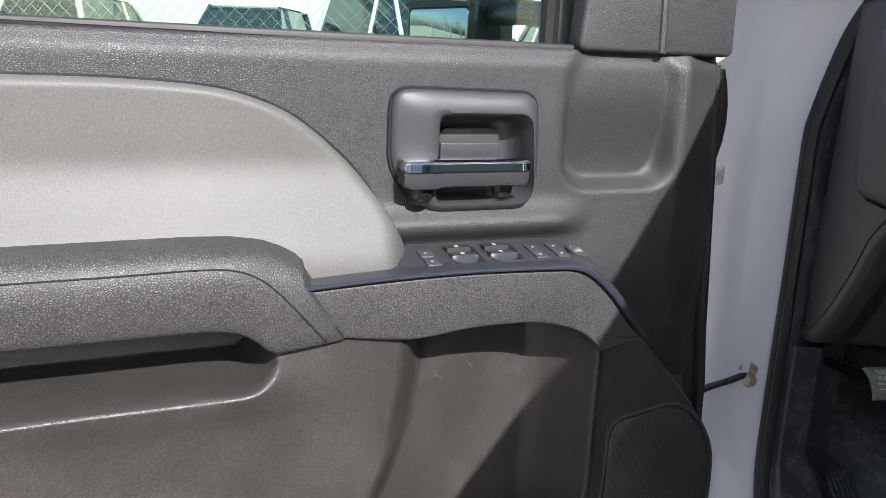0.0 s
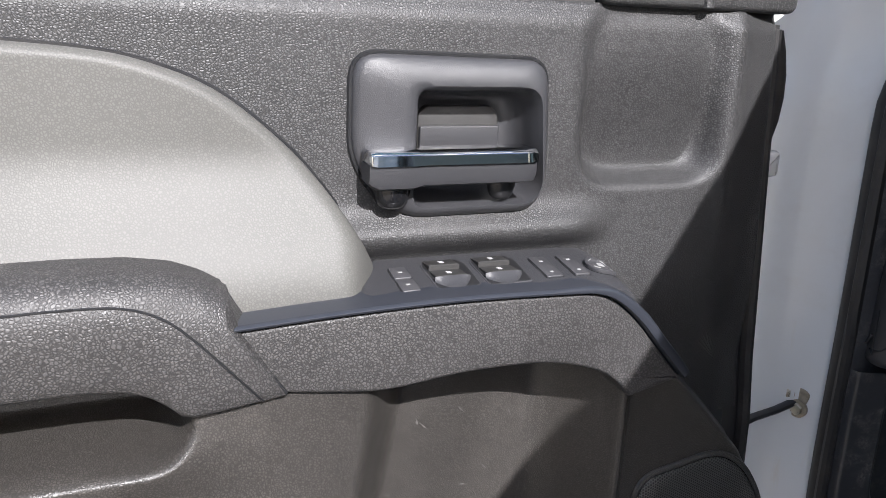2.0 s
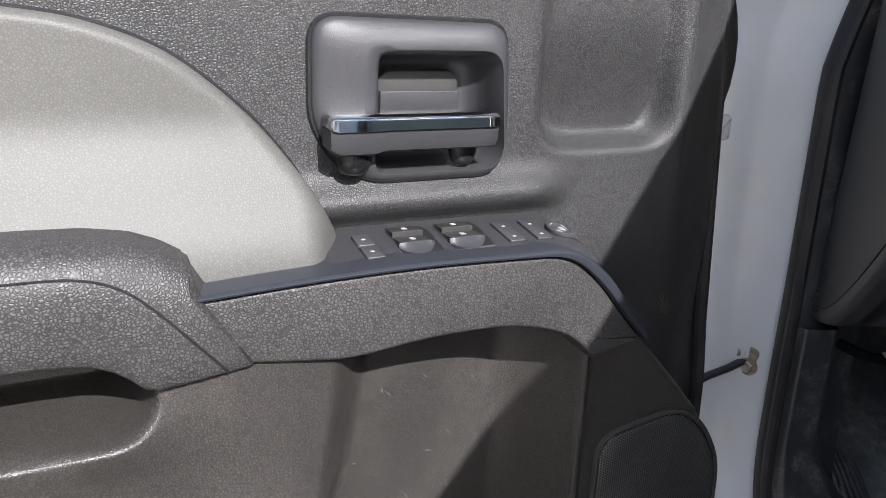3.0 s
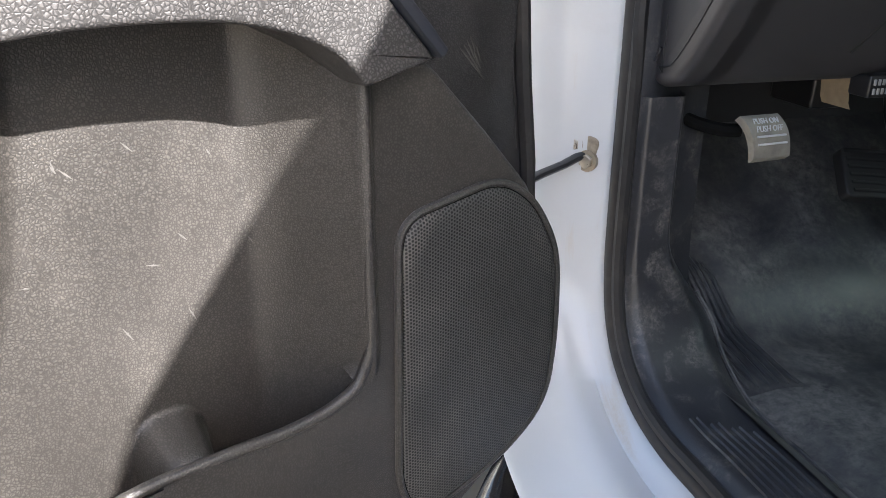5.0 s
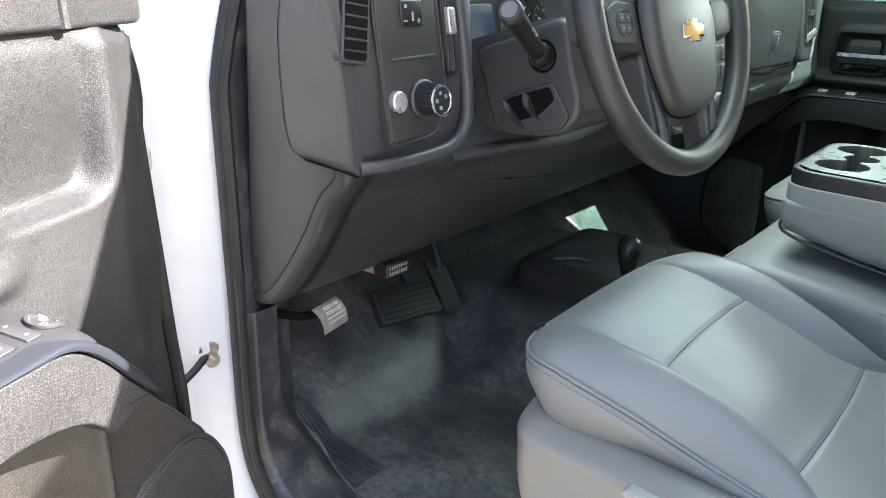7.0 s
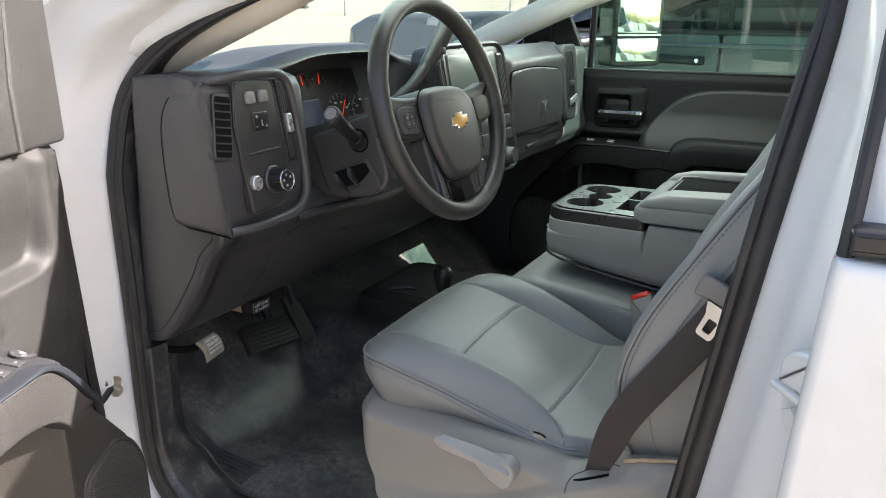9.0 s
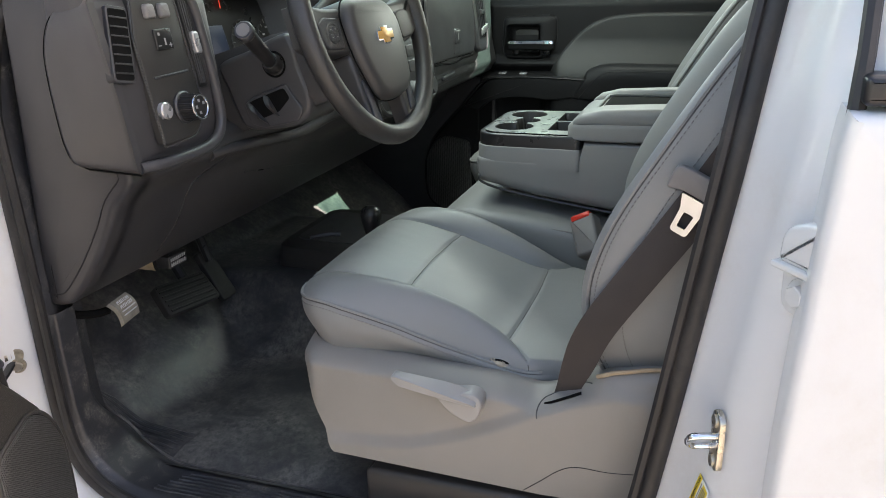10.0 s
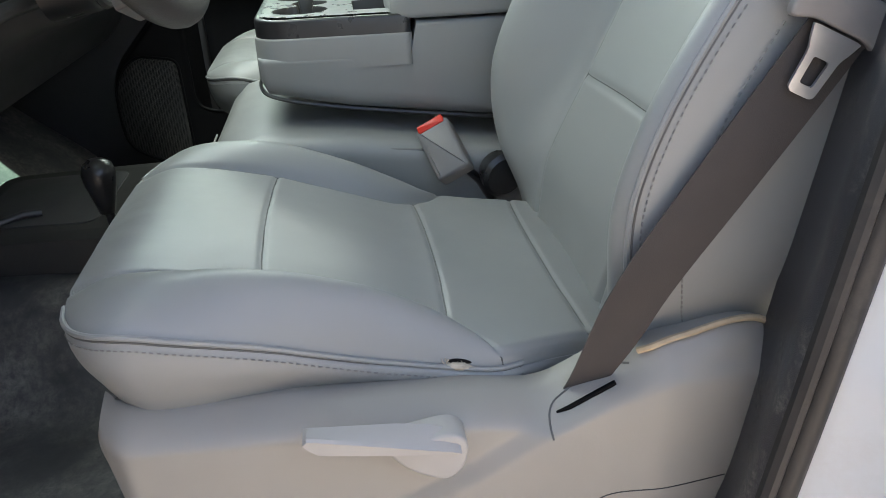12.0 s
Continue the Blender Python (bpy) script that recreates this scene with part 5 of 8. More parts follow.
# parting lines of the knee panel
knee = lambda x, z: (x, along(sorted((p.y, p.x) for p in catmull([(*q, 0) for q in dash_profile(x)], 4) if p.x < 1.07 and 1.148 < p.y < 1.375), z) - 0.0002, z)
part("knee_seam", tube([knee(x, z) for x, z in ((0.800, 1.353), (0.782, 1.337), (0.745, 1.322), (0.724, 1.310), (0.716, 1.288), (0.719, 1.259), (0.721, 1.233), (0.714, 1.206), (0.707, 1.182))], 0.0013, 6), BLACK, dash)
part("knee_seam", tube([knee(0.90 + 0.025 * k, 1.285 - 0.0045 * k) for k in range(15)], 0.0012, 6), BLACK, dash)
roll = catmull([(0.735, 0.900, 1.356), (0.79, 0.893, 1.357), (0.866, 0.889, 1.352), (0.94, 0.888, 1.345), (1.02, 0.884, 1.340), (1.075, 0.878, 1.347), (1.13, 0.868, 1.356), (1.20, 0.850, 1.360)], 5)
part("knee_roll", tube(roll, 0.0125, 14, flat=0.8), DASH, dash, "rounded top edge of the knee panel")
part("cover_clip", tube([(0.5285, 1.098, 1.165), (0.5285, 1.082, 1.172), (0.5285, 1.075, 1.185)], 0.0016, 6), SATIN, dash)

# switch pod at the end of the dash
pod = thing("switch_pod", (0.60, 0.86, 1.38), "dark grey light switch pod with side air vent", "dash pod", kind="structure")
def pod_corner(z):
    return 0.512 - 0.195 * (z - 1.385)


def pod_ring(z, y0, y1, g):
    c = pod_corner(z)
    return [(p[0], p[1], z) for p in rounded([(0.534 + g, 1.0, 0.01), (0.5 * (c + 0.530) + 0.006 + g, y0 + 0.07, 0.04), (c + 0.004 + g, y0 + 0.004, 0.004), (0.716 - g, y0 - 0.004, 0.012), (0.722 - g, y1, 0.01)], 0.01, 6)]


part("shell", loft([pod_ring(1.378, 0.868, 0.985, 0.012), pod_ring(1.384, 0.858, 0.990, 0.004), pod_ring(1.40, 0.853, 0.995, 0.0), pod_ring(1.50, 0.848, 0.99, 0.0), pod_ring(1.60, 0.856, 0.975, 0.002), pod_ring(1.618, 0.864, 0.97, 0.004), pod_ring(1.626, 0.876, 0.965, 0.012)]), DASH_GREY, pod, "dark grey rounded pod shell", 45)


def side_panel(s, t, lift=0.0):
    z = 1.379 + 0.243 * t
    rear = spline([(1.379, 0.960), (1.384, 0.978), (1.395, 0.988), (1.43, 0.996), (1.53, 1.000), (1.575, 0.988), (1.603, 0.962), (1.615, 0.935), (1.622, 0.905)], z)
    front = 0.8535 - 0.004 * math.sin(math.pi * t)
    y = rear + (front - rear) * s
    c = pod_corner(z)
    swell = 0.527 + (c - 0.527) * (s ** 1.25)
    edge = min(s * (rear - front), (z - 1.379) * 0.9, (1.622 - z) * 0.9, (1 - s) * 0.15 + 0.004)
    x = swell - 0.0045 * math.sqrt(max(0.0, 1 - (1 - min(1.0, edge / 0.012)) ** 2)) + lift
    return x, y, z


part("panel_gap", tube([Vector(side_panel(0.0, k / 30)) + Vector((0.001, 0.001, 0)) for k in range(30, 0, -1)] + [Vector(side_panel(k / 20, 0.0)) + Vector((0, 0, -0.001)) for k in range(1, 21)], 0.0016, 6), INKBLACK, pod)
part("side_panel", thick_sheet(side_panel, lambda s, t: side_panel(s, t, 0.012), 40, 40), DASH_GREY, pod, "smooth dark grey side panel", 60)
face_m = Matrix.Translation((0, 0.8465, 1.50)) @ Matrix.Rotation(radians(-4), 4, "X") @ Matrix(((1, 0, 0, 0), (0, 0, -1, 0), (0, 1, 0, 0), (0, 0, 0, 1)))    # (x, up, out)
SLANT = Matrix(((1, -0.085, 0, -0.014), (0, 1, 0, 0), (0, 0, 1, 0), (0, 0, 0, 1)))
P = lambda name, data, mat, lab="", parent=pod, angle=40: part(name, moved(data, face_m @ SLANT), mat, parent, lab, angle)
panel = P("switch_plate", slab(rounded([(0.560, -0.088, 0.006), (0.640, -0.084, 0.02), (0.664, -0.05, 0.02), (0.652, 0.118, 0.012), (0.566, 0.120, 0.010), (0.553, 0.06, 0.01)], 0.008), -0.01, 0.004, 0.002), BLACK2, "matte black switch plate")
P("plate_trim", tube([(p.x, p.y, 0.003) for p in rounded([(0.558, -0.091, 0.006), (0.641, -0.087, 0.02), (0.667, -0.05, 0.02), (0.655, 0.121, 0.012), (0.564, 0.123, 0.010), (0.550, 0.06, 0.01)], 0.008)], 0.0012, 6, True), SATIN, "", panel)
for k in (0, 1):
    P("toggle", slab(rounded([(0.582 + 0.031 * k, 0.085), (0.603 + 0.031 * k, 0.085), (0.602 + 0.031 * k, 0.105), (0.583 + 0.031 * k, 0.105)], 0.005), 0.0, 0.011, 0.004, 3), LATCH, "grey toggle switch", panel)
P("brake_module", slab(rounded([(0.592, 0.042), (0.629, 0.042), (0.629, 0.071), (0.592, 0.071)], 0.003), 0.0, 0.007, 0.002), BLACK, "", panel)
for dx, dy, w, h in ((-0.010, 0.008, 0.004, 0.004), (-0.012, -0.008, 0.006, 0.0016), (0.011, -0.008, 0.006, 0.0016), (0.011, -0.008, 0.0016, 0.006), (0.001, -0.003, 0.003, 0.010)):
    P("mark", slab([(0.610 + dx - w / 2, 0.056 + dy - h / 2), (0.610 + dx + w / 2, 0.056 + dy - h / 2), (0.610 + dx + w / 2, 0.056 + dy + h / 2), (0.610 + dx - w / 2, 0.056 + dy + h / 2)], 0.007, 0.0076, 0.0001, 1), MARK, "", panel)
P("card_slot", slab(rounded([(0.572, 0.004), (0.650, 0.006), (0.650, 0.010), (0.572, 0.008)], 0.001), 0.0, 0.005, 0.001), SATIN, "", panel)
knob = P("light_knob", cyl((0.618, -0.042, 0.003), (0.618, -0.042, 0.010), 0.024, 28, bev=0.002), SATIN, "round headlight knob with a bright ring", panel)
P("knob_grip", joined(cyl((0.618, -0.042, 0.008), (0.618, -0.042, 0.034), 0.0185, 28, 0.0175, 0.002), *[cyl((0.618 + 0.0180 * math.cos(k * math.pi / 9), -0.042 + 0.0180 * math.sin(k * math.pi / 9), 0.010), (0.618 + 0.0175 * math.cos(k * math.pi / 9), -0.042 + 0.0175 * math.sin(k * math.pi / 9), 0.032), 0.0018, 6) for k in range(18)]), BLACK, "", knob)
P("knob_ring", tube([(0.618 + 0.0172 * math.cos(k * math.pi / 14), -0.042 + 0.0172 * math.sin(k * math.pi / 14), 0.034) for k in range(28)], 0.0018, 8, True), CHROME, "", knob)
for k in range(4):
    a = 0.5 + 1.3 * k
    P("knob_mark", slab([(0.618 + 0.009 * math.cos(a) + e * 0.0022, -0.042 + 0.009 * math.sin(a) + f * 0.0022) for e, f in ((-1, -1), (1, -1), (1, 1), (-1, 1))], 0.0335, 0.0348, 0.0001, 1), MARK, "", knob)
P("dimmer", cyl((0.573, -0.040, -0.004), (0.573, -0.040, 0.012), 0.0125, 22, bev=0.002), SILVER, "small round dimmer wheel", panel)
P("inner_vent", slab(rounded([(0.672, -0.02, 0.004), (0.692, -0.02, 0.008), (0.684, 0.120, 0.008), (0.664, 0.120, 0.004)], 0.004), -0.01, 0.003, 0.001), BLACK, "narrow black air vent")
for k in range(3):
    P("vent_blade", slab([(0.672 + 0.005 * k, -0.014), (0.6735 + 0.005 * k, -0.014), (0.6675 + 0.005 * k, 0.114), (0.666 + 0.005 * k, 0.114)], 0.0, 0.006, 0.0003, 1), DASH_GREY)
P("vent_tab", slab(rounded([(0.672, 0.030), (0.686, 0.030), (0.684, 0.062), (0.670, 0.062)], 0.004), 0.0, 0.012, 0.003), SILVER)
# rolled lip that frames the pod's face
P("face_lip", tube(catmull([(0.522, 0.124, -0.030), (0.545, 0.127, -0.006), (0.60, 0.131, 0.002), (0.668, 0.129, 0.002), (0.694, 0.112, 0.002), (0.703, 0.07, 0.002), (0.708, -0.04, 0.002), (0.698, -0.085, 0.002), (0.670, -0.106, 0.001), (0.62, -0.112, 0.0), (0.555, -0.113, -0.004), (0.520, -0.112, -0.016)], 6), 0.0085, 12), DASH_GREY, "rounded satin lip")
# side vent on the bevelled corner
vn = Vector((-0.05, -1.0, 0.0)).normalized()
vx = Vector((1.0, -0.05, 0.0)).normalized()
vent_m = Matrix(((vx.x, 0, vn.x, 0.5060), (vx.y, 0, vn.y, 0.8505), (0, 1, 0, 1.556), (0, 0, 0, 1))) @ Matrix.Rotation(radians(-7), 4, "X") @ Matrix.Rotation(radians(-9), 4, "Z")
Q = lambda name, data, mat, lab="", parent=pod, angle=40: part(name, moved(data, vent_m), mat, parent, lab, angle)
vent = Q("side_vent", slab(rounded([(-0.017, -0.050), (0.021, -0.050), (0.021, 0.050), (-0.017, 0.050)], 0.008), -0.012, 0.0026, 0.0015), SATIN, "window demister vent with slats")
# flat black plate: the shade between the slats is put into its colour
Q("vent_dark", slab(rounded([(-0.0140, -0.046), (0.0180, -0.046), (0.0180, 0.046), (-0.0140, 0.046)], 0.005), 0.0, 0.0030, 0.0003, 1), INKBLACK, "", vent)
for k in range(7):
    z = -0.038 + 0.0120 * k
    Q("slat", loft([[(-0.0135, z, 0.0028), (0.0175, z, 0.0028), (0.0175, z + 0.0026, 0.0028), (-0.0135, z + 0.0026, 0.0028)], [(-0.0135, z + 0.0008, 0.0042), (0.0175, z + 0.0008, 0.0042), (0.0175, z + 0.0022, 0.0042), (-0.0135, z + 0.0022, 0.0042)]]), SATIN, "", vent)

# instrument cluster
cluster = thing("instrument_cluster", (0.92, 0.99, 1.42), "dark instrument cluster with red needles", "instrument cluster", kind="structure")
cl_m = Matrix.Translation((0, 0.975, 1.525)) @ Matrix.Rotation(radians(-14), 4, "X") @ Matrix(((1, 0, 0, 0), (0, 0, -1, 0), (0, 1, 0, 0), (0, 0, 0, 1)))
K = lambda name, data, mat, lab="", parent=cluster, angle=40: part(name, moved(data, cl_m), mat, parent, lab, angle)
K("backing", slab(rounded([(0.755, -0.085), (1.105, -0.085), (1.09, 0.105), (0.77, 0.105)], 0.03), -0.01, 0.0, 0.003), BLACK)
NEEDLE = glow("lit red needle", (0.9, 0.06, 0.03), 0.16)
SCREEN = glow("dim blue display", (0.05, 0.10, 0.22), 0.035)


def gauge(cx, cy, r, a0, a1, n, needle, big):
    g = K("gauge", tube([(cx + r * math.cos(a0 + (a1 - a0) * k / 24), cy + r * math.sin(a0 + (a1 - a0) * k / 24), 0.003) for k in range(25)], 0.0012, 6), SATIN, "round gauge")
    for k in range(n):
        a = a0 + (a1 - a0) * k / (n - 1)
        K("tick", tube([(cx + r * 0.80 * math.cos(a), cy + r * 0.80 * math.sin(a), 0.002), (cx + r * 0.95 * math.cos(a), cy + r * 0.95 * math.sin(a), 0.002)], 0.0008 if big else 0.0006, 4), MARK, "", g)
        if big and k % 2 == 0:
            K("numeral_bar", slab([(cx + r * 0.64 * math.cos(a) - 0.004, cy + r * 0.64 * math.sin(a) - 0.0018), (cx + r * 0.64 * math.cos(a) + 0.004, cy + r * 0.64 * math.sin(a) - 0.0018), (cx + r * 0.64 * math.cos(a) + 0.004, cy + r * 0.64 * math.sin(a) + 0.0018), (cx + r * 0.64 * math.cos(a) - 0.004, cy + r * 0.64 * math.sin(a) + 0.0018)], 0.001, 0.002, 0.0001, 1), MARK, "", g)
    K("needle", tube([(cx, cy, 0.004), (cx + r * 0.85 * math.cos(needle), cy + r * 0.85 * math.sin(needle), 0.004)], [0.0012, 0.0006], 6), NEEDLE, "red needle", g)


gauge(1.000, -0.014, 0.050, radians(225), radians(-45), 15, radians(55), True)
gauge(1.095, -0.014, 0.050, radians(225), radians(-45), 15, radians(225), True)
for k, cx in enumerate((0.838, 0.890, 0.945)):
    gauge(cx, 0.060, 0.024, radians(150), radians(-10), 5, radians(110 - 15 * k), False)
K("display", slab(rounded([(0.860, -0.045), (0.935, -0.045), (0.935, 0.030), (0.860, 0.030)], 0.004), 0.0, 0.003, 0.001), SCREEN, "small blue information display")

# steering column, wheel and levers
WC, WR = Vector((0.872, 0.656, 1.562)), 0.190
ta, tb = radians(16.7), radians(-3.7)
wn_ = Vector((math.sin(tb) * math.cos(ta), -math.cos(ta) * math.cos(tb), math.sin(ta)))
wh = Vector((0, 0, 1)).cross(wn_).normalized()
wv = wn_.cross(wh)
wheel_m = Matrix(((wh.x, wv.x, wn_.x, WC.x), (wh.y, wv.y, wn_.y, WC.y), (wh.z, wv.z, wn_.z, WC.z), (0, 0, 0, 1)))   # (right, up, towards the driver)
steer = thing("steering_wheel", WC, "black leather-look steering wheel with a gold emblem", "steering wheel")
S = lambda name, data, mat, lab="", parent=steer, angle=50: part(name, moved(data, wheel_m), mat, parent, lab, angle)
ring = [(WR * math.cos(2 * math.pi * k / 72), WR * math.sin(2 * math.pi * k / 72), 0) for k in range(72)]
S("rim", tube(ring, 0.0172, 16, True, up=(0, 0, 1)), WHEELRIM, "grained black rim")
hub = rounded([(-0.092, 0.012, 0.02), (-0.076, 0.036, 0.03), (-0.015, 0.040, 0.08), (0.052, 0.032, 0.03), (0.078, 0.004, 0.02), (0.081, -0.040, 0.04), (0.060, -0.122, 0.025), (0.0, -0.134, 0.06), (-0.056, -0.128, 0.025), (-0.090, -0.050, 0.05)], 0.02, 6)
airbag = S("airbag_cover", slab(hub, -0.05, 0.022, 0.018, 6), HUB, "dark grey airbag cover")
S("cover_seam", tube([(p.x, p.y, 0.0035) for p in inset(hub, -0.0005)], 0.0012, 6, True), INKBLACK, "", airbag)
cross = [(-0.027, -0.0065), (-0.0105, -0.0065), (-0.0095, -0.0125), (0.0115, -0.0125), (0.0105, -0.0065), (0.025, -0.0065), (0.027, 0.0065), (0.0105, 0.0065), (0.0095, 0.0125), (-0.0115, 0.0125), (-0.0105, 0.0065), (-0.025, 0.0065)]
cross = [(p[0] + 0.004, p[1] - 0.029) for p in cross]
S("emblem_edge", slab(inset(cross, -0.0018), 0.018, 0.0235, 0.0006, 2), CHROME, "", airbag)
S("emblem", slab(cross, 0.018, 0.0248, 0.0008, 2), GOLD, "plain gold cross emblem", airbag)
for sx in (-1, 1):
    q = lambda *pts: rounded([(sx * p[0], *p[1:]) for p in (pts if sx > 0 else pts[::-1])], 0.008, 5)
    sp = S("spoke", slab(q((0.070, 0.026), (0.130, 0.028, 0.03), (0.184, 0.040, 0.004), (0.184, -0.022, 0.004), (0.150, -0.040, 0.02), (0.098, -0.046, 0.012), (0.070, -0.046)), -0.034, 0.002, 0.009, 5), HUB, "dark grey spoke")
    pad = S("button_pad", slab(q((0.098, 0.010), (0.140, 0.014), (0.161, 0.004), (0.154, -0.034), (0.104, -0.038)), -0.01, 0.005, 0.003), SATIN if sx < 0 else BLACK2, "satin grey button pad" if sx < 0 else "blank black pad", sp)
    if sx < 0:
        S("button_ring", tube([(-0.127 + 0.017 * math.cos(k * math.pi / 12), -0.012 + 0.015 * math.sin(k * math.pi / 12), 0.0052) for k in range(24)], 0.0009, 6, True), BLACK, "", pad)
        for k in range(4):
            a = math.pi * (0.25 + 0.5 * k)
            bx, by = -0.127 + 0.0095 * math.cos(a), -0.012 + 0.0085 * math.sin(a)
            S("button", slab(rounded([(bx - 0.0058, by - 0.005), (bx + 0.0058, by - 0.005), (bx + 0.0058, by + 0.005), (bx - 0.0058, by + 0.005)], 0.003), 0.003, 0.0066, 0.001), DASH_GREY, "", pad)
            S("button_mark", slab([(bx - 0.002, by - 0.0006), (bx + 0.002, by - 0.0006), (bx + 0.002, by + 0.0006), (bx - 0.002, by + 0.0006)], 0.0066, 0.0070, 0.0001, 1), MARK, "", pad)
    low = S("lower_spoke", slab(q((0.060, -0.040), (0.092, -0.046, 0.01), (0.088, -0.100, 0.04), (0.083, -0.136, 0.01), (0.092, -0.168, 0.004), (0.044, -0.186, 0.004), (0.040, -0.120)), -0.030, 0.000, 0.008, 5), HUB, "dark grey lower spoke")
    S("insert", slab(q((0.0705, -0.088, 0.004), (0.083, -0.090, 0.004), (0.078, -0.136, 0.01), (0.080, -0.160, 0.004), (0.056, -0.160, 0.004), (0.060, -0.130, 0.01)), -0.01, 0.003, 0.002), STRIP, "satin blue grey insert", low)
col = thing("steering_column", (0.88, 0.80, 1.40), "dark grey steering column shroud with levers", "steering column", kind="structure")
C = lambda name, data, mat, lab="", parent=col, angle=50: part(name, moved(data, wheel_m), mat, parent, lab, angle)
C("shroud", loft([[(0.005 + a * w, -0.040 + b * h, -d) for a, b in ((-1, -0.7), (-0.8, -1), (0.8, -1), (1, -0.7), (1, 0.7), (0.8, 1), (-0.8, 1), (-1, 0.7))] for d, w, h in ((0.045, 0.06, 0.055), (0.08, 0.066, 0.062), (0.16, 0.07, 0.068), (0.30, 0.075, 0.07), (0.36, 0.075, 0.07))]), DASH, "dark grey column shroud")
col_side = catmull([(0.914, 1.495), (0.855, 1.519), (0.800, 1.543), (0.774, 1.546), (0.762, 1.520), (0.755, 1.490), (0.742, 1.450), (0.745, 1.420), (0.770, 1.396), (0.830, 1.386), (0.872, 1.388), (0.889, 1.416), (0.903, 1.455)], 4, True)
part("side_shroud", moved(slab([Vector((p[0], p[1])) for p in col_side], -0.930, -0.812, 0.010, 5), side_m), DASH_GREY, col, "dark grey column side cover", 60)
tip, root = wheel_m @ Vector((-0.1775, 0.0268, -0.111)), Vector((0.808, 0.804, 1.498))
stalk = part("turn_lever", tube([root, root.lerp(tip, 0.3), root.lerp(tip, 0.7), tip], [0.0105, 0.0115, 0.0125, 0.013], 18), BLACK, col, "black turn signal lever")
along_lever = (tip - root).normalized()
part("lever_boot", cyl(root + Vector((0.004, 0, 0)), root + along_lever * 0.016, 0.0175, 22, 0.0145, 0.002), BLACK, stalk)
part("boot_ring", tube([(0.8115, 0.804 + 0.0205 * math.cos(k * math.pi / 14), 1.498 + 0.0205 * math.sin(k * math.pi / 14)) for k in range(28)], 0.0018, 6, True), INKBLACK, col)
part("lever_cap", tube([tip - along_lever * 0.001, tip + along_lever * 0.001, tip + along_lever * 0.010, tip + along_lever * 0.0125], [0.0148, 0.0155, 0.0155, 0.0135], 22), SATIN, stalk)
part("cap_face", cyl(tip + along_lever * 0.012, tip + along_lever * 0.0135, 0.0105, 22), LATCH, stalk, "grey round end button")
for k in range(3):
    part("lever_mark", box(*(v for a in (root.lerp(tip, 0.52 + 0.07 * k) + Vector((0.004, -0.0125, 0.0015)),) for v in (a.x - 0.002, a.x + 0.002, a.y - 0.0004, a.y + 0.0006, a.z - 0.002, a.z + 0.002)), 0.0002, 1), MARK, stalk)
gear = part("shift_lever", tube(catmull([(0.885, 0.815, 1.530), (0.905, 0.790, 1.553), (0.935, 0.765, 1.585), (0.960, 0.752, 1.613), (0.975, 0.747, 1.630)], 4), [0.013] * 8 + [0.012] * 9, 14), WHEELRIM, col, "black column shift lever")
part("lever_grip", tube(catmull([(0.968, 0.750, 1.622), (0.980, 0.746, 1.636), (1.000, 0.740, 1.662), (1.020, 0.735, 1.690), (1.034, 0.731, 1.716), (1.037, 0.730, 1.722)], 3), [0.012] * 2 + [0.0155] * 3 + [0.0175] * 9 + [0.016, 0.009], 14), WHEELRIM, gear)
part("grip_button", box(0.990, 1.004, 0.721, 0.728, 1.648, 1.662, 0.002), SATIN, gear)
# open tray below the column
tray = thing("column_tray", (0.80, 0.90, 1.40), "open dark pocket with a pull handle under the cluster", "dash pocket", kind="structure")
pocket_o = rounded([(0.868, 1.430, 0.006), (0.849, 1.443, 0.006), (0.785, 1.467, 0.006), (0.754, 1.424, 0.008), (0.765, 1.404, 0.008), (0.833, 1.390, 0.01), (0.858, 1.396, 0.006)], 0.006, 5)
hollow_o = rounded([(0.862, 1.430), (0.848, 1.438), (0.788, 1.460), (0.778, 1.443), (0.800, 1.420), (0.842, 1.404)], 0.005, 4)
part("frame", moved(slab(pocket_o, -0.83, -0.8085, 0.003, 3), side_m), DASH_GREY, tray)
# no real opening: a flat black plate paints the pocket's inner shade
part("hollow", moved(slab(hollow_o, -0.82, -0.8078, 0.0004, 1), side_m), INKBLACK, tray, "flat black plate for the shade in the open pocket")
part("pull", thick_sheet(lambda s, t: (0.8065 - 0.010 * math.sin(math.pi * t), 0.851 - 0.030 * t + 0.009 * s, 1.430 - 0.033 * t + 0.004 * s), lambda s, t: (0.812, 0.851 - 0.030 * t + 0.009 * s, 1.430 - 0.033 * t + 0.004 * s), 4, 12), SATIN, tray, "curved satin release paddle")
part("pull", thick_sheet(lambda s, t: (0.8065 - 0.010 * math.sin(math.pi * t), 0.818 - 0.018 * t + 0.010 * s, 1.444 - 0.032 * t + 0.004 * s), lambda s, t: (0.812, 0.818 - 0.018 * t + 0.010 * s, 1.444 - 0.032 * t + 0.004 * s), 4, 12), SATIN, tray, "curved satin release paddle")

# centre stack
stack = thing("centre_stack", (1.36, 0.85, 1.25), "black centre stack with radio screen and controls", "centre stack", kind="structure")
st_m = Matrix.Translation((0, 0.782, 1.50)) @ Matrix.Rotation(radians(-10), 4, "X") @ Matrix(((1, 0, 0, 0), (0, 0, -1, 0), (0, 1, 0, 0), (0, 0, 0, 1)))
B = lambda name, data, mat, lab="", parent=stack, angle=40: part(name, moved(data, st_m), mat, parent, lab, angle)
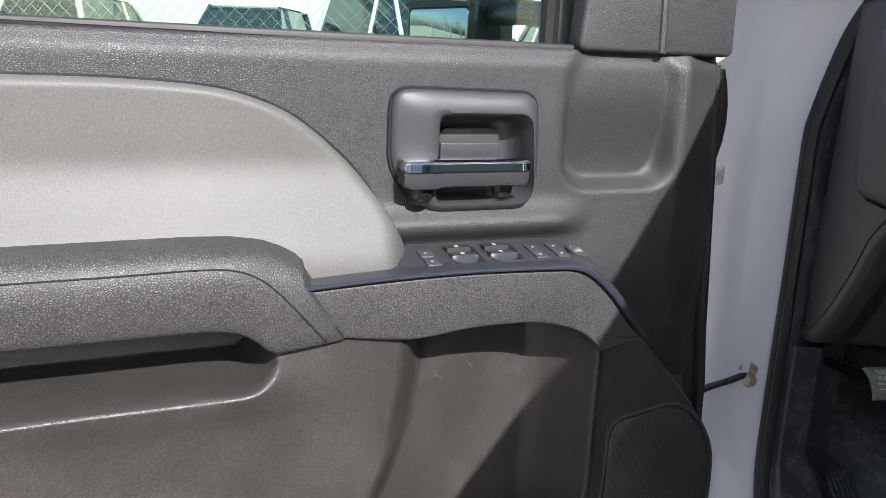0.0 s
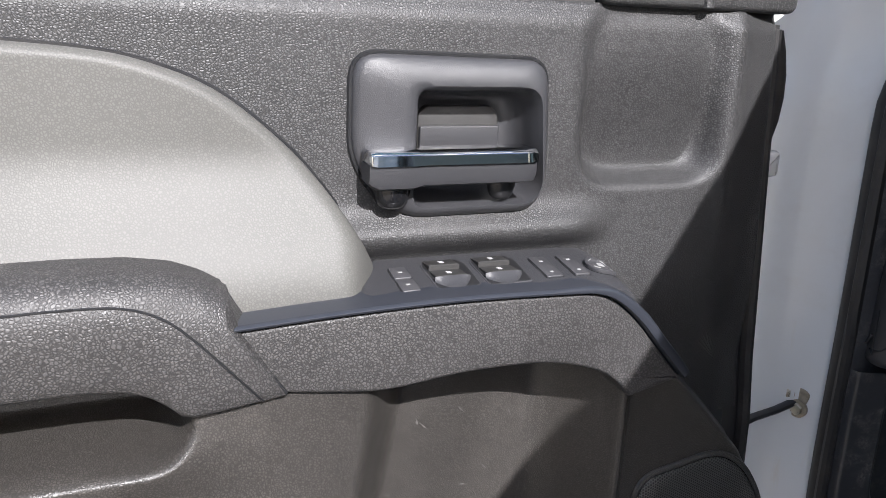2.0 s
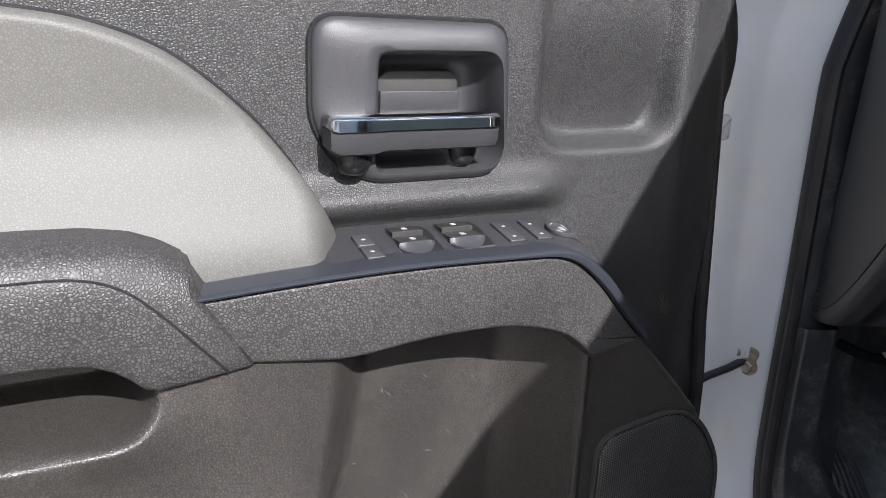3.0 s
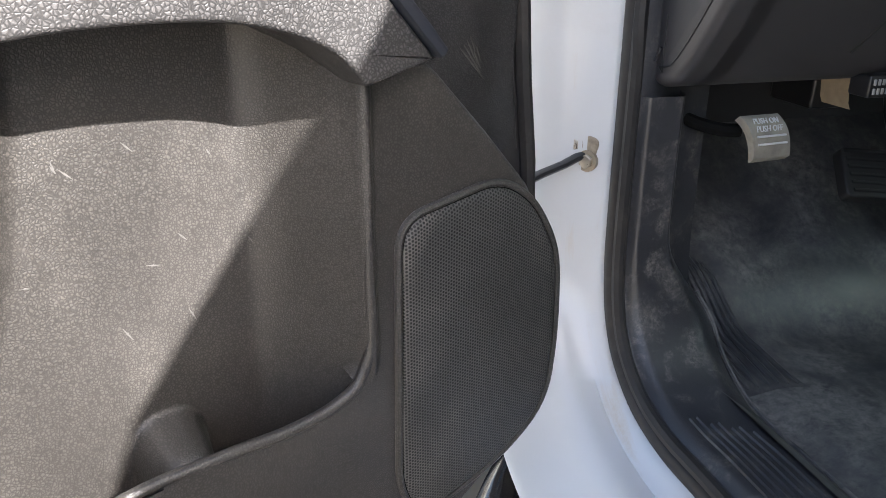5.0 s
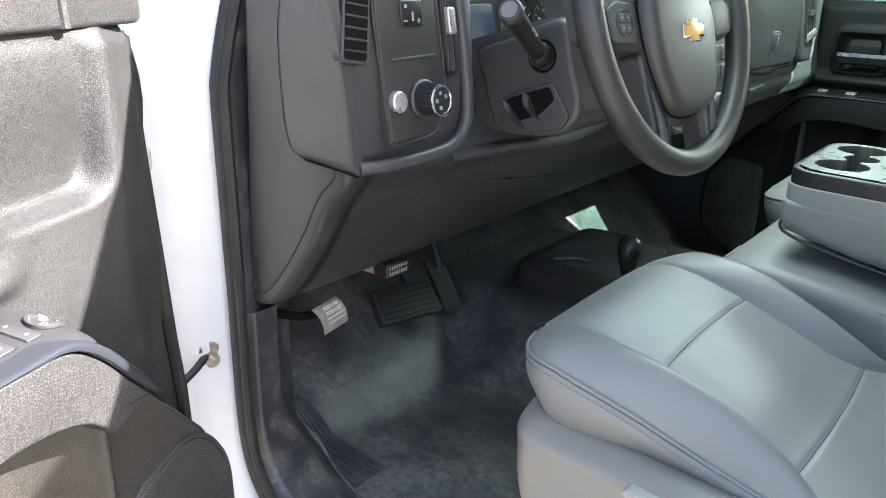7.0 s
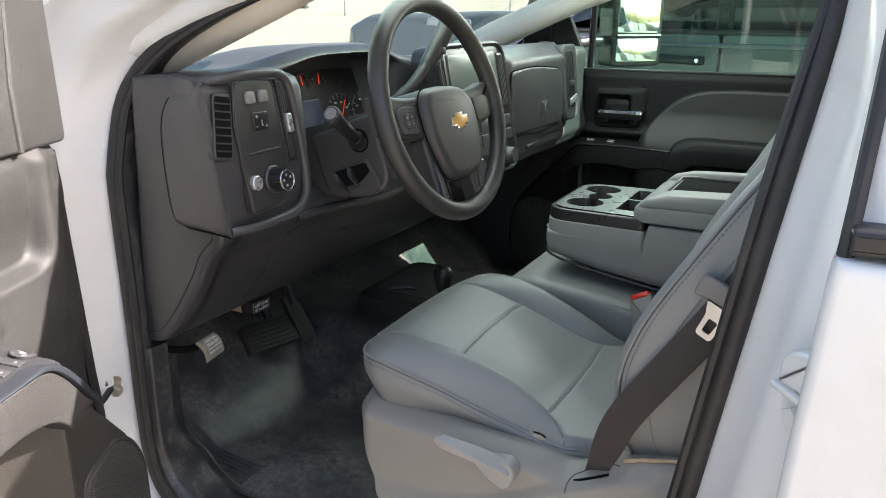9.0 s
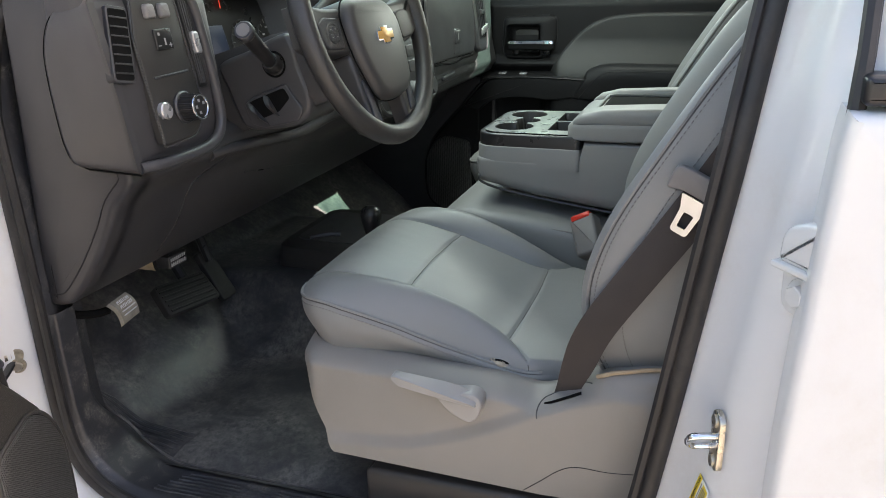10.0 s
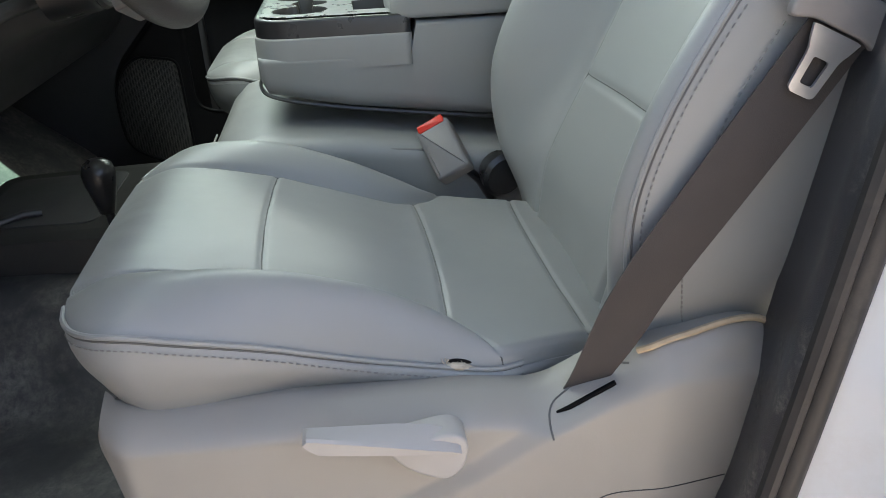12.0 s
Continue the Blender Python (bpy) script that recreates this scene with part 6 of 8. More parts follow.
bez = B("bezel", slab(rounded([(1.115, -0.155), (1.485, -0.155), (1.47, 0.165), (1.115, 0.165)], 0.05, 6), -0.06, 0.006, 0.010, 4), BLACK, "rounded dark bezel")
B("bezel_ring", tube([(p.x, p.y, 0.006) for p in rounded([(1.122, -0.148), (1.478, -0.148), (1.463, 0.158), (1.122, 0.158)], 0.05, 6)], 0.007, 8, True), BLACK, "", bez)
B("screen", slab(rounded([(1.160, 0.046), (1.415, 0.046), (1.408, 0.140), (1.155, 0.140)], 0.008), 0.0, 0.010, 0.002), RADIO, "grey radio screen", bez)
for k in (0, 1):
    B("vent", slab(rounded([(1.112 + 0.008 * (1 - k) + 0.316 * k, 0.0), (1.142 + 0.316 * k, 0.0), (1.138 + 0.314 * k, 0.135), (1.108 + 0.314 * k, 0.135)], 0.008), 0.0, 0.009, 0.002), BLACK, "", bez)
    for j in range(3):
        B("vent_blade", slab([(1.116 + 0.316 * k + 0.009 * j, 0.006), (1.118 + 0.316 * k + 0.009 * j, 0.006), (1.115 + 0.314 * k + 0.009 * j, 0.128), (1.113 + 0.314 * k + 0.009 * j, 0.128)], 0.008, 0.012, 0.0003, 1), DASH_GREY, "", bez)
B("control_strip", slab(rounded([(1.165, -0.102), (1.425, -0.102), (1.425, 0.012), (1.165, 0.012)], 0.008), 0.0, 0.0085, 0.002), SATIN, "satin surround of the buttons", bez)
for r in range(2):
    for k in range(6):
        B("button", slab(rounded([(1.180 + 0.048 * k, -0.045 - 0.034 * r), (1.220 + 0.048 * k, -0.045 - 0.034 * r), (1.220 + 0.048 * k, -0.018 - 0.034 * r), (1.180 + 0.048 * k, -0.018 - 0.034 * r)], 0.004), 0.0, 0.011, 0.002), SATIN, "", bez)
for cx in (1.22, 1.315, 1.41):
    B("climate_knob", cyl((cx, -0.120, 0.004), (cx, -0.120, 0.030), 0.024, 24, 0.021, 0.003), SATIN, "round climate knob", bez)

# glove box and far vent
glove = thing("glove_box", (1.72, 0.82, 1.40), "dark grey glove box lid with a latch", "glove box", kind="structure")
gl_m = Matrix.Translation((0, 0.790, 0)) @ Matrix(((1, 0, 0, 0), (0, 0, -1, 0), (0, 1, 0, 0), (0, 0, 0, 1)))     # (x, z, out)
G = lambda name, data, mat, lab="", parent=glove, angle=40: part(name, moved(data, gl_m), mat, parent, lab, angle)


def fascia(s, t, back=0.0):
    x, z = 1.478 + 0.562 * s, 1.332 + 0.312 * t
    roll = 0.055 * step(1.595, 1.65, z) ** 1.4 + 0.050 * step(1.400, 1.332, z) + 0.040 * step(1.510, 1.478, x) + 0.045 * step(1.955, 2.04, x) ** 1.5
    return x, z, -roll - back + 0.006 * math.sin(math.pi * s)


G("fascia", thick_sheet(fascia, lambda s, t: fascia(s, t, 0.03), 44, 30), DASH_GREY, "dark grey curved dash fascia", angle=60)
lid_o = rounded([(1.500, 1.418, 0.012), (1.890, 1.414, 0.02), (1.912, 1.430, 0.02), (1.902, 1.530, 0.06), (1.868, 1.574, 0.04), (1.640, 1.590, 0.20), (1.505, 1.582, 0.015)], 0.02, 7)
G("lid_gap", tube([(p.x, p.y, 0.006 * math.sin(math.pi * (p.x - 1.478) / 0.562) + 0.0006) for p in inset(lid_o, -0.001)], 0.0022, 6, True), INKBLACK)
lid = G("lid", slab(lid_o, -0.01, 0.0105, 0.005, 4), DASH_GREY, "dark grey upper glove box lid")
G("latch_recess", slab(rounded([(1.705, 1.425), (1.762, 1.425), (1.765, 1.492), (1.708, 1.492)], 0.010), 0.009, 0.0114, 0.001, 1), DASH, "", lid)
G("latch", slab(rounded([(1.711, 1.452), (1.757, 1.452), (1.760, 1.488), (1.714, 1.488)], 0.006), 0.010, 0.0155, 0.003), SATIN, "", lid)
G("latch_mark", slab([(1.733, 1.462), (1.738, 1.462), (1.738, 1.482), (1.733, 1.482)], 0.0155, 0.0160, 0.0001, 1), MARK, "", lid)
G("lower_gap", tube([(1.500, 1.411, 0.002), (1.62, 1.410, 0.006), (1.68, 1.404, 0.007), (1.74, 1.403, 0.007), (1.80, 1.408, 0.006), (1.90, 1.406, 0.004)], 0.003, 6), INKBLACK)
low = G("lower_lid", slab(rounded([(1.500, 1.345), (1.88, 1.352), (1.90, 1.398), (1.70, 1.396), (1.500, 1.404)], 0.014, 6), -0.05, -0.004, 0.014, 5), DASH_GREY, "dark grey lower glove box lid")
G("lower_latch", slab(rounded([(1.64, 1.362), (1.74, 1.366), (1.74, 1.378), (1.64, 1.374)], 0.005), -0.006, 0.004, 0.003), SATIN, "", low)
fv = thing("far_vent", (2.08, 0.80, 1.42), "tall air vent at the far end of the dash", "air vent", kind="structure")
fm = Matrix.Translation((-0.095, 0.790, 1.52)) @ Matrix.Rotation(radians(-6), 4, "X") @ Matrix(((1, 0, 0, 0), (0, 0, -1, 0), (0, 1, 0, 0), (0, 0, 0, 1)))
H = lambda name, data, mat, lab="", parent=fv, angle=40: part(name, moved(data, fm), mat, parent, lab, angle)
H("frame", slab(rounded([(2.01, -0.11), (2.13, -0.11), (2.14, 0.12), (2.00, 0.12)], 0.03, 6), -0.08, 0.010, 0.008, 4), DASH_GREY)
H("hollow", slab(rounded([(2.03, -0.075), (2.10, -0.075), (2.105, 0.10), (2.02, 0.10)], 0.015), 0.0, 0.0108, 0.001, 1), BLACK)
for k in range(4):
    H("vent_blade", slab([(2.037 + 0.017 * k, -0.07), (2.040 + 0.017 * k, -0.07), (2.040 + 0.017 * k, 0.095), (2.037 + 0.017 * k, 0.095)], 0.008, 0.014, 0.0004, 1), SATIN)
H("vent_tab", slab(rounded([(2.045, -0.005), (2.090, -0.005), (2.090, 0.010), (2.045, 0.010)], 0.003), 0.01, 0.02, 0.003), SATIN)
H("vent_wheel", slab(rounded([(2.050, -0.066), (2.120, -0.052), (2.118, -0.032), (2.050, -0.044)], 0.006), 0.0, 0.016, 0.004), SILVER)

# ---- pedals ----
brake = thing("parking_brake_pedal", (0.66, 1.10, 1.0), "worn metal parking brake pedal with printed words", "pedal")
def pb_fn(s, t):
    out = 0.011 * math.sin(math.pi * min(1.0, 0.08 + t * 0.92)) ** 0.8
    return (0.623 + 0.058 * s + 0.020 * t, 1.064 + 0.015 * s - 0.009 * t - 0.72 * out, 1.110 - 0.003 * s - 0.045 * t + 0.69 * out)


pb_pad = part("pad", thick_sheet(pb_fn, lambda s, t: (lambda p: (p[0], p[1] + 0.008, p[2] - 0.006))(pb_fn(s, t)), 6, 14), WORN, brake, "worn bare metal pad")
for k, word in enumerate(("PUSH ON", "PUSH OFF")):
    o = Vector(pb_fn(0.5, 0.22 + 0.20 * k))
    nrm = (Vector(pb_fn(1, 0.22 + 0.2 * k)) - Vector(pb_fn(0, 0.22 + 0.2 * k))).cross(Vector(pb_fn(0.5, 0.17 + 0.2 * k)) - Vector(pb_fn(0.5, 0.27 + 0.2 * k))).normalized()
    nrm = nrm if nrm.z > 0 else -nrm
    along_pad = (Vector(pb_fn(1, 0.22 + 0.2 * k)) - Vector(pb_fn(0, 0.22 + 0.2 * k))).normalized()
    upw = nrm.cross(along_pad).normalized()
    o += nrm * 0.0014
    lettering(word, 0.0094, 0.0004, Matrix(((along_pad.x, upw.x, nrm.x, o.x), (along_pad.y, upw.y, nrm.y, o.y), (along_pad.z, upw.z, nrm.z, o.z), (0, 0, 0, 1))), PAPER, pb_pad)
for k in range(2):
    part("tread", tube([Vector(pb_fn(0.12 + 0.76 * q / 4, 0.60 + 0.16 * k)) + Vector((0, -0.0012, 0.0012)) for q in range(5)], 0.0012, 6), PAPER, pb_pad)
part("arm", tube(catmull([(0.640, 1.080, 1.092), (0.615, 1.092, 1.093), (0.585, 1.120, 1.105), (0.575, 1.17, 1.135), (0.572, 1.22, 1.18)], 4), 0.0075, 8), INKBLACK, brake)
pedal = thing("brake_pedal", (0.94, 1.18, 0.95), "wide ribbed black rubber brake pedal", "pedal")
bp = Matrix.Translation((0.930, 1.146, 1.000)) @ Matrix.Rotation(radians(-3), 4, "Z") @ Matrix.Rotation(radians(7), 4, "Y") @ Matrix.Rotation(radians(48), 4, "X")
part("pad", moved(slab(rounded([(-0.085, -0.038), (0.080, -0.038), (0.078, 0.034), (-0.078, 0.034)], 0.010), -0.010, 0.006, 0.003), bp), RUBBER, pedal, "black ribbed pad")
for k in range(6):
    part("rib", moved(tube([(-0.074, -0.028 + 0.0112 * k, 0.0062), (0.070, -0.028 + 0.0112 * k, 0.0062)], 0.0026, 6), bp), RUBBER, pedal)
part("arm", tube([(0.98, 1.175, 0.985), (1.0, 1.24, 1.06), (1.0, 1.27, 1.2)], 0.012, 8), BLACK, pedal)
gas = thing("accelerator_pedal", (1.11, 1.21, 0.93), "narrow black accelerator pedal", "pedal")
gp = Matrix.Translation((1.068, 1.168, 0.985)) @ Matrix.Rotation(radians(60), 4, "X")
part("pad", moved(slab(rounded([(-0.026, -0.060), (0.028, -0.060), (0.024, 0.066), (-0.022, 0.066)], 0.010), -0.008, 0.006, 0.003), gp), RUBBER, gas)
part("arm", tube([(1.068, 1.18, 1.02), (1.075, 1.22, 1.12), (1.08, 1.26, 1.2)], 0.011, 8), BLACK, gas)
port = thing("diagnostic_port", (0.776, 1.032, 1.143), "black connector socket under the knee panel", "connector")
part("socket", box(0.748, 0.800, 1.026, 1.056, 1.132, 1.156, 0.003), BLACK, port)
for k in range(8):
    for j in (0, 1):
        part("pin", box(0.7525 + 0.0055 * k, 0.7553 + 0.0055 * k, 1.0245, 1.027, 1.136 + 0.0095 * j, 1.1425 + 0.0095 * j, 0.0005, 1), MARK, port)
# foam pad and linkage behind the knee panel
foam = thing("foam_pad", (0.80, 1.13, 1.10), "tan foam pad behind the pedals", "foam pad")
part("pad", loft([[(0.815 + dx * w, 1.13 + 0.02 * dx, z) for dx in (-1, -0.4, 0.4, 1)] + [(0.815 + dx * w, 1.16, z) for dx in (1, 0.4, -0.4, -1)] for z, w in ((1.100, 0.008), (1.108, 0.012), (1.13, 0.015), (1.17, 0.018))]), FLEECE_TAN, foam)
part("hanger", box(0.792, 0.84, 1.158, 1.24, 1.09, 1.20, 0.006), BLACK, foam)

# ---- seats ----
# along the cushion, from its rear to its front
PIPE_HALF = [(0.10, 0.180), (0.25, 0.190), (0.30, 0.200), (0.34, 0.212), (0.40, 0.213), (0.46, 0.218), (0.50, 0.226), (0.54, 0.236), (0.58, 0.245), (0.62, 0.251), (0.66, 0.253), (0.74, 0.253)]
PIPE_Z = [(0.10, 1.050), (0.30, 1.060), (0.34, 1.062), (0.38, 1.069), (0.42, 1.079), (0.46, 1.091), (0.50, 1.107), (0.54, 1.125), (0.58, 1.140), (0.62, 1.152), (0.66, 1.161), (0.69, 1.160), (0.735, 1.150)]
FOOT_Z = [(0.10, 1.00), (0.33, 1.020), (0.38, 1.034), (0.42, 1.042), (0.46, 1.048), (0.50, 1.058), (0.54, 1.066), (0.60, 1.069), (0.67, 1.074), (0.735, 1.084)]
MID_Z = [(0.10, 1.058), (0.245, 1.074), (0.38, 1.088), (0.46, 1.116), (0.55, 1.147), (0.62, 1.166), (0.67, 1.173), (0.70, 1.170), (0.735, 1.156)]
SEAM_HALF = [(0.10, 0.20), (0.330, 0.214), (0.338, 0.206), (0.35, 0.190), (0.365, 0.174), (0.385, 0.162), (0.41, 0.155), (0.45, 0.152), (0.72, 0.150)]
BULGE = [(0.335, 0.0), (0.36, 0.014), (0.40, 0.031), (0.47, 0.041), (0.555, 0.036), (0.615, 0.024), (0.65, 0.015), (0.69, 0.006), (0.735, 0.0)]
CROSS_SEAMS = (0.553, 0.379, 0.245)


def groove(d, w=0.006):
    return math.exp(-(d / w) ** 2)


def corner(y):
    """How far the plan has turned in at the rounded front, 0 to 1."""
    t = min(max((y - 0.655) / 0.081, 0.0), 1.0)
    return 1 - math.sqrt(1 - t * t)


def cushion_half(y):
    return spline(PIPE_HALF, y) - 0.105 * corner(y)


def seam_y(line, x):
    return line + (0.005 if line > 0.5 else -0.005 if line > 0.3 else 0.004) * (1 - (x / 0.15) ** 2)


def top_z(x, y, cx):
    half, a = cushion_half(y), abs(x)
    seam = min(spline(SEAM_HALF, y), half - 0.004)
    mid, edge = spline(MID_Z, y), spline(PIPE_Z, y)
    z_seam = mid - 0.003
    if a <= seam:
        z = mid - 0.003 * (a / seam) ** 2
        line = sum(groove(y - seam_y(s, x), 0.0030) for s in CROSS_SEAMS) * step(seam + 0.004, seam - 0.006, a)
        z += -0.0028 * min(line, 1.0) + 0.0012 * sum(groove(y - seam_y(s, x), 0.022) for s in CROSS_SEAMS)
    else:
        q = (a - seam) / max(half - seam, 1e-4)
        z = z_seam + (edge - z_seam) * q ** 1.6 + spline(BULGE, y) * math.sin(math.pi * min(q, 1.0)) ** 0.85
    z -= 0.0040 * groove(a - seam, 0.0038) * step(0.10, 0.2, y)
    z -= 0.0035 * groove(a - half, 0.006)
    wr = 0.0012 * noise.noise((x * 11, y * 11, cx)) + 0.0005 * noise.noise((x * 38, y * 30, cx + 4))
    return z + wr


def tucked(x, y, z, top):
    """The front leans back towards the floor."""
    return x, y - 0.010 * step(0.60, 0.735, y) - 0.020 * (max(0.0, top - z) / 0.09) ** 2.0 * step(0.58, 0.735, y), z


def seat_rings(cx):
    rings = []
    ys = [0.10 + 0.56 * k / 200 for k in range(201)] + [0.66 + 0.0755 * math.sin(math.pi / 2 * k / 16) for k in range(1, 17)]
    for y in ys:
        half, edge = cushion_half(y), spline(PIPE_Z, y)
        foot = spline(FOOT_Z, y) + 0.012 * corner(y)
        n = 260 if cx < 1 else 90
        ring = [(cx + half * (-1 + 2 * k / n), y, top_z(half * (-1 + 2 * k / n), y, cx)) for k in range(n + 1)]

        def down(sx, t):
            return tucked(cx + sx * (half + 0.007 * math.sin(math.pi * min(1, t * 1.25)) * (1 - t) ** 0.4 - 0.015 * t ** 2), y, edge + (foot - edge) * t, edge)
        ring += [down(1, k / 12) for k in range(1, 13)]
        ring += [tucked(cx + half - 0.05, y, foot - 0.004, edge), tucked(cx - half + 0.05, y, foot - 0.004, edge)]
        ring += [down(-1, k / 12) for k in range(12, 0, -1)]
        rings.append([(p[0], p[1] - (0.010 * step(0.60, 0.735, y) if k <= n else 0.0), p[2]) for k, p in enumerate(ring)])
    return rings


def side_line(cx, sx, lower, out):
    """A line along the cushion's outer edge, a little below its turn."""
    pts = []
    for k in range(71):
        y = 0.315 + 0.4195 * k / 70
        e = spline(PIPE_Z, y)
        pts.append(tucked(cx + sx * (cushion_half(y) + out), y, e - lower, e))
    return pts


# the backrest, read at its height
BACK_MID = [(1.03, 0.224), (1.064, 0.214), (1.137, 0.198), (1.175, 0.180), (1.243, 0.141), (1.335, 0.094), (1.45, 0.036), (1.58, -0.028), (1.68, -0.080)]
BACK_RIM = [(1.03, 0.212), (1.07, 0.220), (1.135, 0.243), (1.20, 0.252), (1.26, 0.246), (1.333, 0.218), (1.45, 0.150), (1.56, 0.076), (1.64, 0.0), (1.68, -0.070)]
BACK_HALF = [(1.03, 0.225), (1.10, 0.240), (1.15, 0.260), (1.20, 0.268), (1.40, 0.272), (1.50, 0.262), (1.60, 0.235), (1.66, 0.19), (1.68, 0.15)]
BACK_SEAM = [(1.03, 0.120), (1.10, 0.135), (1.20, 0.156), (1.30, 0.168), (1.45, 0.172), (1.68, 0.12)]


def build_seat(cx, full):
    seat = thing("driver_seat" if full else "passenger_seat", (cx, 0.40, FLOOR), "grey vinyl bucket seat with a torn bolster seam" if full else "grey vinyl bucket seat", "seat", "front seats")
    cush = part("cushion", loft(seat_rings(cx), True, True, True), VINYL, seat, "grey vinyl seat cushion with stitched panels", 80)
    for sx in (-1, 1):
        part("piping", tube(side_line(cx, sx, 0.0005, 0.0008), 0.0026, 8), VINYL, cush)
        part("piping_groove", tube(side_line(cx, sx, 0.0042, 0.0012), 0.0011, 6), SEAM, cush)
        st = side_line(cx, sx, 0.0105, 0.0046)
        bits = [tube([Vector(a) + (Vector(b) - Vector(a)) * t0, Vector(a) + (Vector(b) - Vector(a)) * t1], 0.0008, 4) for a, b in zip(st, st[1:]) for t0, t1 in ((0.08, 0.60),)]
        tagged(part("stitching", joined(*bits), THREAD, cush), kind="stuff")
    for line in CROSS_SEAMS:
        w = spline(SEAM_HALF, line) - 0.003
        part("seam", tube([(cx + x, seam_y(line, x), top_z(x, seam_y(line, x), cx) + 0.0001) for x in [w * (-1 + k / 16) for k in range(33)]], 0.0009, 5), SEAM, cush)
    for sx in (-1, 1):
        yy = [0.331 + 0.25 * k / 50 for k in range(51)]
        part("seam", tube([(cx + sx * spline(SEAM_HALF, y), y, top_z(sx * spline(SEAM_HALF, y), y, cx) + 0.0001) for y in yy], 0.0009, 5), SEAM, cush)

    # backrest
    def back_face(u, z):
        """u from -1 to 1 across; the front of the backrest at height z."""
        half, mid, rim, seam = spline(BACK_HALF, z), spline(BACK_MID, z), spline(BACK_RIM, z), spline(BACK_SEAM, z)
        x = half * u
        a = abs(x)
        if a <= seam:
            y = mid + 0.006 * (a / seam) ** 2
        else:
            q = (a - seam) / (half - seam)
            rise = step(0, 1, min(1.0, q / 0.86)) * 0.75 + 0.25 * math.sin(math.pi / 2 * min(1.0, q / 0.86))
            y = mid + 0.006 + (rim - mid - 0.006) * rise - 0.010 * max(0.0, (q - 0.86) / 0.14) ** 2
        y -= 0.006 * groove(a - seam, 0.006)
        y -= 0.0032 * groove(z - 1.246, 0.0034) * step(seam + 0.004, seam - 0.01, a)
        y += 0.0018 * groove(z - 1.246, 0.03) * step(seam, seam - 0.03, a)
        return Vector((cx + x, y + 0.0012 * noise.noise((x * 11, z * 11, 7)), z))
    rings = []
    for k in range(131):
        z = 1.03 + 0.65 * k / 130
        half = spline(BACK_HALF, z)
        ring = [tuple(back_face(-1 + j / 90, z)) for j in range(181)]
        y0 = ring[180][1]
        yb = spline(BACK_MID, z) - 0.135
        for q in (0.06, 0.15, 0.3, 0.5, 0.7, 0.85):
            ring.append((cx + half + 0.005 * math.sin(math.pi * q) ** 0.7, y0 + (yb - y0) * q, z))
        ring += [(cx + half - 0.03, yb, z), (cx - half + 0.03, yb, z)]
        for q in (0.85, 0.7, 0.5, 0.3, 0.15, 0.06):
            ring.append((cx - half - 0.005 * math.sin(math.pi * q) ** 0.7, y0 + (yb - y0) * q, z))
        rings.append(ring)
    back = part("backrest", loft(rings), VINYL, seat, "grey vinyl backrest with deep stitched bolsters", 80)
    proud = Vector((0, 0.0002, 0))
    w = spline(BACK_SEAM, 1.246) / spline(BACK_HALF, 1.246)
    part("seam", tube([back_face(w * (-1 + k / 20), 1.246) + proud for k in range(41)], 0.0009, 5), SEAM, back)
    for sx in (-1, 1):
        part("seam", tube([back_face(sx * spline(BACK_SEAM, z) / spline(BACK_HALF, z), z) + proud for z in [1.06 + 0.55 * k / 50 for k in range(51)]], 0.0009, 5), SEAM, back)
        line = [back_face(sx * 0.998, 1.05 + 0.57 * k / 90) + Vector((sx * 0.0004, 0, 0)) for k in range(91)]
        part("piping", tube(line, 0.0026, 6), VINYL, back)
        part("piping_groove", tube([p + Vector((sx * 0.0012, -0.0034, 0)) for p in line], 0.0010, 5), SEAM, back)
        for shift, reach in ((-0.010, 0.0024), (-0.047, 0.0050)):
            row = [p + Vector((sx * reach, shift, 0)) for p in line]
            bits = [tube([a.lerp(b, 0.1), a.lerp(b, 0.62)], 0.0008, 4) for a, b in zip(row, row[1:])]
            tagged(part("stitching", joined(*bits), THREAD, back), kind="stuff")
    part("headrest", loft([[(cx + w * math.cos(2 * math.pi * k / 28), -0.085 + h * math.sin(2 * math.pi * k / 28), z) for k in range(28)] for z, w, h in ((1.70, 0.10, 0.04), (1.72, 0.13, 0.055), (1.80, 0.135, 0.06), (1.87, 0.12, 0.05), (1.885, 0.09, 0.03))]), VINYL, back)
    for sx in (-1, 1):
        part("headrest_post", cyl((cx + sx * 0.06, -0.095, 1.62), (cx + sx * 0.06, -0.088, 1.72), 0.007, 12), CHROME, back)
    base = part("seat_frame", box(cx - 0.195, cx + 0.195, 0.13, 0.60, 0.87, 1.03, 0.02), BLACK2, seat)
    return seat, cush, back, base


seat, cush, back, frame_box = build_seat(0.885, True)
SHIELD_TOP = [(0.075, 1.060), (0.090, 1.092), (0.105, 1.110), (0.125, 1.120), (0.150, 1.121), (0.18, 1.114), (0.209, 1.106), (0.24, 1.086), (0.29, 1.060), (0.315, 1.055), (0.335, 1.058), (0.36, 1.063), (0.38, 1.065), (0.42, 1.067), (0.46, 1.069), (0.50, 1.072), (0.54, 1.076), (0.60, 1.078), (0.67, 1.081), (0.695, 1.082)]
SHIELD_LOW = [(0.075, 1.055), (0.10, 1.03), (0.12, 0.99), (0.150, 0.945), (0.19, 0.905), (0.30, 0.902), (0.639, 0.912), (0.652, 0.945), (0.678, 1.005), (0.695, 1.05)]


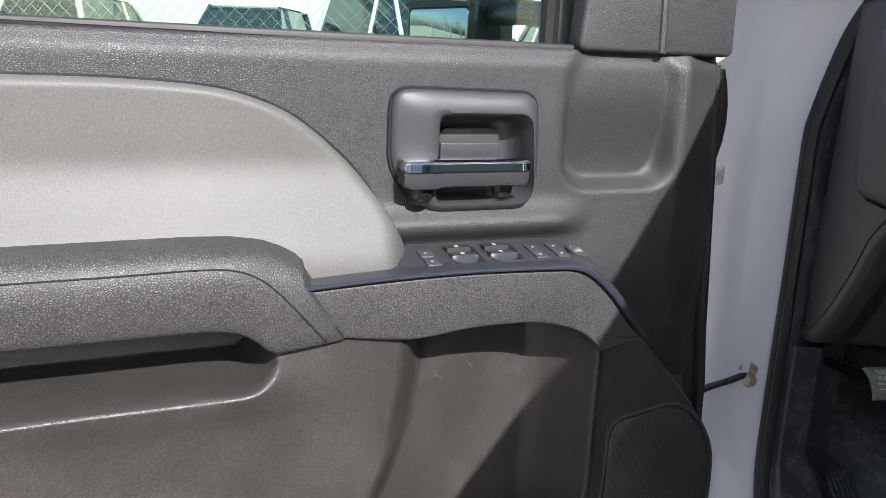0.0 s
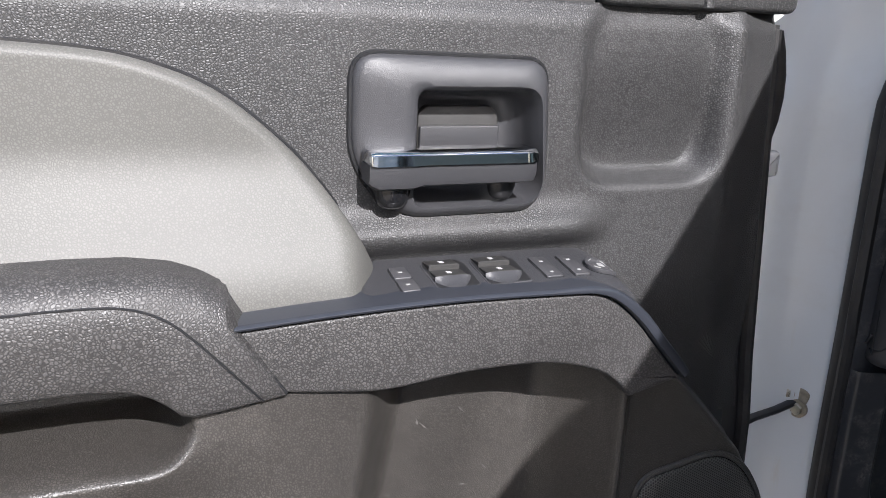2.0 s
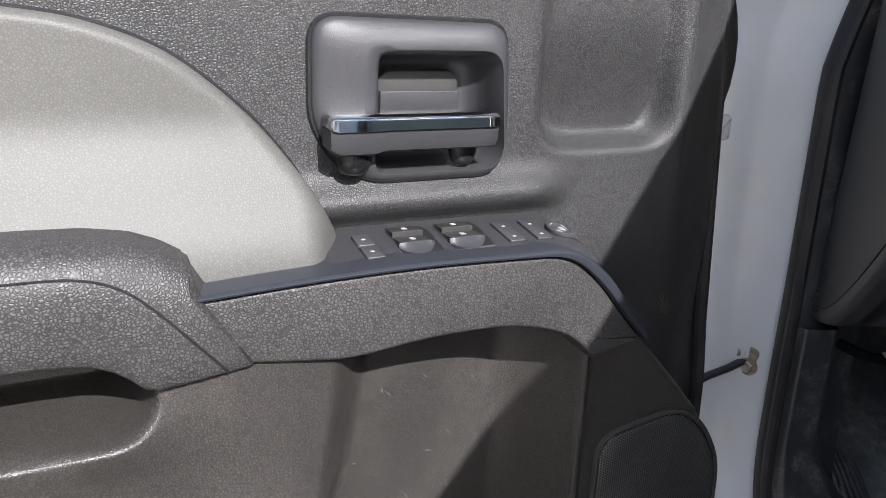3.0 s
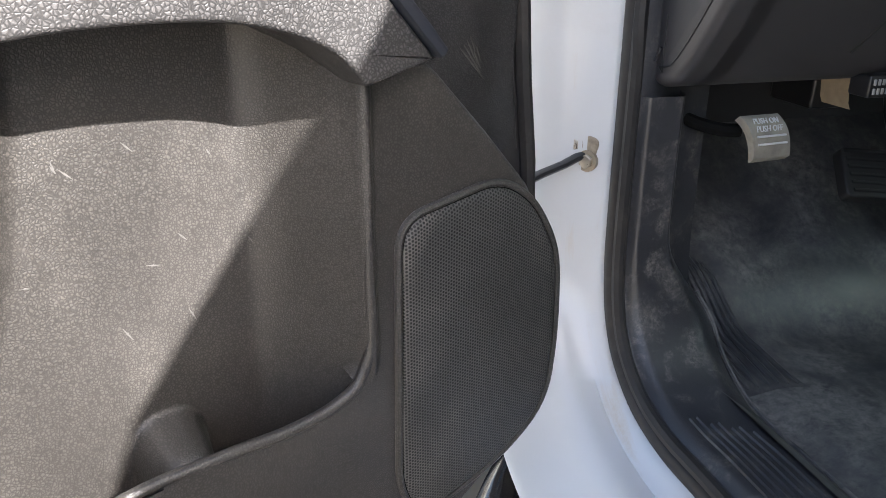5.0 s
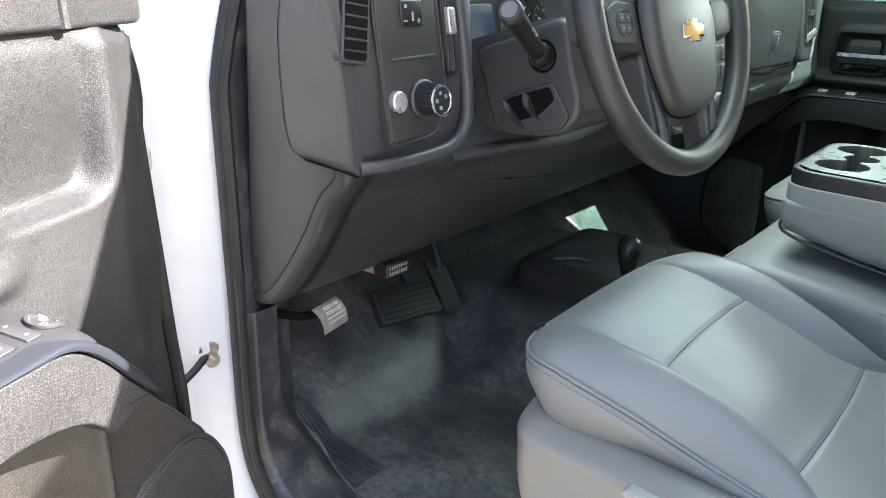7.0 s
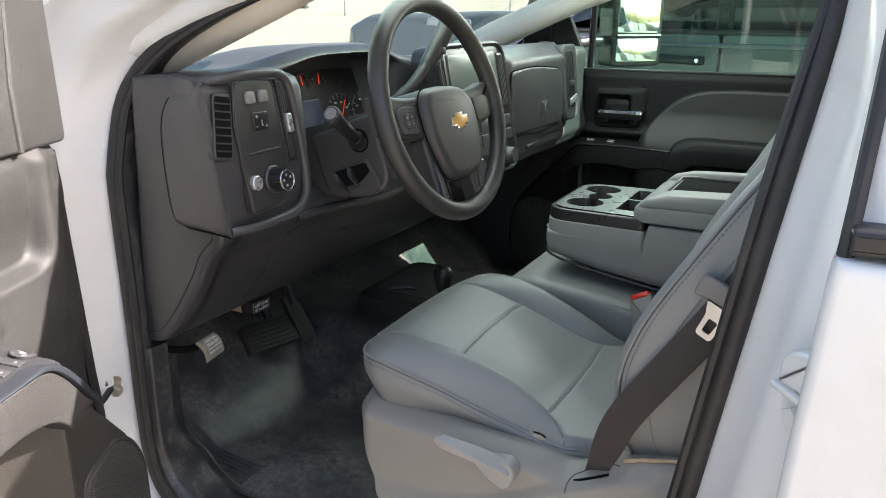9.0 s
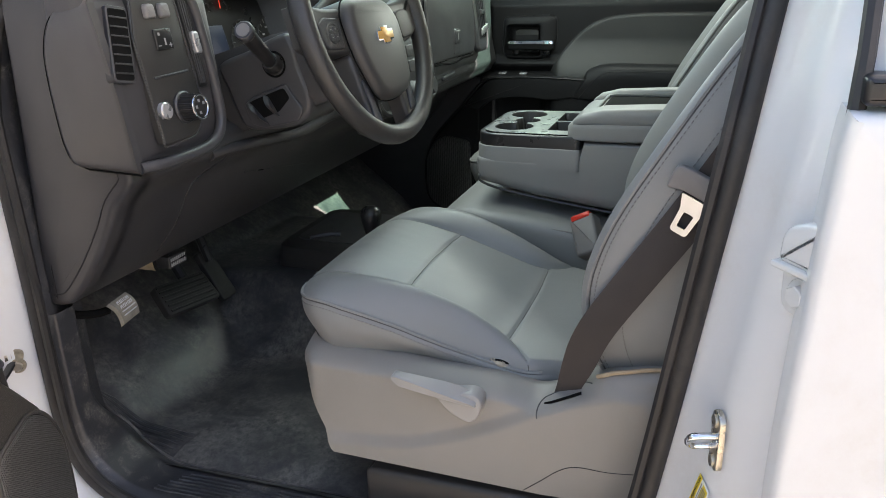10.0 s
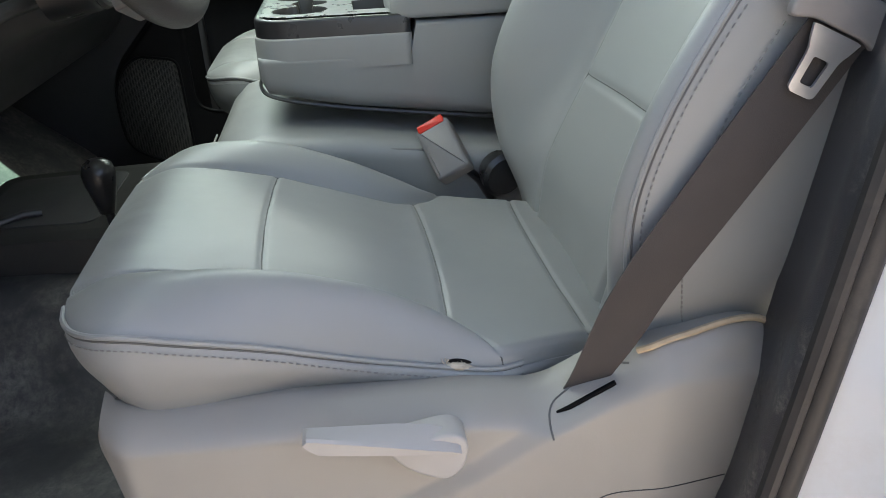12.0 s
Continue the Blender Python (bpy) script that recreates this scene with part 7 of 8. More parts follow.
def shield_fn(s, t):
    y = 0.695 - 0.62 * s
    top, low = spline(SHIELD_TOP, y), along(SHIELD_LOW, y)
    z = low + (top - low) * t
    # the face leans out towards the floor, breaks along a crease that climbs to the rear, and rolls in over the top
    crease = along([(0.20, 1.09), (0.303, 1.045), (0.374, 1.004), (0.433, 0.978), (0.504, 0.953), (0.58, 0.942), (0.70, 0.936)], y)
    x = 0.609 - 0.010 * step(crease + 0.010, crease - 0.014, z)
    x += (0.042 - 0.026 * step(0.26, 0.21, y)) * max(0.0, 1 - (top - z) / 0.024) ** 2
    x -= 0.008 * step(0.26, 0.20, y)
    x += 0.030 * step(0.655, 0.70, y) ** 2
    x += 0.010 * step(0.16, 0.075, y) * step(1.0, 1.1, z)
    return x, y, z


shield = part("side_shield", thick_sheet(shield_fn, lambda s, t: (lambda p: (0.672, p[1], p[2] - 0.004))(shield_fn(s, t)), 150, 70), SEATBASE, seat, "warm grey moulded plastic side shield", 60)


def on_shield(y, z, out=0.0):
    top, low = spline(SHIELD_TOP, y), along(SHIELD_LOW, y)
    x = shield_fn((0.695 - y) / 0.62, (z - low) / (top - low))[0]
    return (x - out, y, z)


part("parting_line", tube([on_shield(y, z, 0.0001) for y, z in catmull2([(0.325, 0.904), (0.300, 0.925), (0.275, 0.947), (0.255, 0.958), (0.230, 0.963), (0.19, 0.966), (0.145, 0.972)], 4)], 0.0007, 6), BLACK, shield)
# recline lever: a bevelled bar in front of a round paddle
bar_rows = [(0.5195, 1.0775, 1.0765, 1.0725), (0.516, 1.0785, 1.0795, 1.068), (0.508, 1.0775, 1.0780, 1.0615), (0.480, 1.0750, 1.0712, 1.0570), (0.4445, 1.0720, 1.0625, 1.0515), (0.415, 1.0670, 1.0552, 1.0478), (0.400, 1.0610, 1.0518, 1.0462), (0.391, 1.0530, 1.0485, 1.0450)]
recl = part("recline_lever", loft([[(0.5955, y, zt), (0.5950, y, zt), (0.579, y, zd + 0.0006), (0.5762, y, zd - 0.0012), (0.5765, y, zl + 0.002), (0.579, y, zl), (0.5955, y, zl + 0.002)] for y, zt, zd, zl in bar_rows]), LEVERGREY, shield, "grey recline lever", 25)
paddle_m = Matrix(((0, 0, -1, 0), (1, 0, 0, 0), (0, 1, 0, 0), (0, 0, 0, 1)))
part("paddle", moved(slab([p.xy for p in catmull([(0.450, 1.052, 0), (0.4358, 1.031, 0), (0.417, 1.0195, 0), (0.4027, 1.0155, 0), (0.3904, 1.024, 0), (0.3845, 1.041, 0), (0.386, 1.054, 0), (0.398, 1.062, 0), (0.42, 1.060, 0)], 4, True)], -0.612, -0.5835, 0.003, 3), paddle_m), LEVERGREY, recl, "", 50)
# guide for the belt: a sunken plate with a slot
part("belt_guide", tube([on_shield(y, z, 0.0) for y, z in catmull2([(0.306, 1.030), (0.307, 1.040), (0.302, 1.048), (0.285, 1.057), (0.25, 1.077), (0.232, 1.086)], 4)], 0.0010, 6), SEAM, shield)
part("belt_slot", tube([on_shield(y, spline(SHIELD_TOP, y) - 0.011, 0.0004) for y in (0.299, 0.288, 0.268, 0.246)], [0.0012, 0.0026, 0.0028, 0.0028], 8, flat=0.8), INKBLACK, shield)
part("rear_piping", tube([(lambda p: (p[0] - 0.002, p[1], p[2] + 0.003))(on_shield(y, spline(SHIELD_TOP, y) - 0.001)) for y in [0.225 - 0.135 * k / 30 for k in range(31)]], 0.0032, 8), CREAM, back, "worn cream piping")
# torn corner of the bolster
tear_at = [Vector(p) for p in side_line(0.885, -1, -0.0006, 0.0)][8:14]
tear = part("tear", tube(tear_at, [0.0006, 0.0030, 0.0042, 0.0040, 0.0026, 0.0008], 8), FLEECE, cush, "torn seam with pale lining showing")
part("tear_hollow", tube([p + Vector((0.004, 0.0, 0.003)) for p in tear_at], [0.0006, 0.0026, 0.0034, 0.0034, 0.0022, 0.0006], 8), INKBLACK, tear)
for k in range(22):
    a = tear_at[1].lerp(tear_at[5], random.random()) + Vector((random.uniform(-0.001, 0.003), 0, 0.001))
    part("lint", tube([a, a + Vector((random.uniform(-0.004, 0.003), random.uniform(-0.005, 0.005), random.uniform(0.001, 0.006)))], 0.0004, 4), FLEECE, tear)

# seat belt
belt = thing("seat_belt", (0.62, 0.25, 1.06), "brown-grey seat belt hanging past the seat", "seat belt")
def belt_fn(s, t):
    p = catmull([(0.634, 0.274, 1.048), (0.616, 0.255, 1.108), (0.602, 0.228, 1.178), (0.596, 0.176, 1.262), (0.591, 0.118, 1.352), (0.578, 0.055, 1.46), (0.565, 0.0, 1.56), (0.560, -0.03, 1.68)], 8)
    k = min(int(s * (len(p) - 1)), len(p) - 2)
    q = p[k] + (p[k + 1] - p[k]) * (s * (len(p) - 1) - k)
    wide = Vector((0.06, 0.86, 0.50)).normalized()
    return q + wide * (0.032 + 0.016 * step(0.02, 0.22, s)) * (t - 0.5) + Vector((0.002 * math.sin(9 * s + 3 * t), 0, 0))


part("webbing", thick_sheet(belt_fn, lambda s, t: belt_fn(s, t) + Vector((0.0016, 0, 0)), 60, 8), WEB, belt)
t_up = Vector((-0.09, -0.60, 1.0)).normalized()
t_out = Vector((-1.0, 0.13, -0.02))
t_out = (t_out - t_up * t_out.dot(t_up)).normalized()
t_side = t_up.cross(t_out)
tm = Matrix(((t_side.x, t_up.x, t_out.x, 0.5855), (t_side.y, t_up.y, t_out.y, 0.110), (t_side.z, t_up.z, t_out.z, 1.374), (0, 0, 0, 1))) @ Matrix.Rotation(radians(5), 4, "Z")
tong = part("latch_plate", moved(slab(rounded([(-0.041, -0.010, 0.012), (-0.022, -0.002, 0.006), (0.022, -0.002, 0.006), (0.041, -0.010, 0.012), (0.042, 0.022, 0.008), (0.030, 0.026, 0.006), (-0.030, 0.026, 0.006), (-0.042, 0.022, 0.008)], 0.009), -0.002, 0.0065, 0.0028), tm), LATCH, belt, "grey latch plate")
ring_o = rounded([(-0.011, -0.052), (0.011, -0.052), (0.013, -0.020), (0.022, -0.004), (-0.022, -0.004), (-0.013, -0.020)], 0.005, 5)
hole = rounded([(-0.0055, -0.044), (0.0055, -0.044), (0.0065, -0.024), (-0.0065, -0.024)], 0.002, 5)
n = 60
oo, hh = by_angle(ring_o, (0, -0.032), n), by_angle(hole, (0, -0.034), n)
part("tongue", moved(loft([[(p[0], p[1], 0.002) for p in hh], [(p[0], p[1], 0.005) for p in hh], [(p[0], p[1], 0.005) for p in oo], [(p[0], p[1], 0.002) for p in oo], [(p[0], p[1], 0.002) for p in hh]], True, False, False), tm), CHROME_DULL, tong, "bare steel tongue", 30)
buckle = thing("belt_buckle", (1.13, 0.32, 1.10), "grey belt buckle with a red button", "belt buckle")
bm_ = Matrix.Translation((1.137, 0.324, 1.130)) @ look((0, 0, 0), (0.75, -0.35, -0.5)).to_3x3().to_4x4() @ Matrix.Rotation(radians(33), 4, "Z") @ Matrix.Scale(1.3, 4)
part("body", moved(slab(rounded([(-0.020, -0.032), (0.020, -0.032), (0.020, 0.032), (-0.020, 0.032)], 0.005), -0.020, 0.006, 0.005, 4), bm_), LATCH, buckle)
part("button", moved(slab(rounded([(-0.016, 0.026), (0.016, 0.026), (0.016, 0.0355), (-0.016, 0.0355)], 0.002), -0.012, 0.007, 0.002), bm_), RED, buckle, "red release button")
part("stalk", tube([(1.142, 0.300, 1.105), (1.15, 0.27, 1.075), (1.155, 0.25, 1.04)], 0.014, 8, flat=0.5), BLACK, buckle)
part("recliner_cover", cyl((1.12, 0.235, 1.085), (1.155, 0.245, 1.09), 0.035, 20, 0.03, 0.006), BLACK, seat)

# the seat on the far side: the same, without the shield
passenger, *_ = build_seat(1.835, False)

# drawer box under the driver's seat, slide rails
under = thing("underseat_box", (0.62, 0.40, FLOOR), "black plastic box under the seat", "storage box")
part("box", box(0.604, 0.90, 0.235, 0.586, 0.79, 0.887, 0.010, 3), BLACK2, under)
part("bracket", box(0.612, 0.70, 0.16, 0.24, 0.80, 0.868, 0.012, 3), BLACK2, under)
rails = thing("seat_rails", (0.7, 0.1, 0.8), "ribbed metal seat riser behind the seat", "seat rail")
for k in range(7):
    part("rail", box(0.60, 1.05, -0.06, 0.10, 0.800 + 0.030 * k, 0.815 + 0.030 * k, 0.004), STEEL_DARK, rails)

# ---- centre seat with the folded console ----
centre = thing("centre_seat", (1.37, 0.4, FLOOR), "grey vinyl centre seat with the console folded down", "seat", "front seats")
def cs_ring(y, half, z1, z0):
    o = rounded([(1.378 - half, z0, 0.01), (1.378 + half, z0, 0.01), (1.378 + half, z1, 0.03), (1.378 - half, z1, 0.03)], 0.03, 6)
    return [(p[0], y, p[1]) for p in o]


part("cushion", loft([cs_ring(0.15, 0.225, 1.105, 0.95), cs_ring(0.45, 0.225, 1.150, 0.95), cs_ring(0.58, 0.225, 1.160, 0.96), cs_ring(0.635, 0.222, 1.150, 0.98), cs_ring(0.662, 0.212, 1.125, 1.01), cs_ring(0.672, 0.20, 1.09, 1.04)]), VINYL, centre, "grey vinyl centre cushion", 60)
part("cushion_seam", tube(catmull([(1.158, 0.30, 1.120), (1.160, 0.50, 1.138), (1.163, 0.62, 1.136), (1.180, 0.668, 1.115), (1.378, 0.676, 1.11)], 5), 0.0018, 6), THREAD, centre)
part("cushion_riser", box(1.17, 1.58, 0.10, 0.60, FLOOR, 0.97, 0.02), BLACK, centre)
CX0, CX1 = 1.212, 1.530


def frame_slab(outline, z0, z1, bev, seg):
    """A rounded slab left open above and below, with a turned-in lip."""
    v, f = slab(outline, z0, z1, bev, seg)
    n = len(outline)
    v += [(p[0], p[1], z1 - 0.001) for p in inset(outline, 0.013)]
    k = len(v) - 2 * n
    return v, f[:-2] + [(k + j, k + (j + 1) % n, k + n + (j + 1) % n, k + n + j) for j in range(n)]




def con_ring(y, z0, z1, g=0.0):
    o = rounded([(CX0 + g, z0, 0.03), (CX1 - g, z0, 0.03), (CX1 - g, z1, 0.008), (CX0 + g, z1, 0.008)], 0.02, 6)
    return [(p[0], y, p[1]) for p in o]


part("console_shell", loft([con_ring(-0.02, 1.12, 1.300), con_ring(0.25, 1.152, 1.300), con_ring(0.345, 1.165, 1.300), con_ring(0.355, 1.167, 1.258), con_ring(0.45, 1.180, 1.258), con_ring(0.567, 1.205, 1.258, 0.006), con_ring(0.577, 1.225, 1.258, 0.02)]), VINYL, centre, "grey vinyl-wrapped console shell", 60)
part("console_edge", tube(catmull([(CX0 + 0.001, 0.0, 1.125), (CX0 + 0.001, 0.25, 1.153), (CX0 + 0.002, 0.45, 1.181), (CX0 + 0.010, 0.55, 1.200), (CX0 + 0.04, 0.579, 1.212), (1.378, 0.581, 1.214)], 5), 0.003, 6), BLACK, centre)
part("console_wrap", frame_slab(rounded([(CX0 - 0.0045, 0.3515, 0.012), (CX1 + 0.0045, 0.3515, 0.012), (CX1 - 0.0075, 0.5805, 0.05), (CX0 + 0.0075, 0.5805, 0.05)], 0.03, 8), 1.240, 1.286, 0.003, 3), VINYL, centre, "grey vinyl wrapped upper edge", 50)
con_tray = part("cup_tray", frame_slab(rounded([(CX0 - 0.002, 0.352, 0.012), (CX1 + 0.002, 0.352, 0.012), (CX1 - 0.010, 0.578, 0.05), (CX0 + 0.010, 0.578, 0.05)], 0.03, 8), 1.250, 1.3120, 0.004, 3), BLACK, centre, "dark plastic cup holder tray", 50)

def tray_depth(x, y):
    """Depth of the cup wells and the phone slots under the tray's top."""
    d = 0.0
    for a, b, r in ((1.302, 0.512, 0.040), (1.378, 0.498, 0.026), (1.454, 0.512, 0.040)):
        d = max(d, 0.052 * step(r + 0.0015, r - 0.0035, math.hypot(x - a, y - b)))
    d = max(d, 0.046 * step(0.012, 0.006, abs(y - 0.505)) * step(0.082, 0.076, abs(x - 1.378)))
    for a in (1.322, 1.434):
        d = max(d, 0.040 * step(0.052, 0.048, abs(x - a)) * step(0.030, 0.026, abs(y - 0.402)))
    return d


def tray_place(s, t):
    y = 0.362 + 0.206 * t
    half = 0.146 - 0.030 * (1 - math.sqrt(max(0.0, 1 - step(0.75, 1.0, t) ** 2))) - 0.008 * t
    return 1.371 + half * (2 * s - 1), y


tv, tf = sheet(lambda s, t: (lambda q: (*q, 1.3135 - tray_depth(*q)))(tray_place(s, t)), 150, 110)
sunk = [f for f in tf if min(tv[k][2] for k in f) < 1.3125]
part("tray_top", (tv, [f for f in tf if min(tv[k][2] for k in f) >= 1.3125]), SILVERTRAY, con_tray, "satin grey tray top", 50)
part("well_lining", (tv, sunk), BLACK2, con_tray, "dark cup wells and phone slots", 60)


def lid_ring(y, g, z1):
    o = rounded([(CX0 - 0.006 + g, 1.304, 0.008), (CX1 + 0.006 - g, 1.304, 0.008), (CX1 + 0.006 - g, z1, 0.02), (CX0 - 0.006 + g, z1, 0.02)], 0.02, 6)
    return [(p[0], y, p[1]) for p in o]


lidp = part("armrest_lid", loft([lid_ring(-0.05, 0.0, 1.354), lid_ring(0.20, 0.0, 1.353), lid_ring(0.32, 0.0, 1.350), lid_ring(0.365, 0.004, 1.344), lid_ring(0.380, 0.016, 1.334)]), VINYL, centre, "grey vinyl armrest lid", 60)
for x0, x1 in ((CX0 - 0.007, 1.290), (1.488, CX1 + 0.007)):
    def pad_ring(y, g, z1):
        return [(p.x, y, p.y) for p in rounded([(x0 + g, 1.335), (x1 - g, 1.335), (x1 - g, z1, 0.014), (x0 + g, z1, 0.014)], 0.014, 6)]
    part("lid_pad", loft([pad_ring(-0.05, 0.0, 1.374), pad_ring(0.20, 0.0, 1.373), pad_ring(0.31, 0.0, 1.368), pad_ring(0.352, 0.003, 1.358), pad_ring(0.368, 0.010, 1.345)]), VINYL, lidp, "", 60)
part("lid_tray", slab(rounded([(1.294, -0.04, 0.01), (1.484, -0.04, 0.01), (1.484, 0.325, 0.02), (1.294, 0.325, 0.02)], 0.02), 1.345, 1.3560, 0.002), INKBLACK, lidp, "shallow dark tray in the lid")
part("lid_tray_rim", tube([(1.293, 0.0, 1.360), (1.293, 0.315, 1.358), (1.303, 0.331, 1.357), (1.475, 0.331, 1.357), (1.485, 0.315, 1.358), (1.485, 0.0, 1.360)], 0.0035, 8), SILVERTRAY, lidp)
part("pivot_cap", cyl((CX0 + 0.004, 0.205, 1.235), (CX0 - 0.010, 0.205, 1.235), 0.030, 24, 0.028, 0.003), VINYL, centre, "round grey pivot cap")

# transfer case console and lever on the tunnel
tunnel = thing("tunnel_console", (1.30, 0.95, 0.90), "black plastic tunnel cover with a shift lever", "floor console")
part("cover", loft([[(x, y, z) for x, y in rounded([(1.195 + g, 0.70), (1.56 - g, 0.70), (1.54 - g, 1.10 - g), (1.215 + g, 1.10 - g)], 0.04, 5)] for z, g in ((0.80, -0.02), (0.95, 0.0), (1.012, 0.006), (1.022, 0.018))]), BLACK2, tunnel)
part("recess", slab(rounded([(1.25, 0.86), (1.50, 0.86), (1.49, 1.06), (1.26, 1.06)], 0.03), 1.021, 1.0245, 0.001), DASH_GREY, tunnel)
part("tray_edge", tube([(1.262, 1.02, 1.026), (1.292, 0.98, 1.030), (1.300, 0.955, 1.028)], 0.006, 8), SATIN, tunnel)
lever4 = part("shift_lever", cyl((1.210, 0.820, 1.00), (1.205, 0.823, 1.06), 0.007, 12), BLACK, tunnel)
part("knob", loft([[(1.203 + r * math.cos(2 * math.pi * k / 24), 0.824 + r * math.sin(2 * math.pi * k / 24), z) for k in range(24)] for z, r in ((1.055, 0.011), (1.075, 0.016), (1.100, 0.0225), (1.118, 0.0245), (1.130, 0.021), (1.137, 0.012), (1.139, 0.004))]), BLACK, lever4, "black pear-shaped knob", 80)

# ---- the lot round the truck ----
ASH = material("dark blue car paint", (0.020, 0.028, 0.042), 0.25, coat=0.6, vary=0.05)
SAND = material("beige car paint", (0.50, 0.45, 0.33), 0.3, coat=0.5, vary=0.05)
OFFWHITE = material("white car paint", (0.70, 0.70, 0.68), 0.3, coat=0.5, vary=0.03)
GREYTRUCK = material("dark grey truck paint", (0.105, 0.118, 0.122), 0.22, coat=0.7, vary=0.05)
SIDING = material("white metal siding", (0.62, 0.62, 0.57), 0.5, vary=0.06, scale=0.8, dust=0.3, dust_scale=0.6, dust_colour=(0.45, 0.42, 0.36))
GALV = material("galvanised wire", (0.30, 0.31, 0.31), 0.5, metal=0.5, vary=0.1)
REDPAINT = material("red barrier plastic", (0.70, 0.06, 0.05), 0.5, vary=0.1)
BARK = material("grey bare branches", (0.16, 0.13, 0.11), 0.9, vary=0.3, scale=8)
DARKGLASS = material("dark car glass", (0.02, 0.03, 0.03), 0.05, rough_vary=0.02)


def mesh_fence(x0, y0, x1, y1, h, cell=0.075):
    """Chain link: two sets of slanting wires between posts."""
    f = thing("chain_link_fence", ((x0 + x1) / 2, (y0 + y1) / 2, 0), "galvanised chain link fence", "fence", kind="structure")
    a, b = Vector((x0, y0, 0)), Vector((x1, y1, 0))
    ln, t = (b - a).length, (b - a).normalized()
    side = Vector((-t.y, t.x, 0))
    verts, faces = [], []
    n = int((ln + h) / cell)
    for sgn in (1, -1):
        for k in range(n):
            s0 = k * cell - (h if sgn > 0 else 0)
            p0, p1 = (s0, 0.03), (s0 + sgn * h, h)
            if sgn < 0:
                p0, p1 = (k * cell, 0.03), (k * cell - h, h)
            q = []
            for (s, z), (s2, z2) in ((p0, p1), (p1, p0)):
                if s < 0:
                    z, s = z + (0 - s) * (z2 - z) / (s2 - s), 0
                if s > ln:
                    z, s = z + (ln - s) * (z2 - z) / (s2 - s), ln
                q.append((s, z))
            if abs(q[0][0] - q[1][0]) < 1e-3:
                continue
            i = len(verts)
            for s, z in q:
                w = a + t * s
                base = w + Vector((0, 0, z + ground_z(w.x, w.y))) + side * 0.003 * sgn
                for e in range(3):
                    ang = 2 * math.pi * e / 3
                    verts.append(base + t * 0.0022 * math.cos(ang) + side * 0.0022 * math.sin(ang))
            faces += [(i, i + 1, i + 4, i + 3), (i + 1, i + 2, i + 5, i + 4), (i + 2, i, i + 3, i + 5)]
    tagged(part("mesh_wire", (verts, faces), GALV, f), kind="stuff")
    m = int(ln / 3.0) + 1
    for k in range(m):
        p = a + t * min(ln, 3.0 * k)
        part("post", cyl((p.x, p.y, ground_z(p.x, p.y) - 0.1), (p.x, p.y, ground_z(p.x, p.y) + h + 0.05), 0.03, 12), GALV, f)
    part("top_rail", tube([a + Vector((0, 0, h + ground_z(a.x, a.y))), b + Vector((0, 0, h + ground_z(b.x, b.y)))], 0.02, 8), GALV, f)


mesh_fence(-12, 4.8, 2.9, 4.8, 2.1, 0.085)


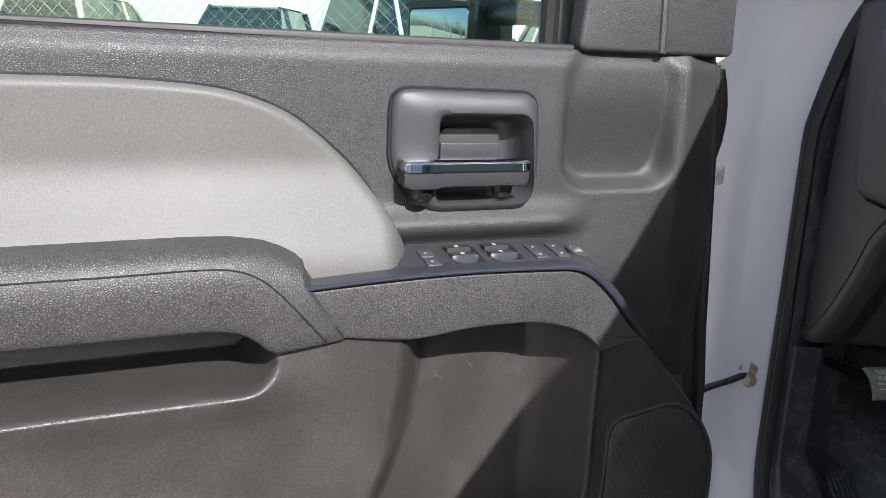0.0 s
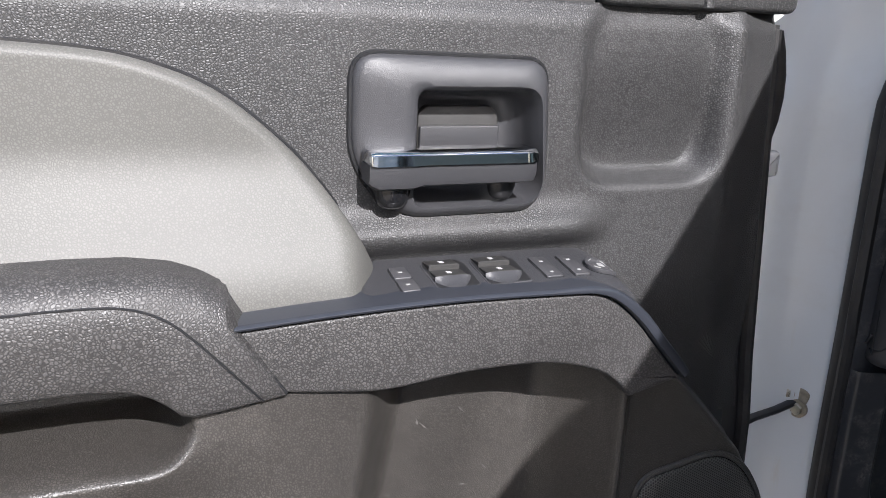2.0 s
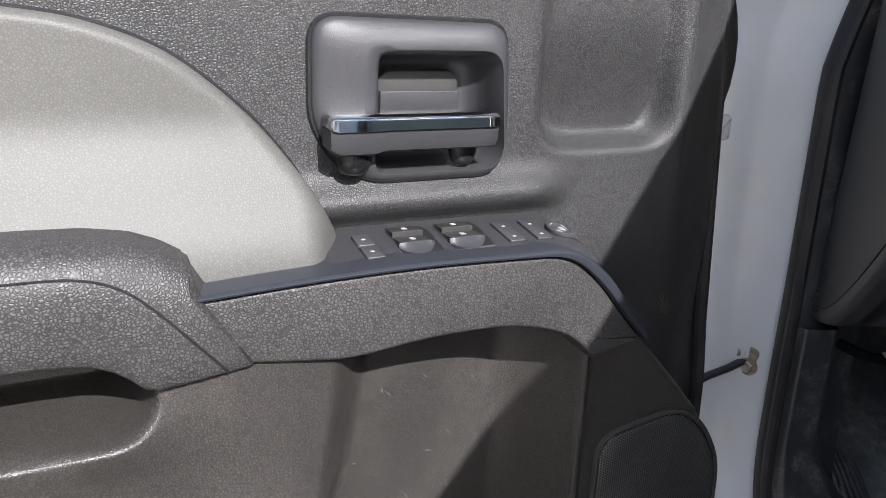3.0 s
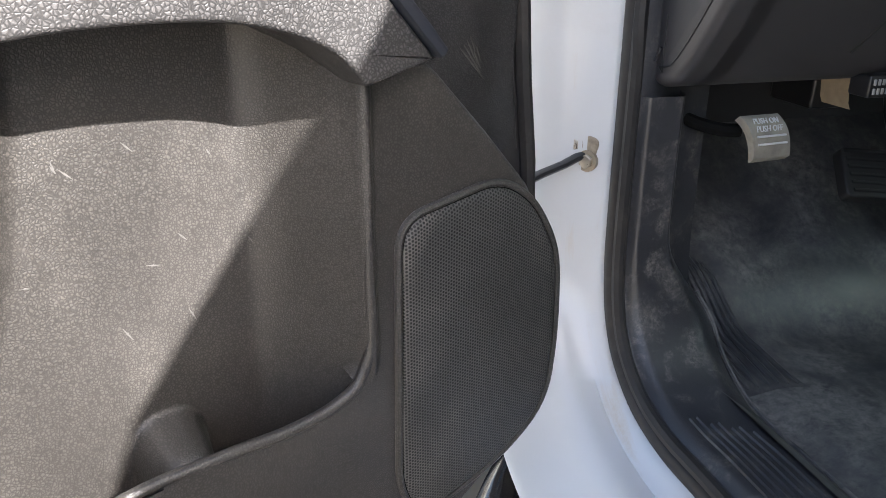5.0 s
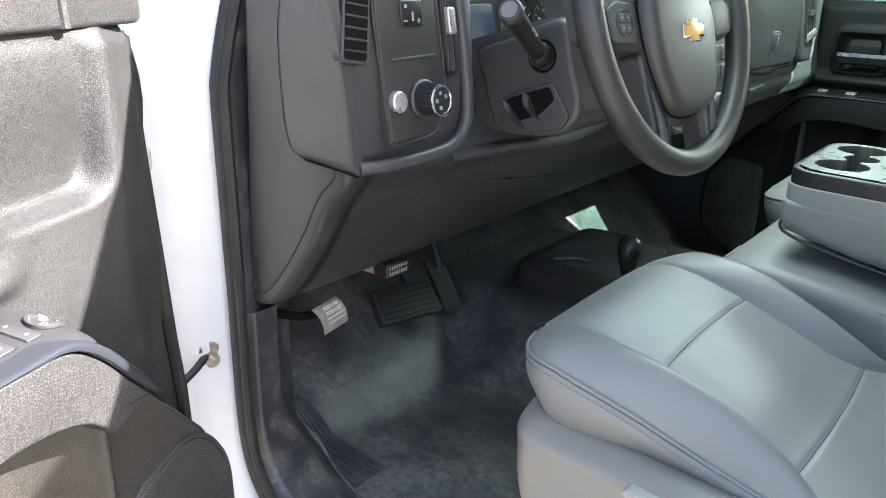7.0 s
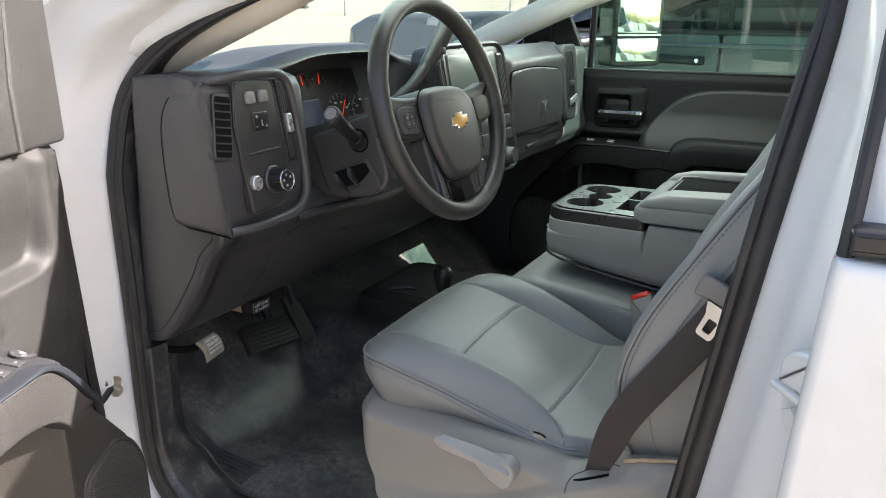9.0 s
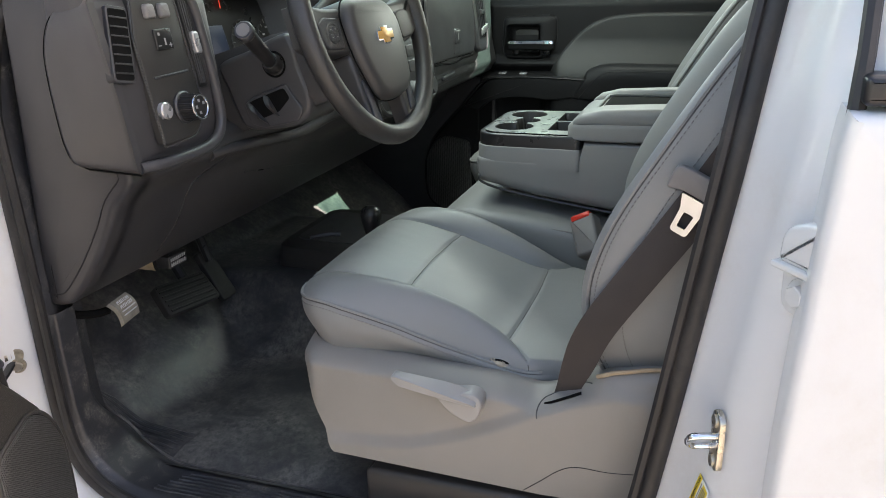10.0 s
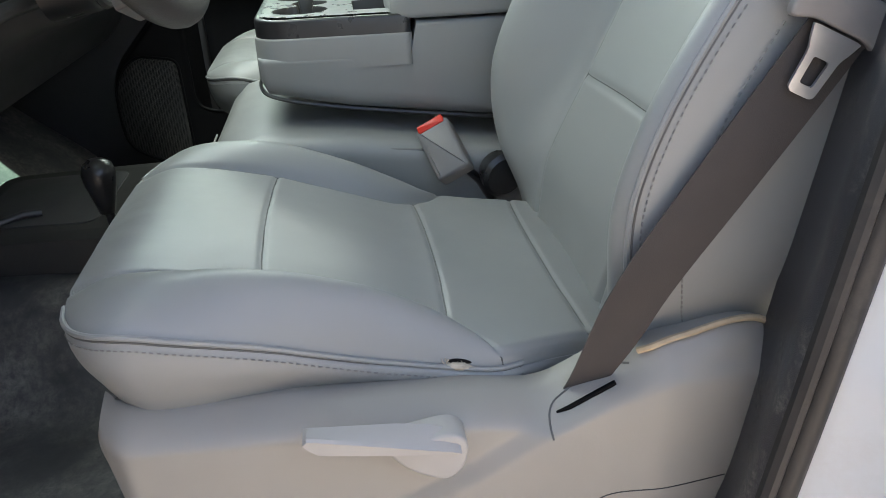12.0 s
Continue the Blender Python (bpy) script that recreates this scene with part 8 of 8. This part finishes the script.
def car(x, y, turn, paint, label, long, wide, high, suv, name="parked_car"):
    c = thing(name, (x, y, 0), label, "car", "parked cars")
    m = Matrix.Translation((x, y, 0)) @ Matrix.Rotation(radians(turn), 4, "Z")
    L, W = long / 2, wide / 2
    belt = high * 0.60
    def ring(s, w, z0, z1, g):
        return [(s, w * k, z) for k, z in ((-0.92, z0), (-1.0, z0 + 0.12), (-1.0, z0 + 0.55 * (z1 - z0)), (-0.93, z1 - 0.03), (-0.80 + g, z1), (0.80 - g, z1), (0.93, z1 - 0.03), (1.0, z0 + 0.55 * (z1 - z0)), (1.0, z0 + 0.12), (0.92, z0))]
    hood = belt * (0.98 if suv else 0.92)
    part("body", moved(loft([ring(-L, W * 0.85, 0.35, belt * 0.8, 0), ring(-L + 0.12, W * 0.95, 0.25, belt, 0), ring(-L * 0.3, W, 0.22, belt, 0), ring(L * 0.35, W, 0.22, belt, 0), ring(L * 0.45, W, 0.22, hood, 0), ring(L - 0.18, W * 0.93, 0.25, hood * 0.86, 0), ring(L, W * 0.80, 0.38, hood * 0.62, 0)]), m), paint, c, "", 35)
    back = -L + (0.18 if suv else 0.75)
    cab = [(back - 0.10, belt, 0.90), (back + 0.12, high - 0.05, 0.72), (back + 0.5, high, 0.70), (L * 0.12, high - 0.01, 0.70), (L * 0.22, high - 0.08, 0.72), (L * 0.45, hood, 0.90)]
    low, hi = [], []
    part("roof", moved(loft([[(s, W * w * k, z) for k in (-1, -0.5, 0, 0.5, 1)] for s, z, w in cab[1:5]], False, False, False), m), paint, c, "", 35)
    part("glasshouse", moved(loft([[(back - 0.10, -W * 0.9, belt - 0.02), (L * 0.46, -W * 0.9, belt - 0.04), (L * 0.46, W * 0.9, belt - 0.04), (back - 0.10, W * 0.9, belt - 0.02)], [(back + 0.14, -W * 0.71, high - 0.03), (L * 0.19, -W * 0.71, high - 0.05), (L * 0.19, W * 0.71, high - 0.05), (back + 0.14, W * 0.71, high - 0.03)]]), m), DARKGLASS, c, "dark windows", 30)
    for sx, sy in ((L * 0.46, 0.72), (L * 0.46, -0.72)):
        part("windscreen_pillar", moved(tube([(sx, W * sy * 1.25, belt - 0.02), (L * 0.19, W * sy, high - 0.03)], 0.035, 8), m), paint, c)
    for sy in (-1, 1):
        part("side_pillar", moved(tube([(0.0, W * 0.91 * sy, belt - 0.02), (-0.05, W * 0.72 * sy, high - 0.03)], 0.035, 8), m), paint, c)
        part("rear_pillar", moved(tube([(back - 0.06, W * 0.90 * sy, belt - 0.02), (back + 0.14, W * 0.72 * sy, high - 0.03)], 0.06, 8), m), paint, c)
        part("door_mirror", moved(box(L * 0.30, L * 0.30 + 0.12, sy * (W + 0.10) - 0.10, sy * (W + 0.10) + 0.10, belt - 0.02, belt + 0.13, 0.03), m), BLACK, c)
        part("headlight", moved(box(L - 0.16, L - 0.02, sy * W * 0.66 - 0.16, sy * W * 0.66 + 0.16, hood * 0.64, hood * 0.76, 0.03), m), SILVER, c, "clear headlight")
        for wx in (L * 0.62, -L * 0.62):
            w = part("tyre", moved(cyl((wx, sy * (W - 0.22), 0.33), (wx, sy * (W - 0.01), 0.33), 0.33, 28, bev=0.03), m), RUBBER, c)
            part("rim", moved(cyl((wx, sy * (W - 0.03), 0.33), (wx, sy * (W + 0.002), 0.33), 0.21, 20, bev=0.02), m), SILVER, w)
    part("grille", moved(box(L - 0.10, L + 0.005, -W * 0.42, W * 0.42, hood * 0.42, hood * 0.66, 0.02), m), BLACK, c)
    part("plate", moved(box(L - 0.01, L + 0.015, -0.15, 0.15, 0.42, 0.50, 0.005), m), PAPER, c)
    return c


def spot(x, y):
    return ground_z(x, y) - 0.02


def drop(ob):
    """Sets a parked thing down on the sloping lot."""
    x, y, z = ob.matrix_basis.translation
    ob.matrix_basis = Matrix.Translation((x, y, spot(x, y)))
    return ob


drop(car(-4.2, 15.9, -90, ASH, "dark blue estate car parked behind the fence", 4.7, 1.86, 1.62, True))
drop(car(-8.0, 17.2, 90, SAND, "old beige utility wagon parked behind the fence", 4.7, 1.95, 1.80, True))
drop(car(-0.75, 13.5, -60, OFFWHITE, "white pickup cab parked behind the fence", 5.2, 1.95, 1.85, True))
drop(car(1.9, 12.5, 100, OFFWHITE, "white car seen past the mirror", 4.6, 1.85, 1.55, False))
for cx, cy, ct, pm, lab in ((12.0, 20.5, 200, OFFWHITE, "white car in the far row behind the fence"), (15.5, 18.5, 200, GREYTRUCK, "dark car in the far row behind the fence"), (19.0, 16.0, 205, OFFWHITE, "white car in the far row")):
    drop(car(cx, cy, ct, pm, lab, 4.7, 1.86, 1.60, True))

# white metal shed beyond
shed = thing("metal_shed", (0, 22, 0), "white ribbed metal shed", "building", kind="structure")
sz = spot(0, 22)
part("wall", box(-12.0, 9.0, 21.8, 22.0, sz - 1.5, sz + 4.2, 0.02), SIDING, shed)
part("wall", box(-22.0, -12.6, 23.5, 23.7, sz - 2.0, sz + 3.2, 0.02), SIDING, shed)
for k in range(24):
    part("rib", box(-11.8 + 0.9 * k, -11.74 + 0.9 * k, 21.74, 21.81, sz - 1.5, sz + 4.2, 0.01, 1), SIDING, shed)
part("roof", box(-12.3, 9.3, 21.5, 30.0, sz + 4.2, sz + 4.4, 0.03), SIDING, shed)
part("door_panel", box(-10.9, -9.7, 21.70, 21.76, sz - 1.0, sz + 2.4, 0.02), GREYTRUCK, shed, "grey shed door")

# a row of red and white barrier blocks by the far fence
barrier = thing("barrier", (7.4, 9.5, 0), "red plastic barrier with round holes", "barrier")
bz0 = spot(7.4, 9.5)
part("block", box(6.2, 8.2, 9.3, 9.7, bz0, bz0 + 0.75, 0.06), REDPAINT, barrier)
part("base", box(6.1, 8.3, 9.2, 9.8, bz0, bz0 + 0.22, 0.05), OFFWHITE, barrier)
for k in range(5):
    part("hole", cyl((6.45 + 0.38 * k, 9.29, bz0 + 0.52), (6.45 + 0.38 * k, 9.31, bz0 + 0.52), 0.09, 16), INK, barrier)

# the pickup parked alongside
near = thing("neighbour_pickup", (4.2, 0.5, 0), "dark grey crew cab pickup parked alongside", "pickup truck", "parked cars")
near_side = Matrix(((0, 0, -1, 3.30), (1, 0, 0, 0), (0, 1, 0, 0), (0, 0, 0, 1)))   # (forward, up, out)
N = lambda name, data, mat, lab="", parent=near, angle=40: part(name, moved(data, near_side), mat, parent, lab, angle)
side = lambda pts, h0, h1, bev, mat, name, lab="": N(name, slab(rounded(pts, 0.03), h0, h1, bev, 4), mat, lab)
side([(1.38, 0.75), (1.38, 1.66), (1.55, 1.745), (2.36, 1.725), (2.50, 1.66), (2.56, 1.3), (2.56, 0.75)], -1.95, 0.02, 0.06, GREYTRUCK, "front_body")
side([(0.545, 0.70), (0.545, 1.652), (1.37, 1.652), (1.37, 0.70)], -0.15, 0.0, 0.012, GREYTRUCK, "front_door")
side([(-0.55, 0.70), (-0.55, 1.652), (0.535, 1.652), (0.535, 0.70)], -0.15, 0.0, 0.012, GREYTRUCK, "rear_door")
side([(-2.9, 0.75), (-2.9, 1.60), (-0.56, 1.60), (-0.56, 0.75)], -1.9, 0.01, 0.04, GREYTRUCK, "bed")
side([(-0.60, 1.60), (-0.40, 2.12), (0.70, 2.14), (1.45, 1.60)], -1.75, -0.12, 0.05, DARKGLASS, "glasshouse", "dark cab windows")
side([(-0.50, 2.08), (-0.42, 2.16), (0.68, 2.17), (0.80, 2.08)], -1.78, -0.10, 0.04, GREYTRUCK, "roof")
for y0, y1 in ((0.51, 0.58), (-0.62, -0.45)):
    N("window_pillar", slab(rounded([(y0, 1.62), (y1, 1.62), (y1, 2.12), (y0, 2.12)], 0.01), -0.14, -0.09, 0.01), BLACK)
N("belt_moulding", slab(rounded([(-0.55, 1.648), (1.37, 1.648), (1.37, 1.668), (-0.55, 1.668)], 0.004), -0.06, 0.004, 0.004), BLACK)
N("body_crease", tube([(-0.5, 1.60, -0.002), (1.36, 1.60, -0.002)], 0.012, 8), GREYTRUCK)
for y0 in (0.60, -0.48):
    h = N("door_handle", slab(rounded([(y0, 1.515), (y0 + 0.215, 1.522), (y0 + 0.215, 1.560), (y0, 1.553)], 0.012), 0.0, 0.035, 0.010, 4), BLACK, "black door handle")
    N("lock", cyl((y0 + 0.030, 1.536, 0.030), (y0 + 0.030, 1.536, 0.038), 0.009, 14), CHROME, "", h)
badge = N("badge", slab(rounded([(1.74, 1.655), (2.00, 1.668), (1.985, 1.712), (1.745, 1.700)], 0.012), 0.0, 0.030, 0.004), SILVER, "silver model badge")


lettering("3500", 0.042, 0.002, Matrix(((0, 0, -1, 3.268), (-1, 0, 0, 1.868), (0, 1, 0, 1.684), (0, 0, 0, 1))), INK, badge)
for wy in (2.02, -1.6):
    wz = spot(3.45, wy)
    w = part("tyre", cyl((3.32, wy, wz + 0.40), (3.56, wy, wz + 0.40), 0.40, 32, bev=0.04), RUBBER, near)
    part("rim", cyl((3.30, wy, wz + 0.40), (3.34, wy, wz + 0.40), 0.24, 24, bev=0.02), SILVER, w)
    w = part("tyre", cyl((5.0, wy, wz + 0.48), (5.22, wy, wz + 0.48), 0.40, 24, bev=0.04), RUBBER, near)
    part("rim", cyl((5.2, wy, wz + 0.48), (5.24, wy, wz + 0.48), 0.24, 24, bev=0.02), SILVER, w)

# ---- towing mirrors ----
def tow_mirror(name, m, label, foot):
    t = thing(name, m.translation, label, "mirror")
    put = lambda nm, data, mat, lab="": part(nm, moved(data, m), mat, t, lab)
    # (across, up, towards the eye)
    put("housing", slab(rounded([(-0.115, -0.02, 0.03), (0.115, -0.02, 0.03), (0.115, 0.30, 0.03), (-0.115, 0.30, 0.03)], 0.03, 6), -0.09, 0.0, 0.012, 4), BLACK)
    put("upper_glass", slab(rounded([(-0.095, 0.105), (0.098, 0.105), (0.098, 0.285), (-0.095, 0.285)], 0.015), -0.002, 0.003, 0.0015, 2), MIRROR, "flat mirror glass")
    put("lower_glass", slab(rounded([(-0.095, 0.0), (0.098, 0.0), (0.098, 0.085), (-0.095, 0.085)], 0.012), -0.002, 0.003, 0.0015, 2), MIRROR, "wide-angle mirror glass")
    put("divider", tube([(-0.10, 0.095, 0.002), (0.10, 0.095, 0.002)], 0.008, 8), BLACK)
    foot = Vector(foot)
    for z in (0.075, 0.215):
        a = m @ Vector((0.03, z, -0.07))
        b = Vector((foot.x, foot.y, a.z - 0.02))
        part("arm", tube([a, a.lerp(b, 0.5) + Vector((0, 0, 0.01)), b], 0.021, 10), BLACK, t)
    part("foot", box(foot.x - 0.045, foot.x + 0.045, foot.y - 0.05, foot.y + 0.05, foot.z - 0.04, foot.z + 0.27, 0.02, 3), BLACK, t)
    return t


out = Vector((-math.cos(TH), -math.sin(TH), 0))
nrm = Vector((math.sin(TH), -math.cos(TH), 0))
left_m = Matrix(((0.60, 0, -0.80, -0.040), (-0.80, 0, -0.60, 1.530), (0, 1, 0, 1.532), (0, 0, 0, 1)))
tow_mirror("tow_mirror", left_m, "black towing mirror on the open door", (0.185, 1.125, 1.56))
right_m = Matrix(((-1, 0, 0, 2.68), (0, 0, -1, 0.755), (0, 1, 0, 1.556), (0, 0, 0, 1))) @ Matrix.Rotation(radians(39), 4, "Y")
tow_mirror("tow_mirror", right_m, "black towing mirror on the passenger side", (2.36, 0.98, 1.56))

# ---- bare trees behind the lot, seen in the mirror ----
def bare_tree(x, y, high, seed):
    rng = random.Random(seed)
    t = thing("bare_tree", (x, y, spot(x, y)), "leafless grey tree with fine branches", "tree", "bare trees")
    trunk, limbs = [], []
    def grow(p, d, length, r, depth):
        pts, rad = [p], [r]
        q = p.copy()
        for k in range(4):
            d = (d + Vector((rng.uniform(-0.18, 0.18), rng.uniform(-0.18, 0.18), rng.uniform(-0.02, 0.12)))).normalized()
            q = q + d * length / 4
            pts.append(q.copy())
            rad.append(r * (1 - 0.11 * (k + 1)))
        (trunk if depth == 0 else limbs).append(tube(pts, rad, 6 if depth < 3 else 4))
        if depth < 5:
            for k in range(3 if depth < 2 else 2):
                a = rng.uniform(0, 2 * math.pi)
                s = Vector((math.cos(a), math.sin(a), 0.35))
                start = pts[rng.choice((2, 3, 4))] if k else pts[4]
                grow(start.copy(), (d * 0.75 + s * rng.uniform(0.45, 0.8)).normalized(), length * rng.uniform(0.62, 0.8), rad[-1] * rng.uniform(0.6, 0.8), depth + 1)
    grow(Vector((x, y, spot(x, y) - 0.05)), Vector((0, 0, 1)), high * 0.30, 0.16, 0)
    part("trunk", joined(*trunk), BARK, t)
    part("crown", joined(*limbs), BARK, t, "bare branches")


for k, (tx, ty) in enumerate(((-18.0, 4.5), (-22.0, 8.0), (3.0, -18.0), (-20.0, 1.5), (8.0, -22.0), (-25.0, 5.5))):
    bare_tree(tx, ty, 9.0 + k % 3, 11 + k)
mesh_fence(9.0, 19.5, 26.0, 9.5, 2.1)
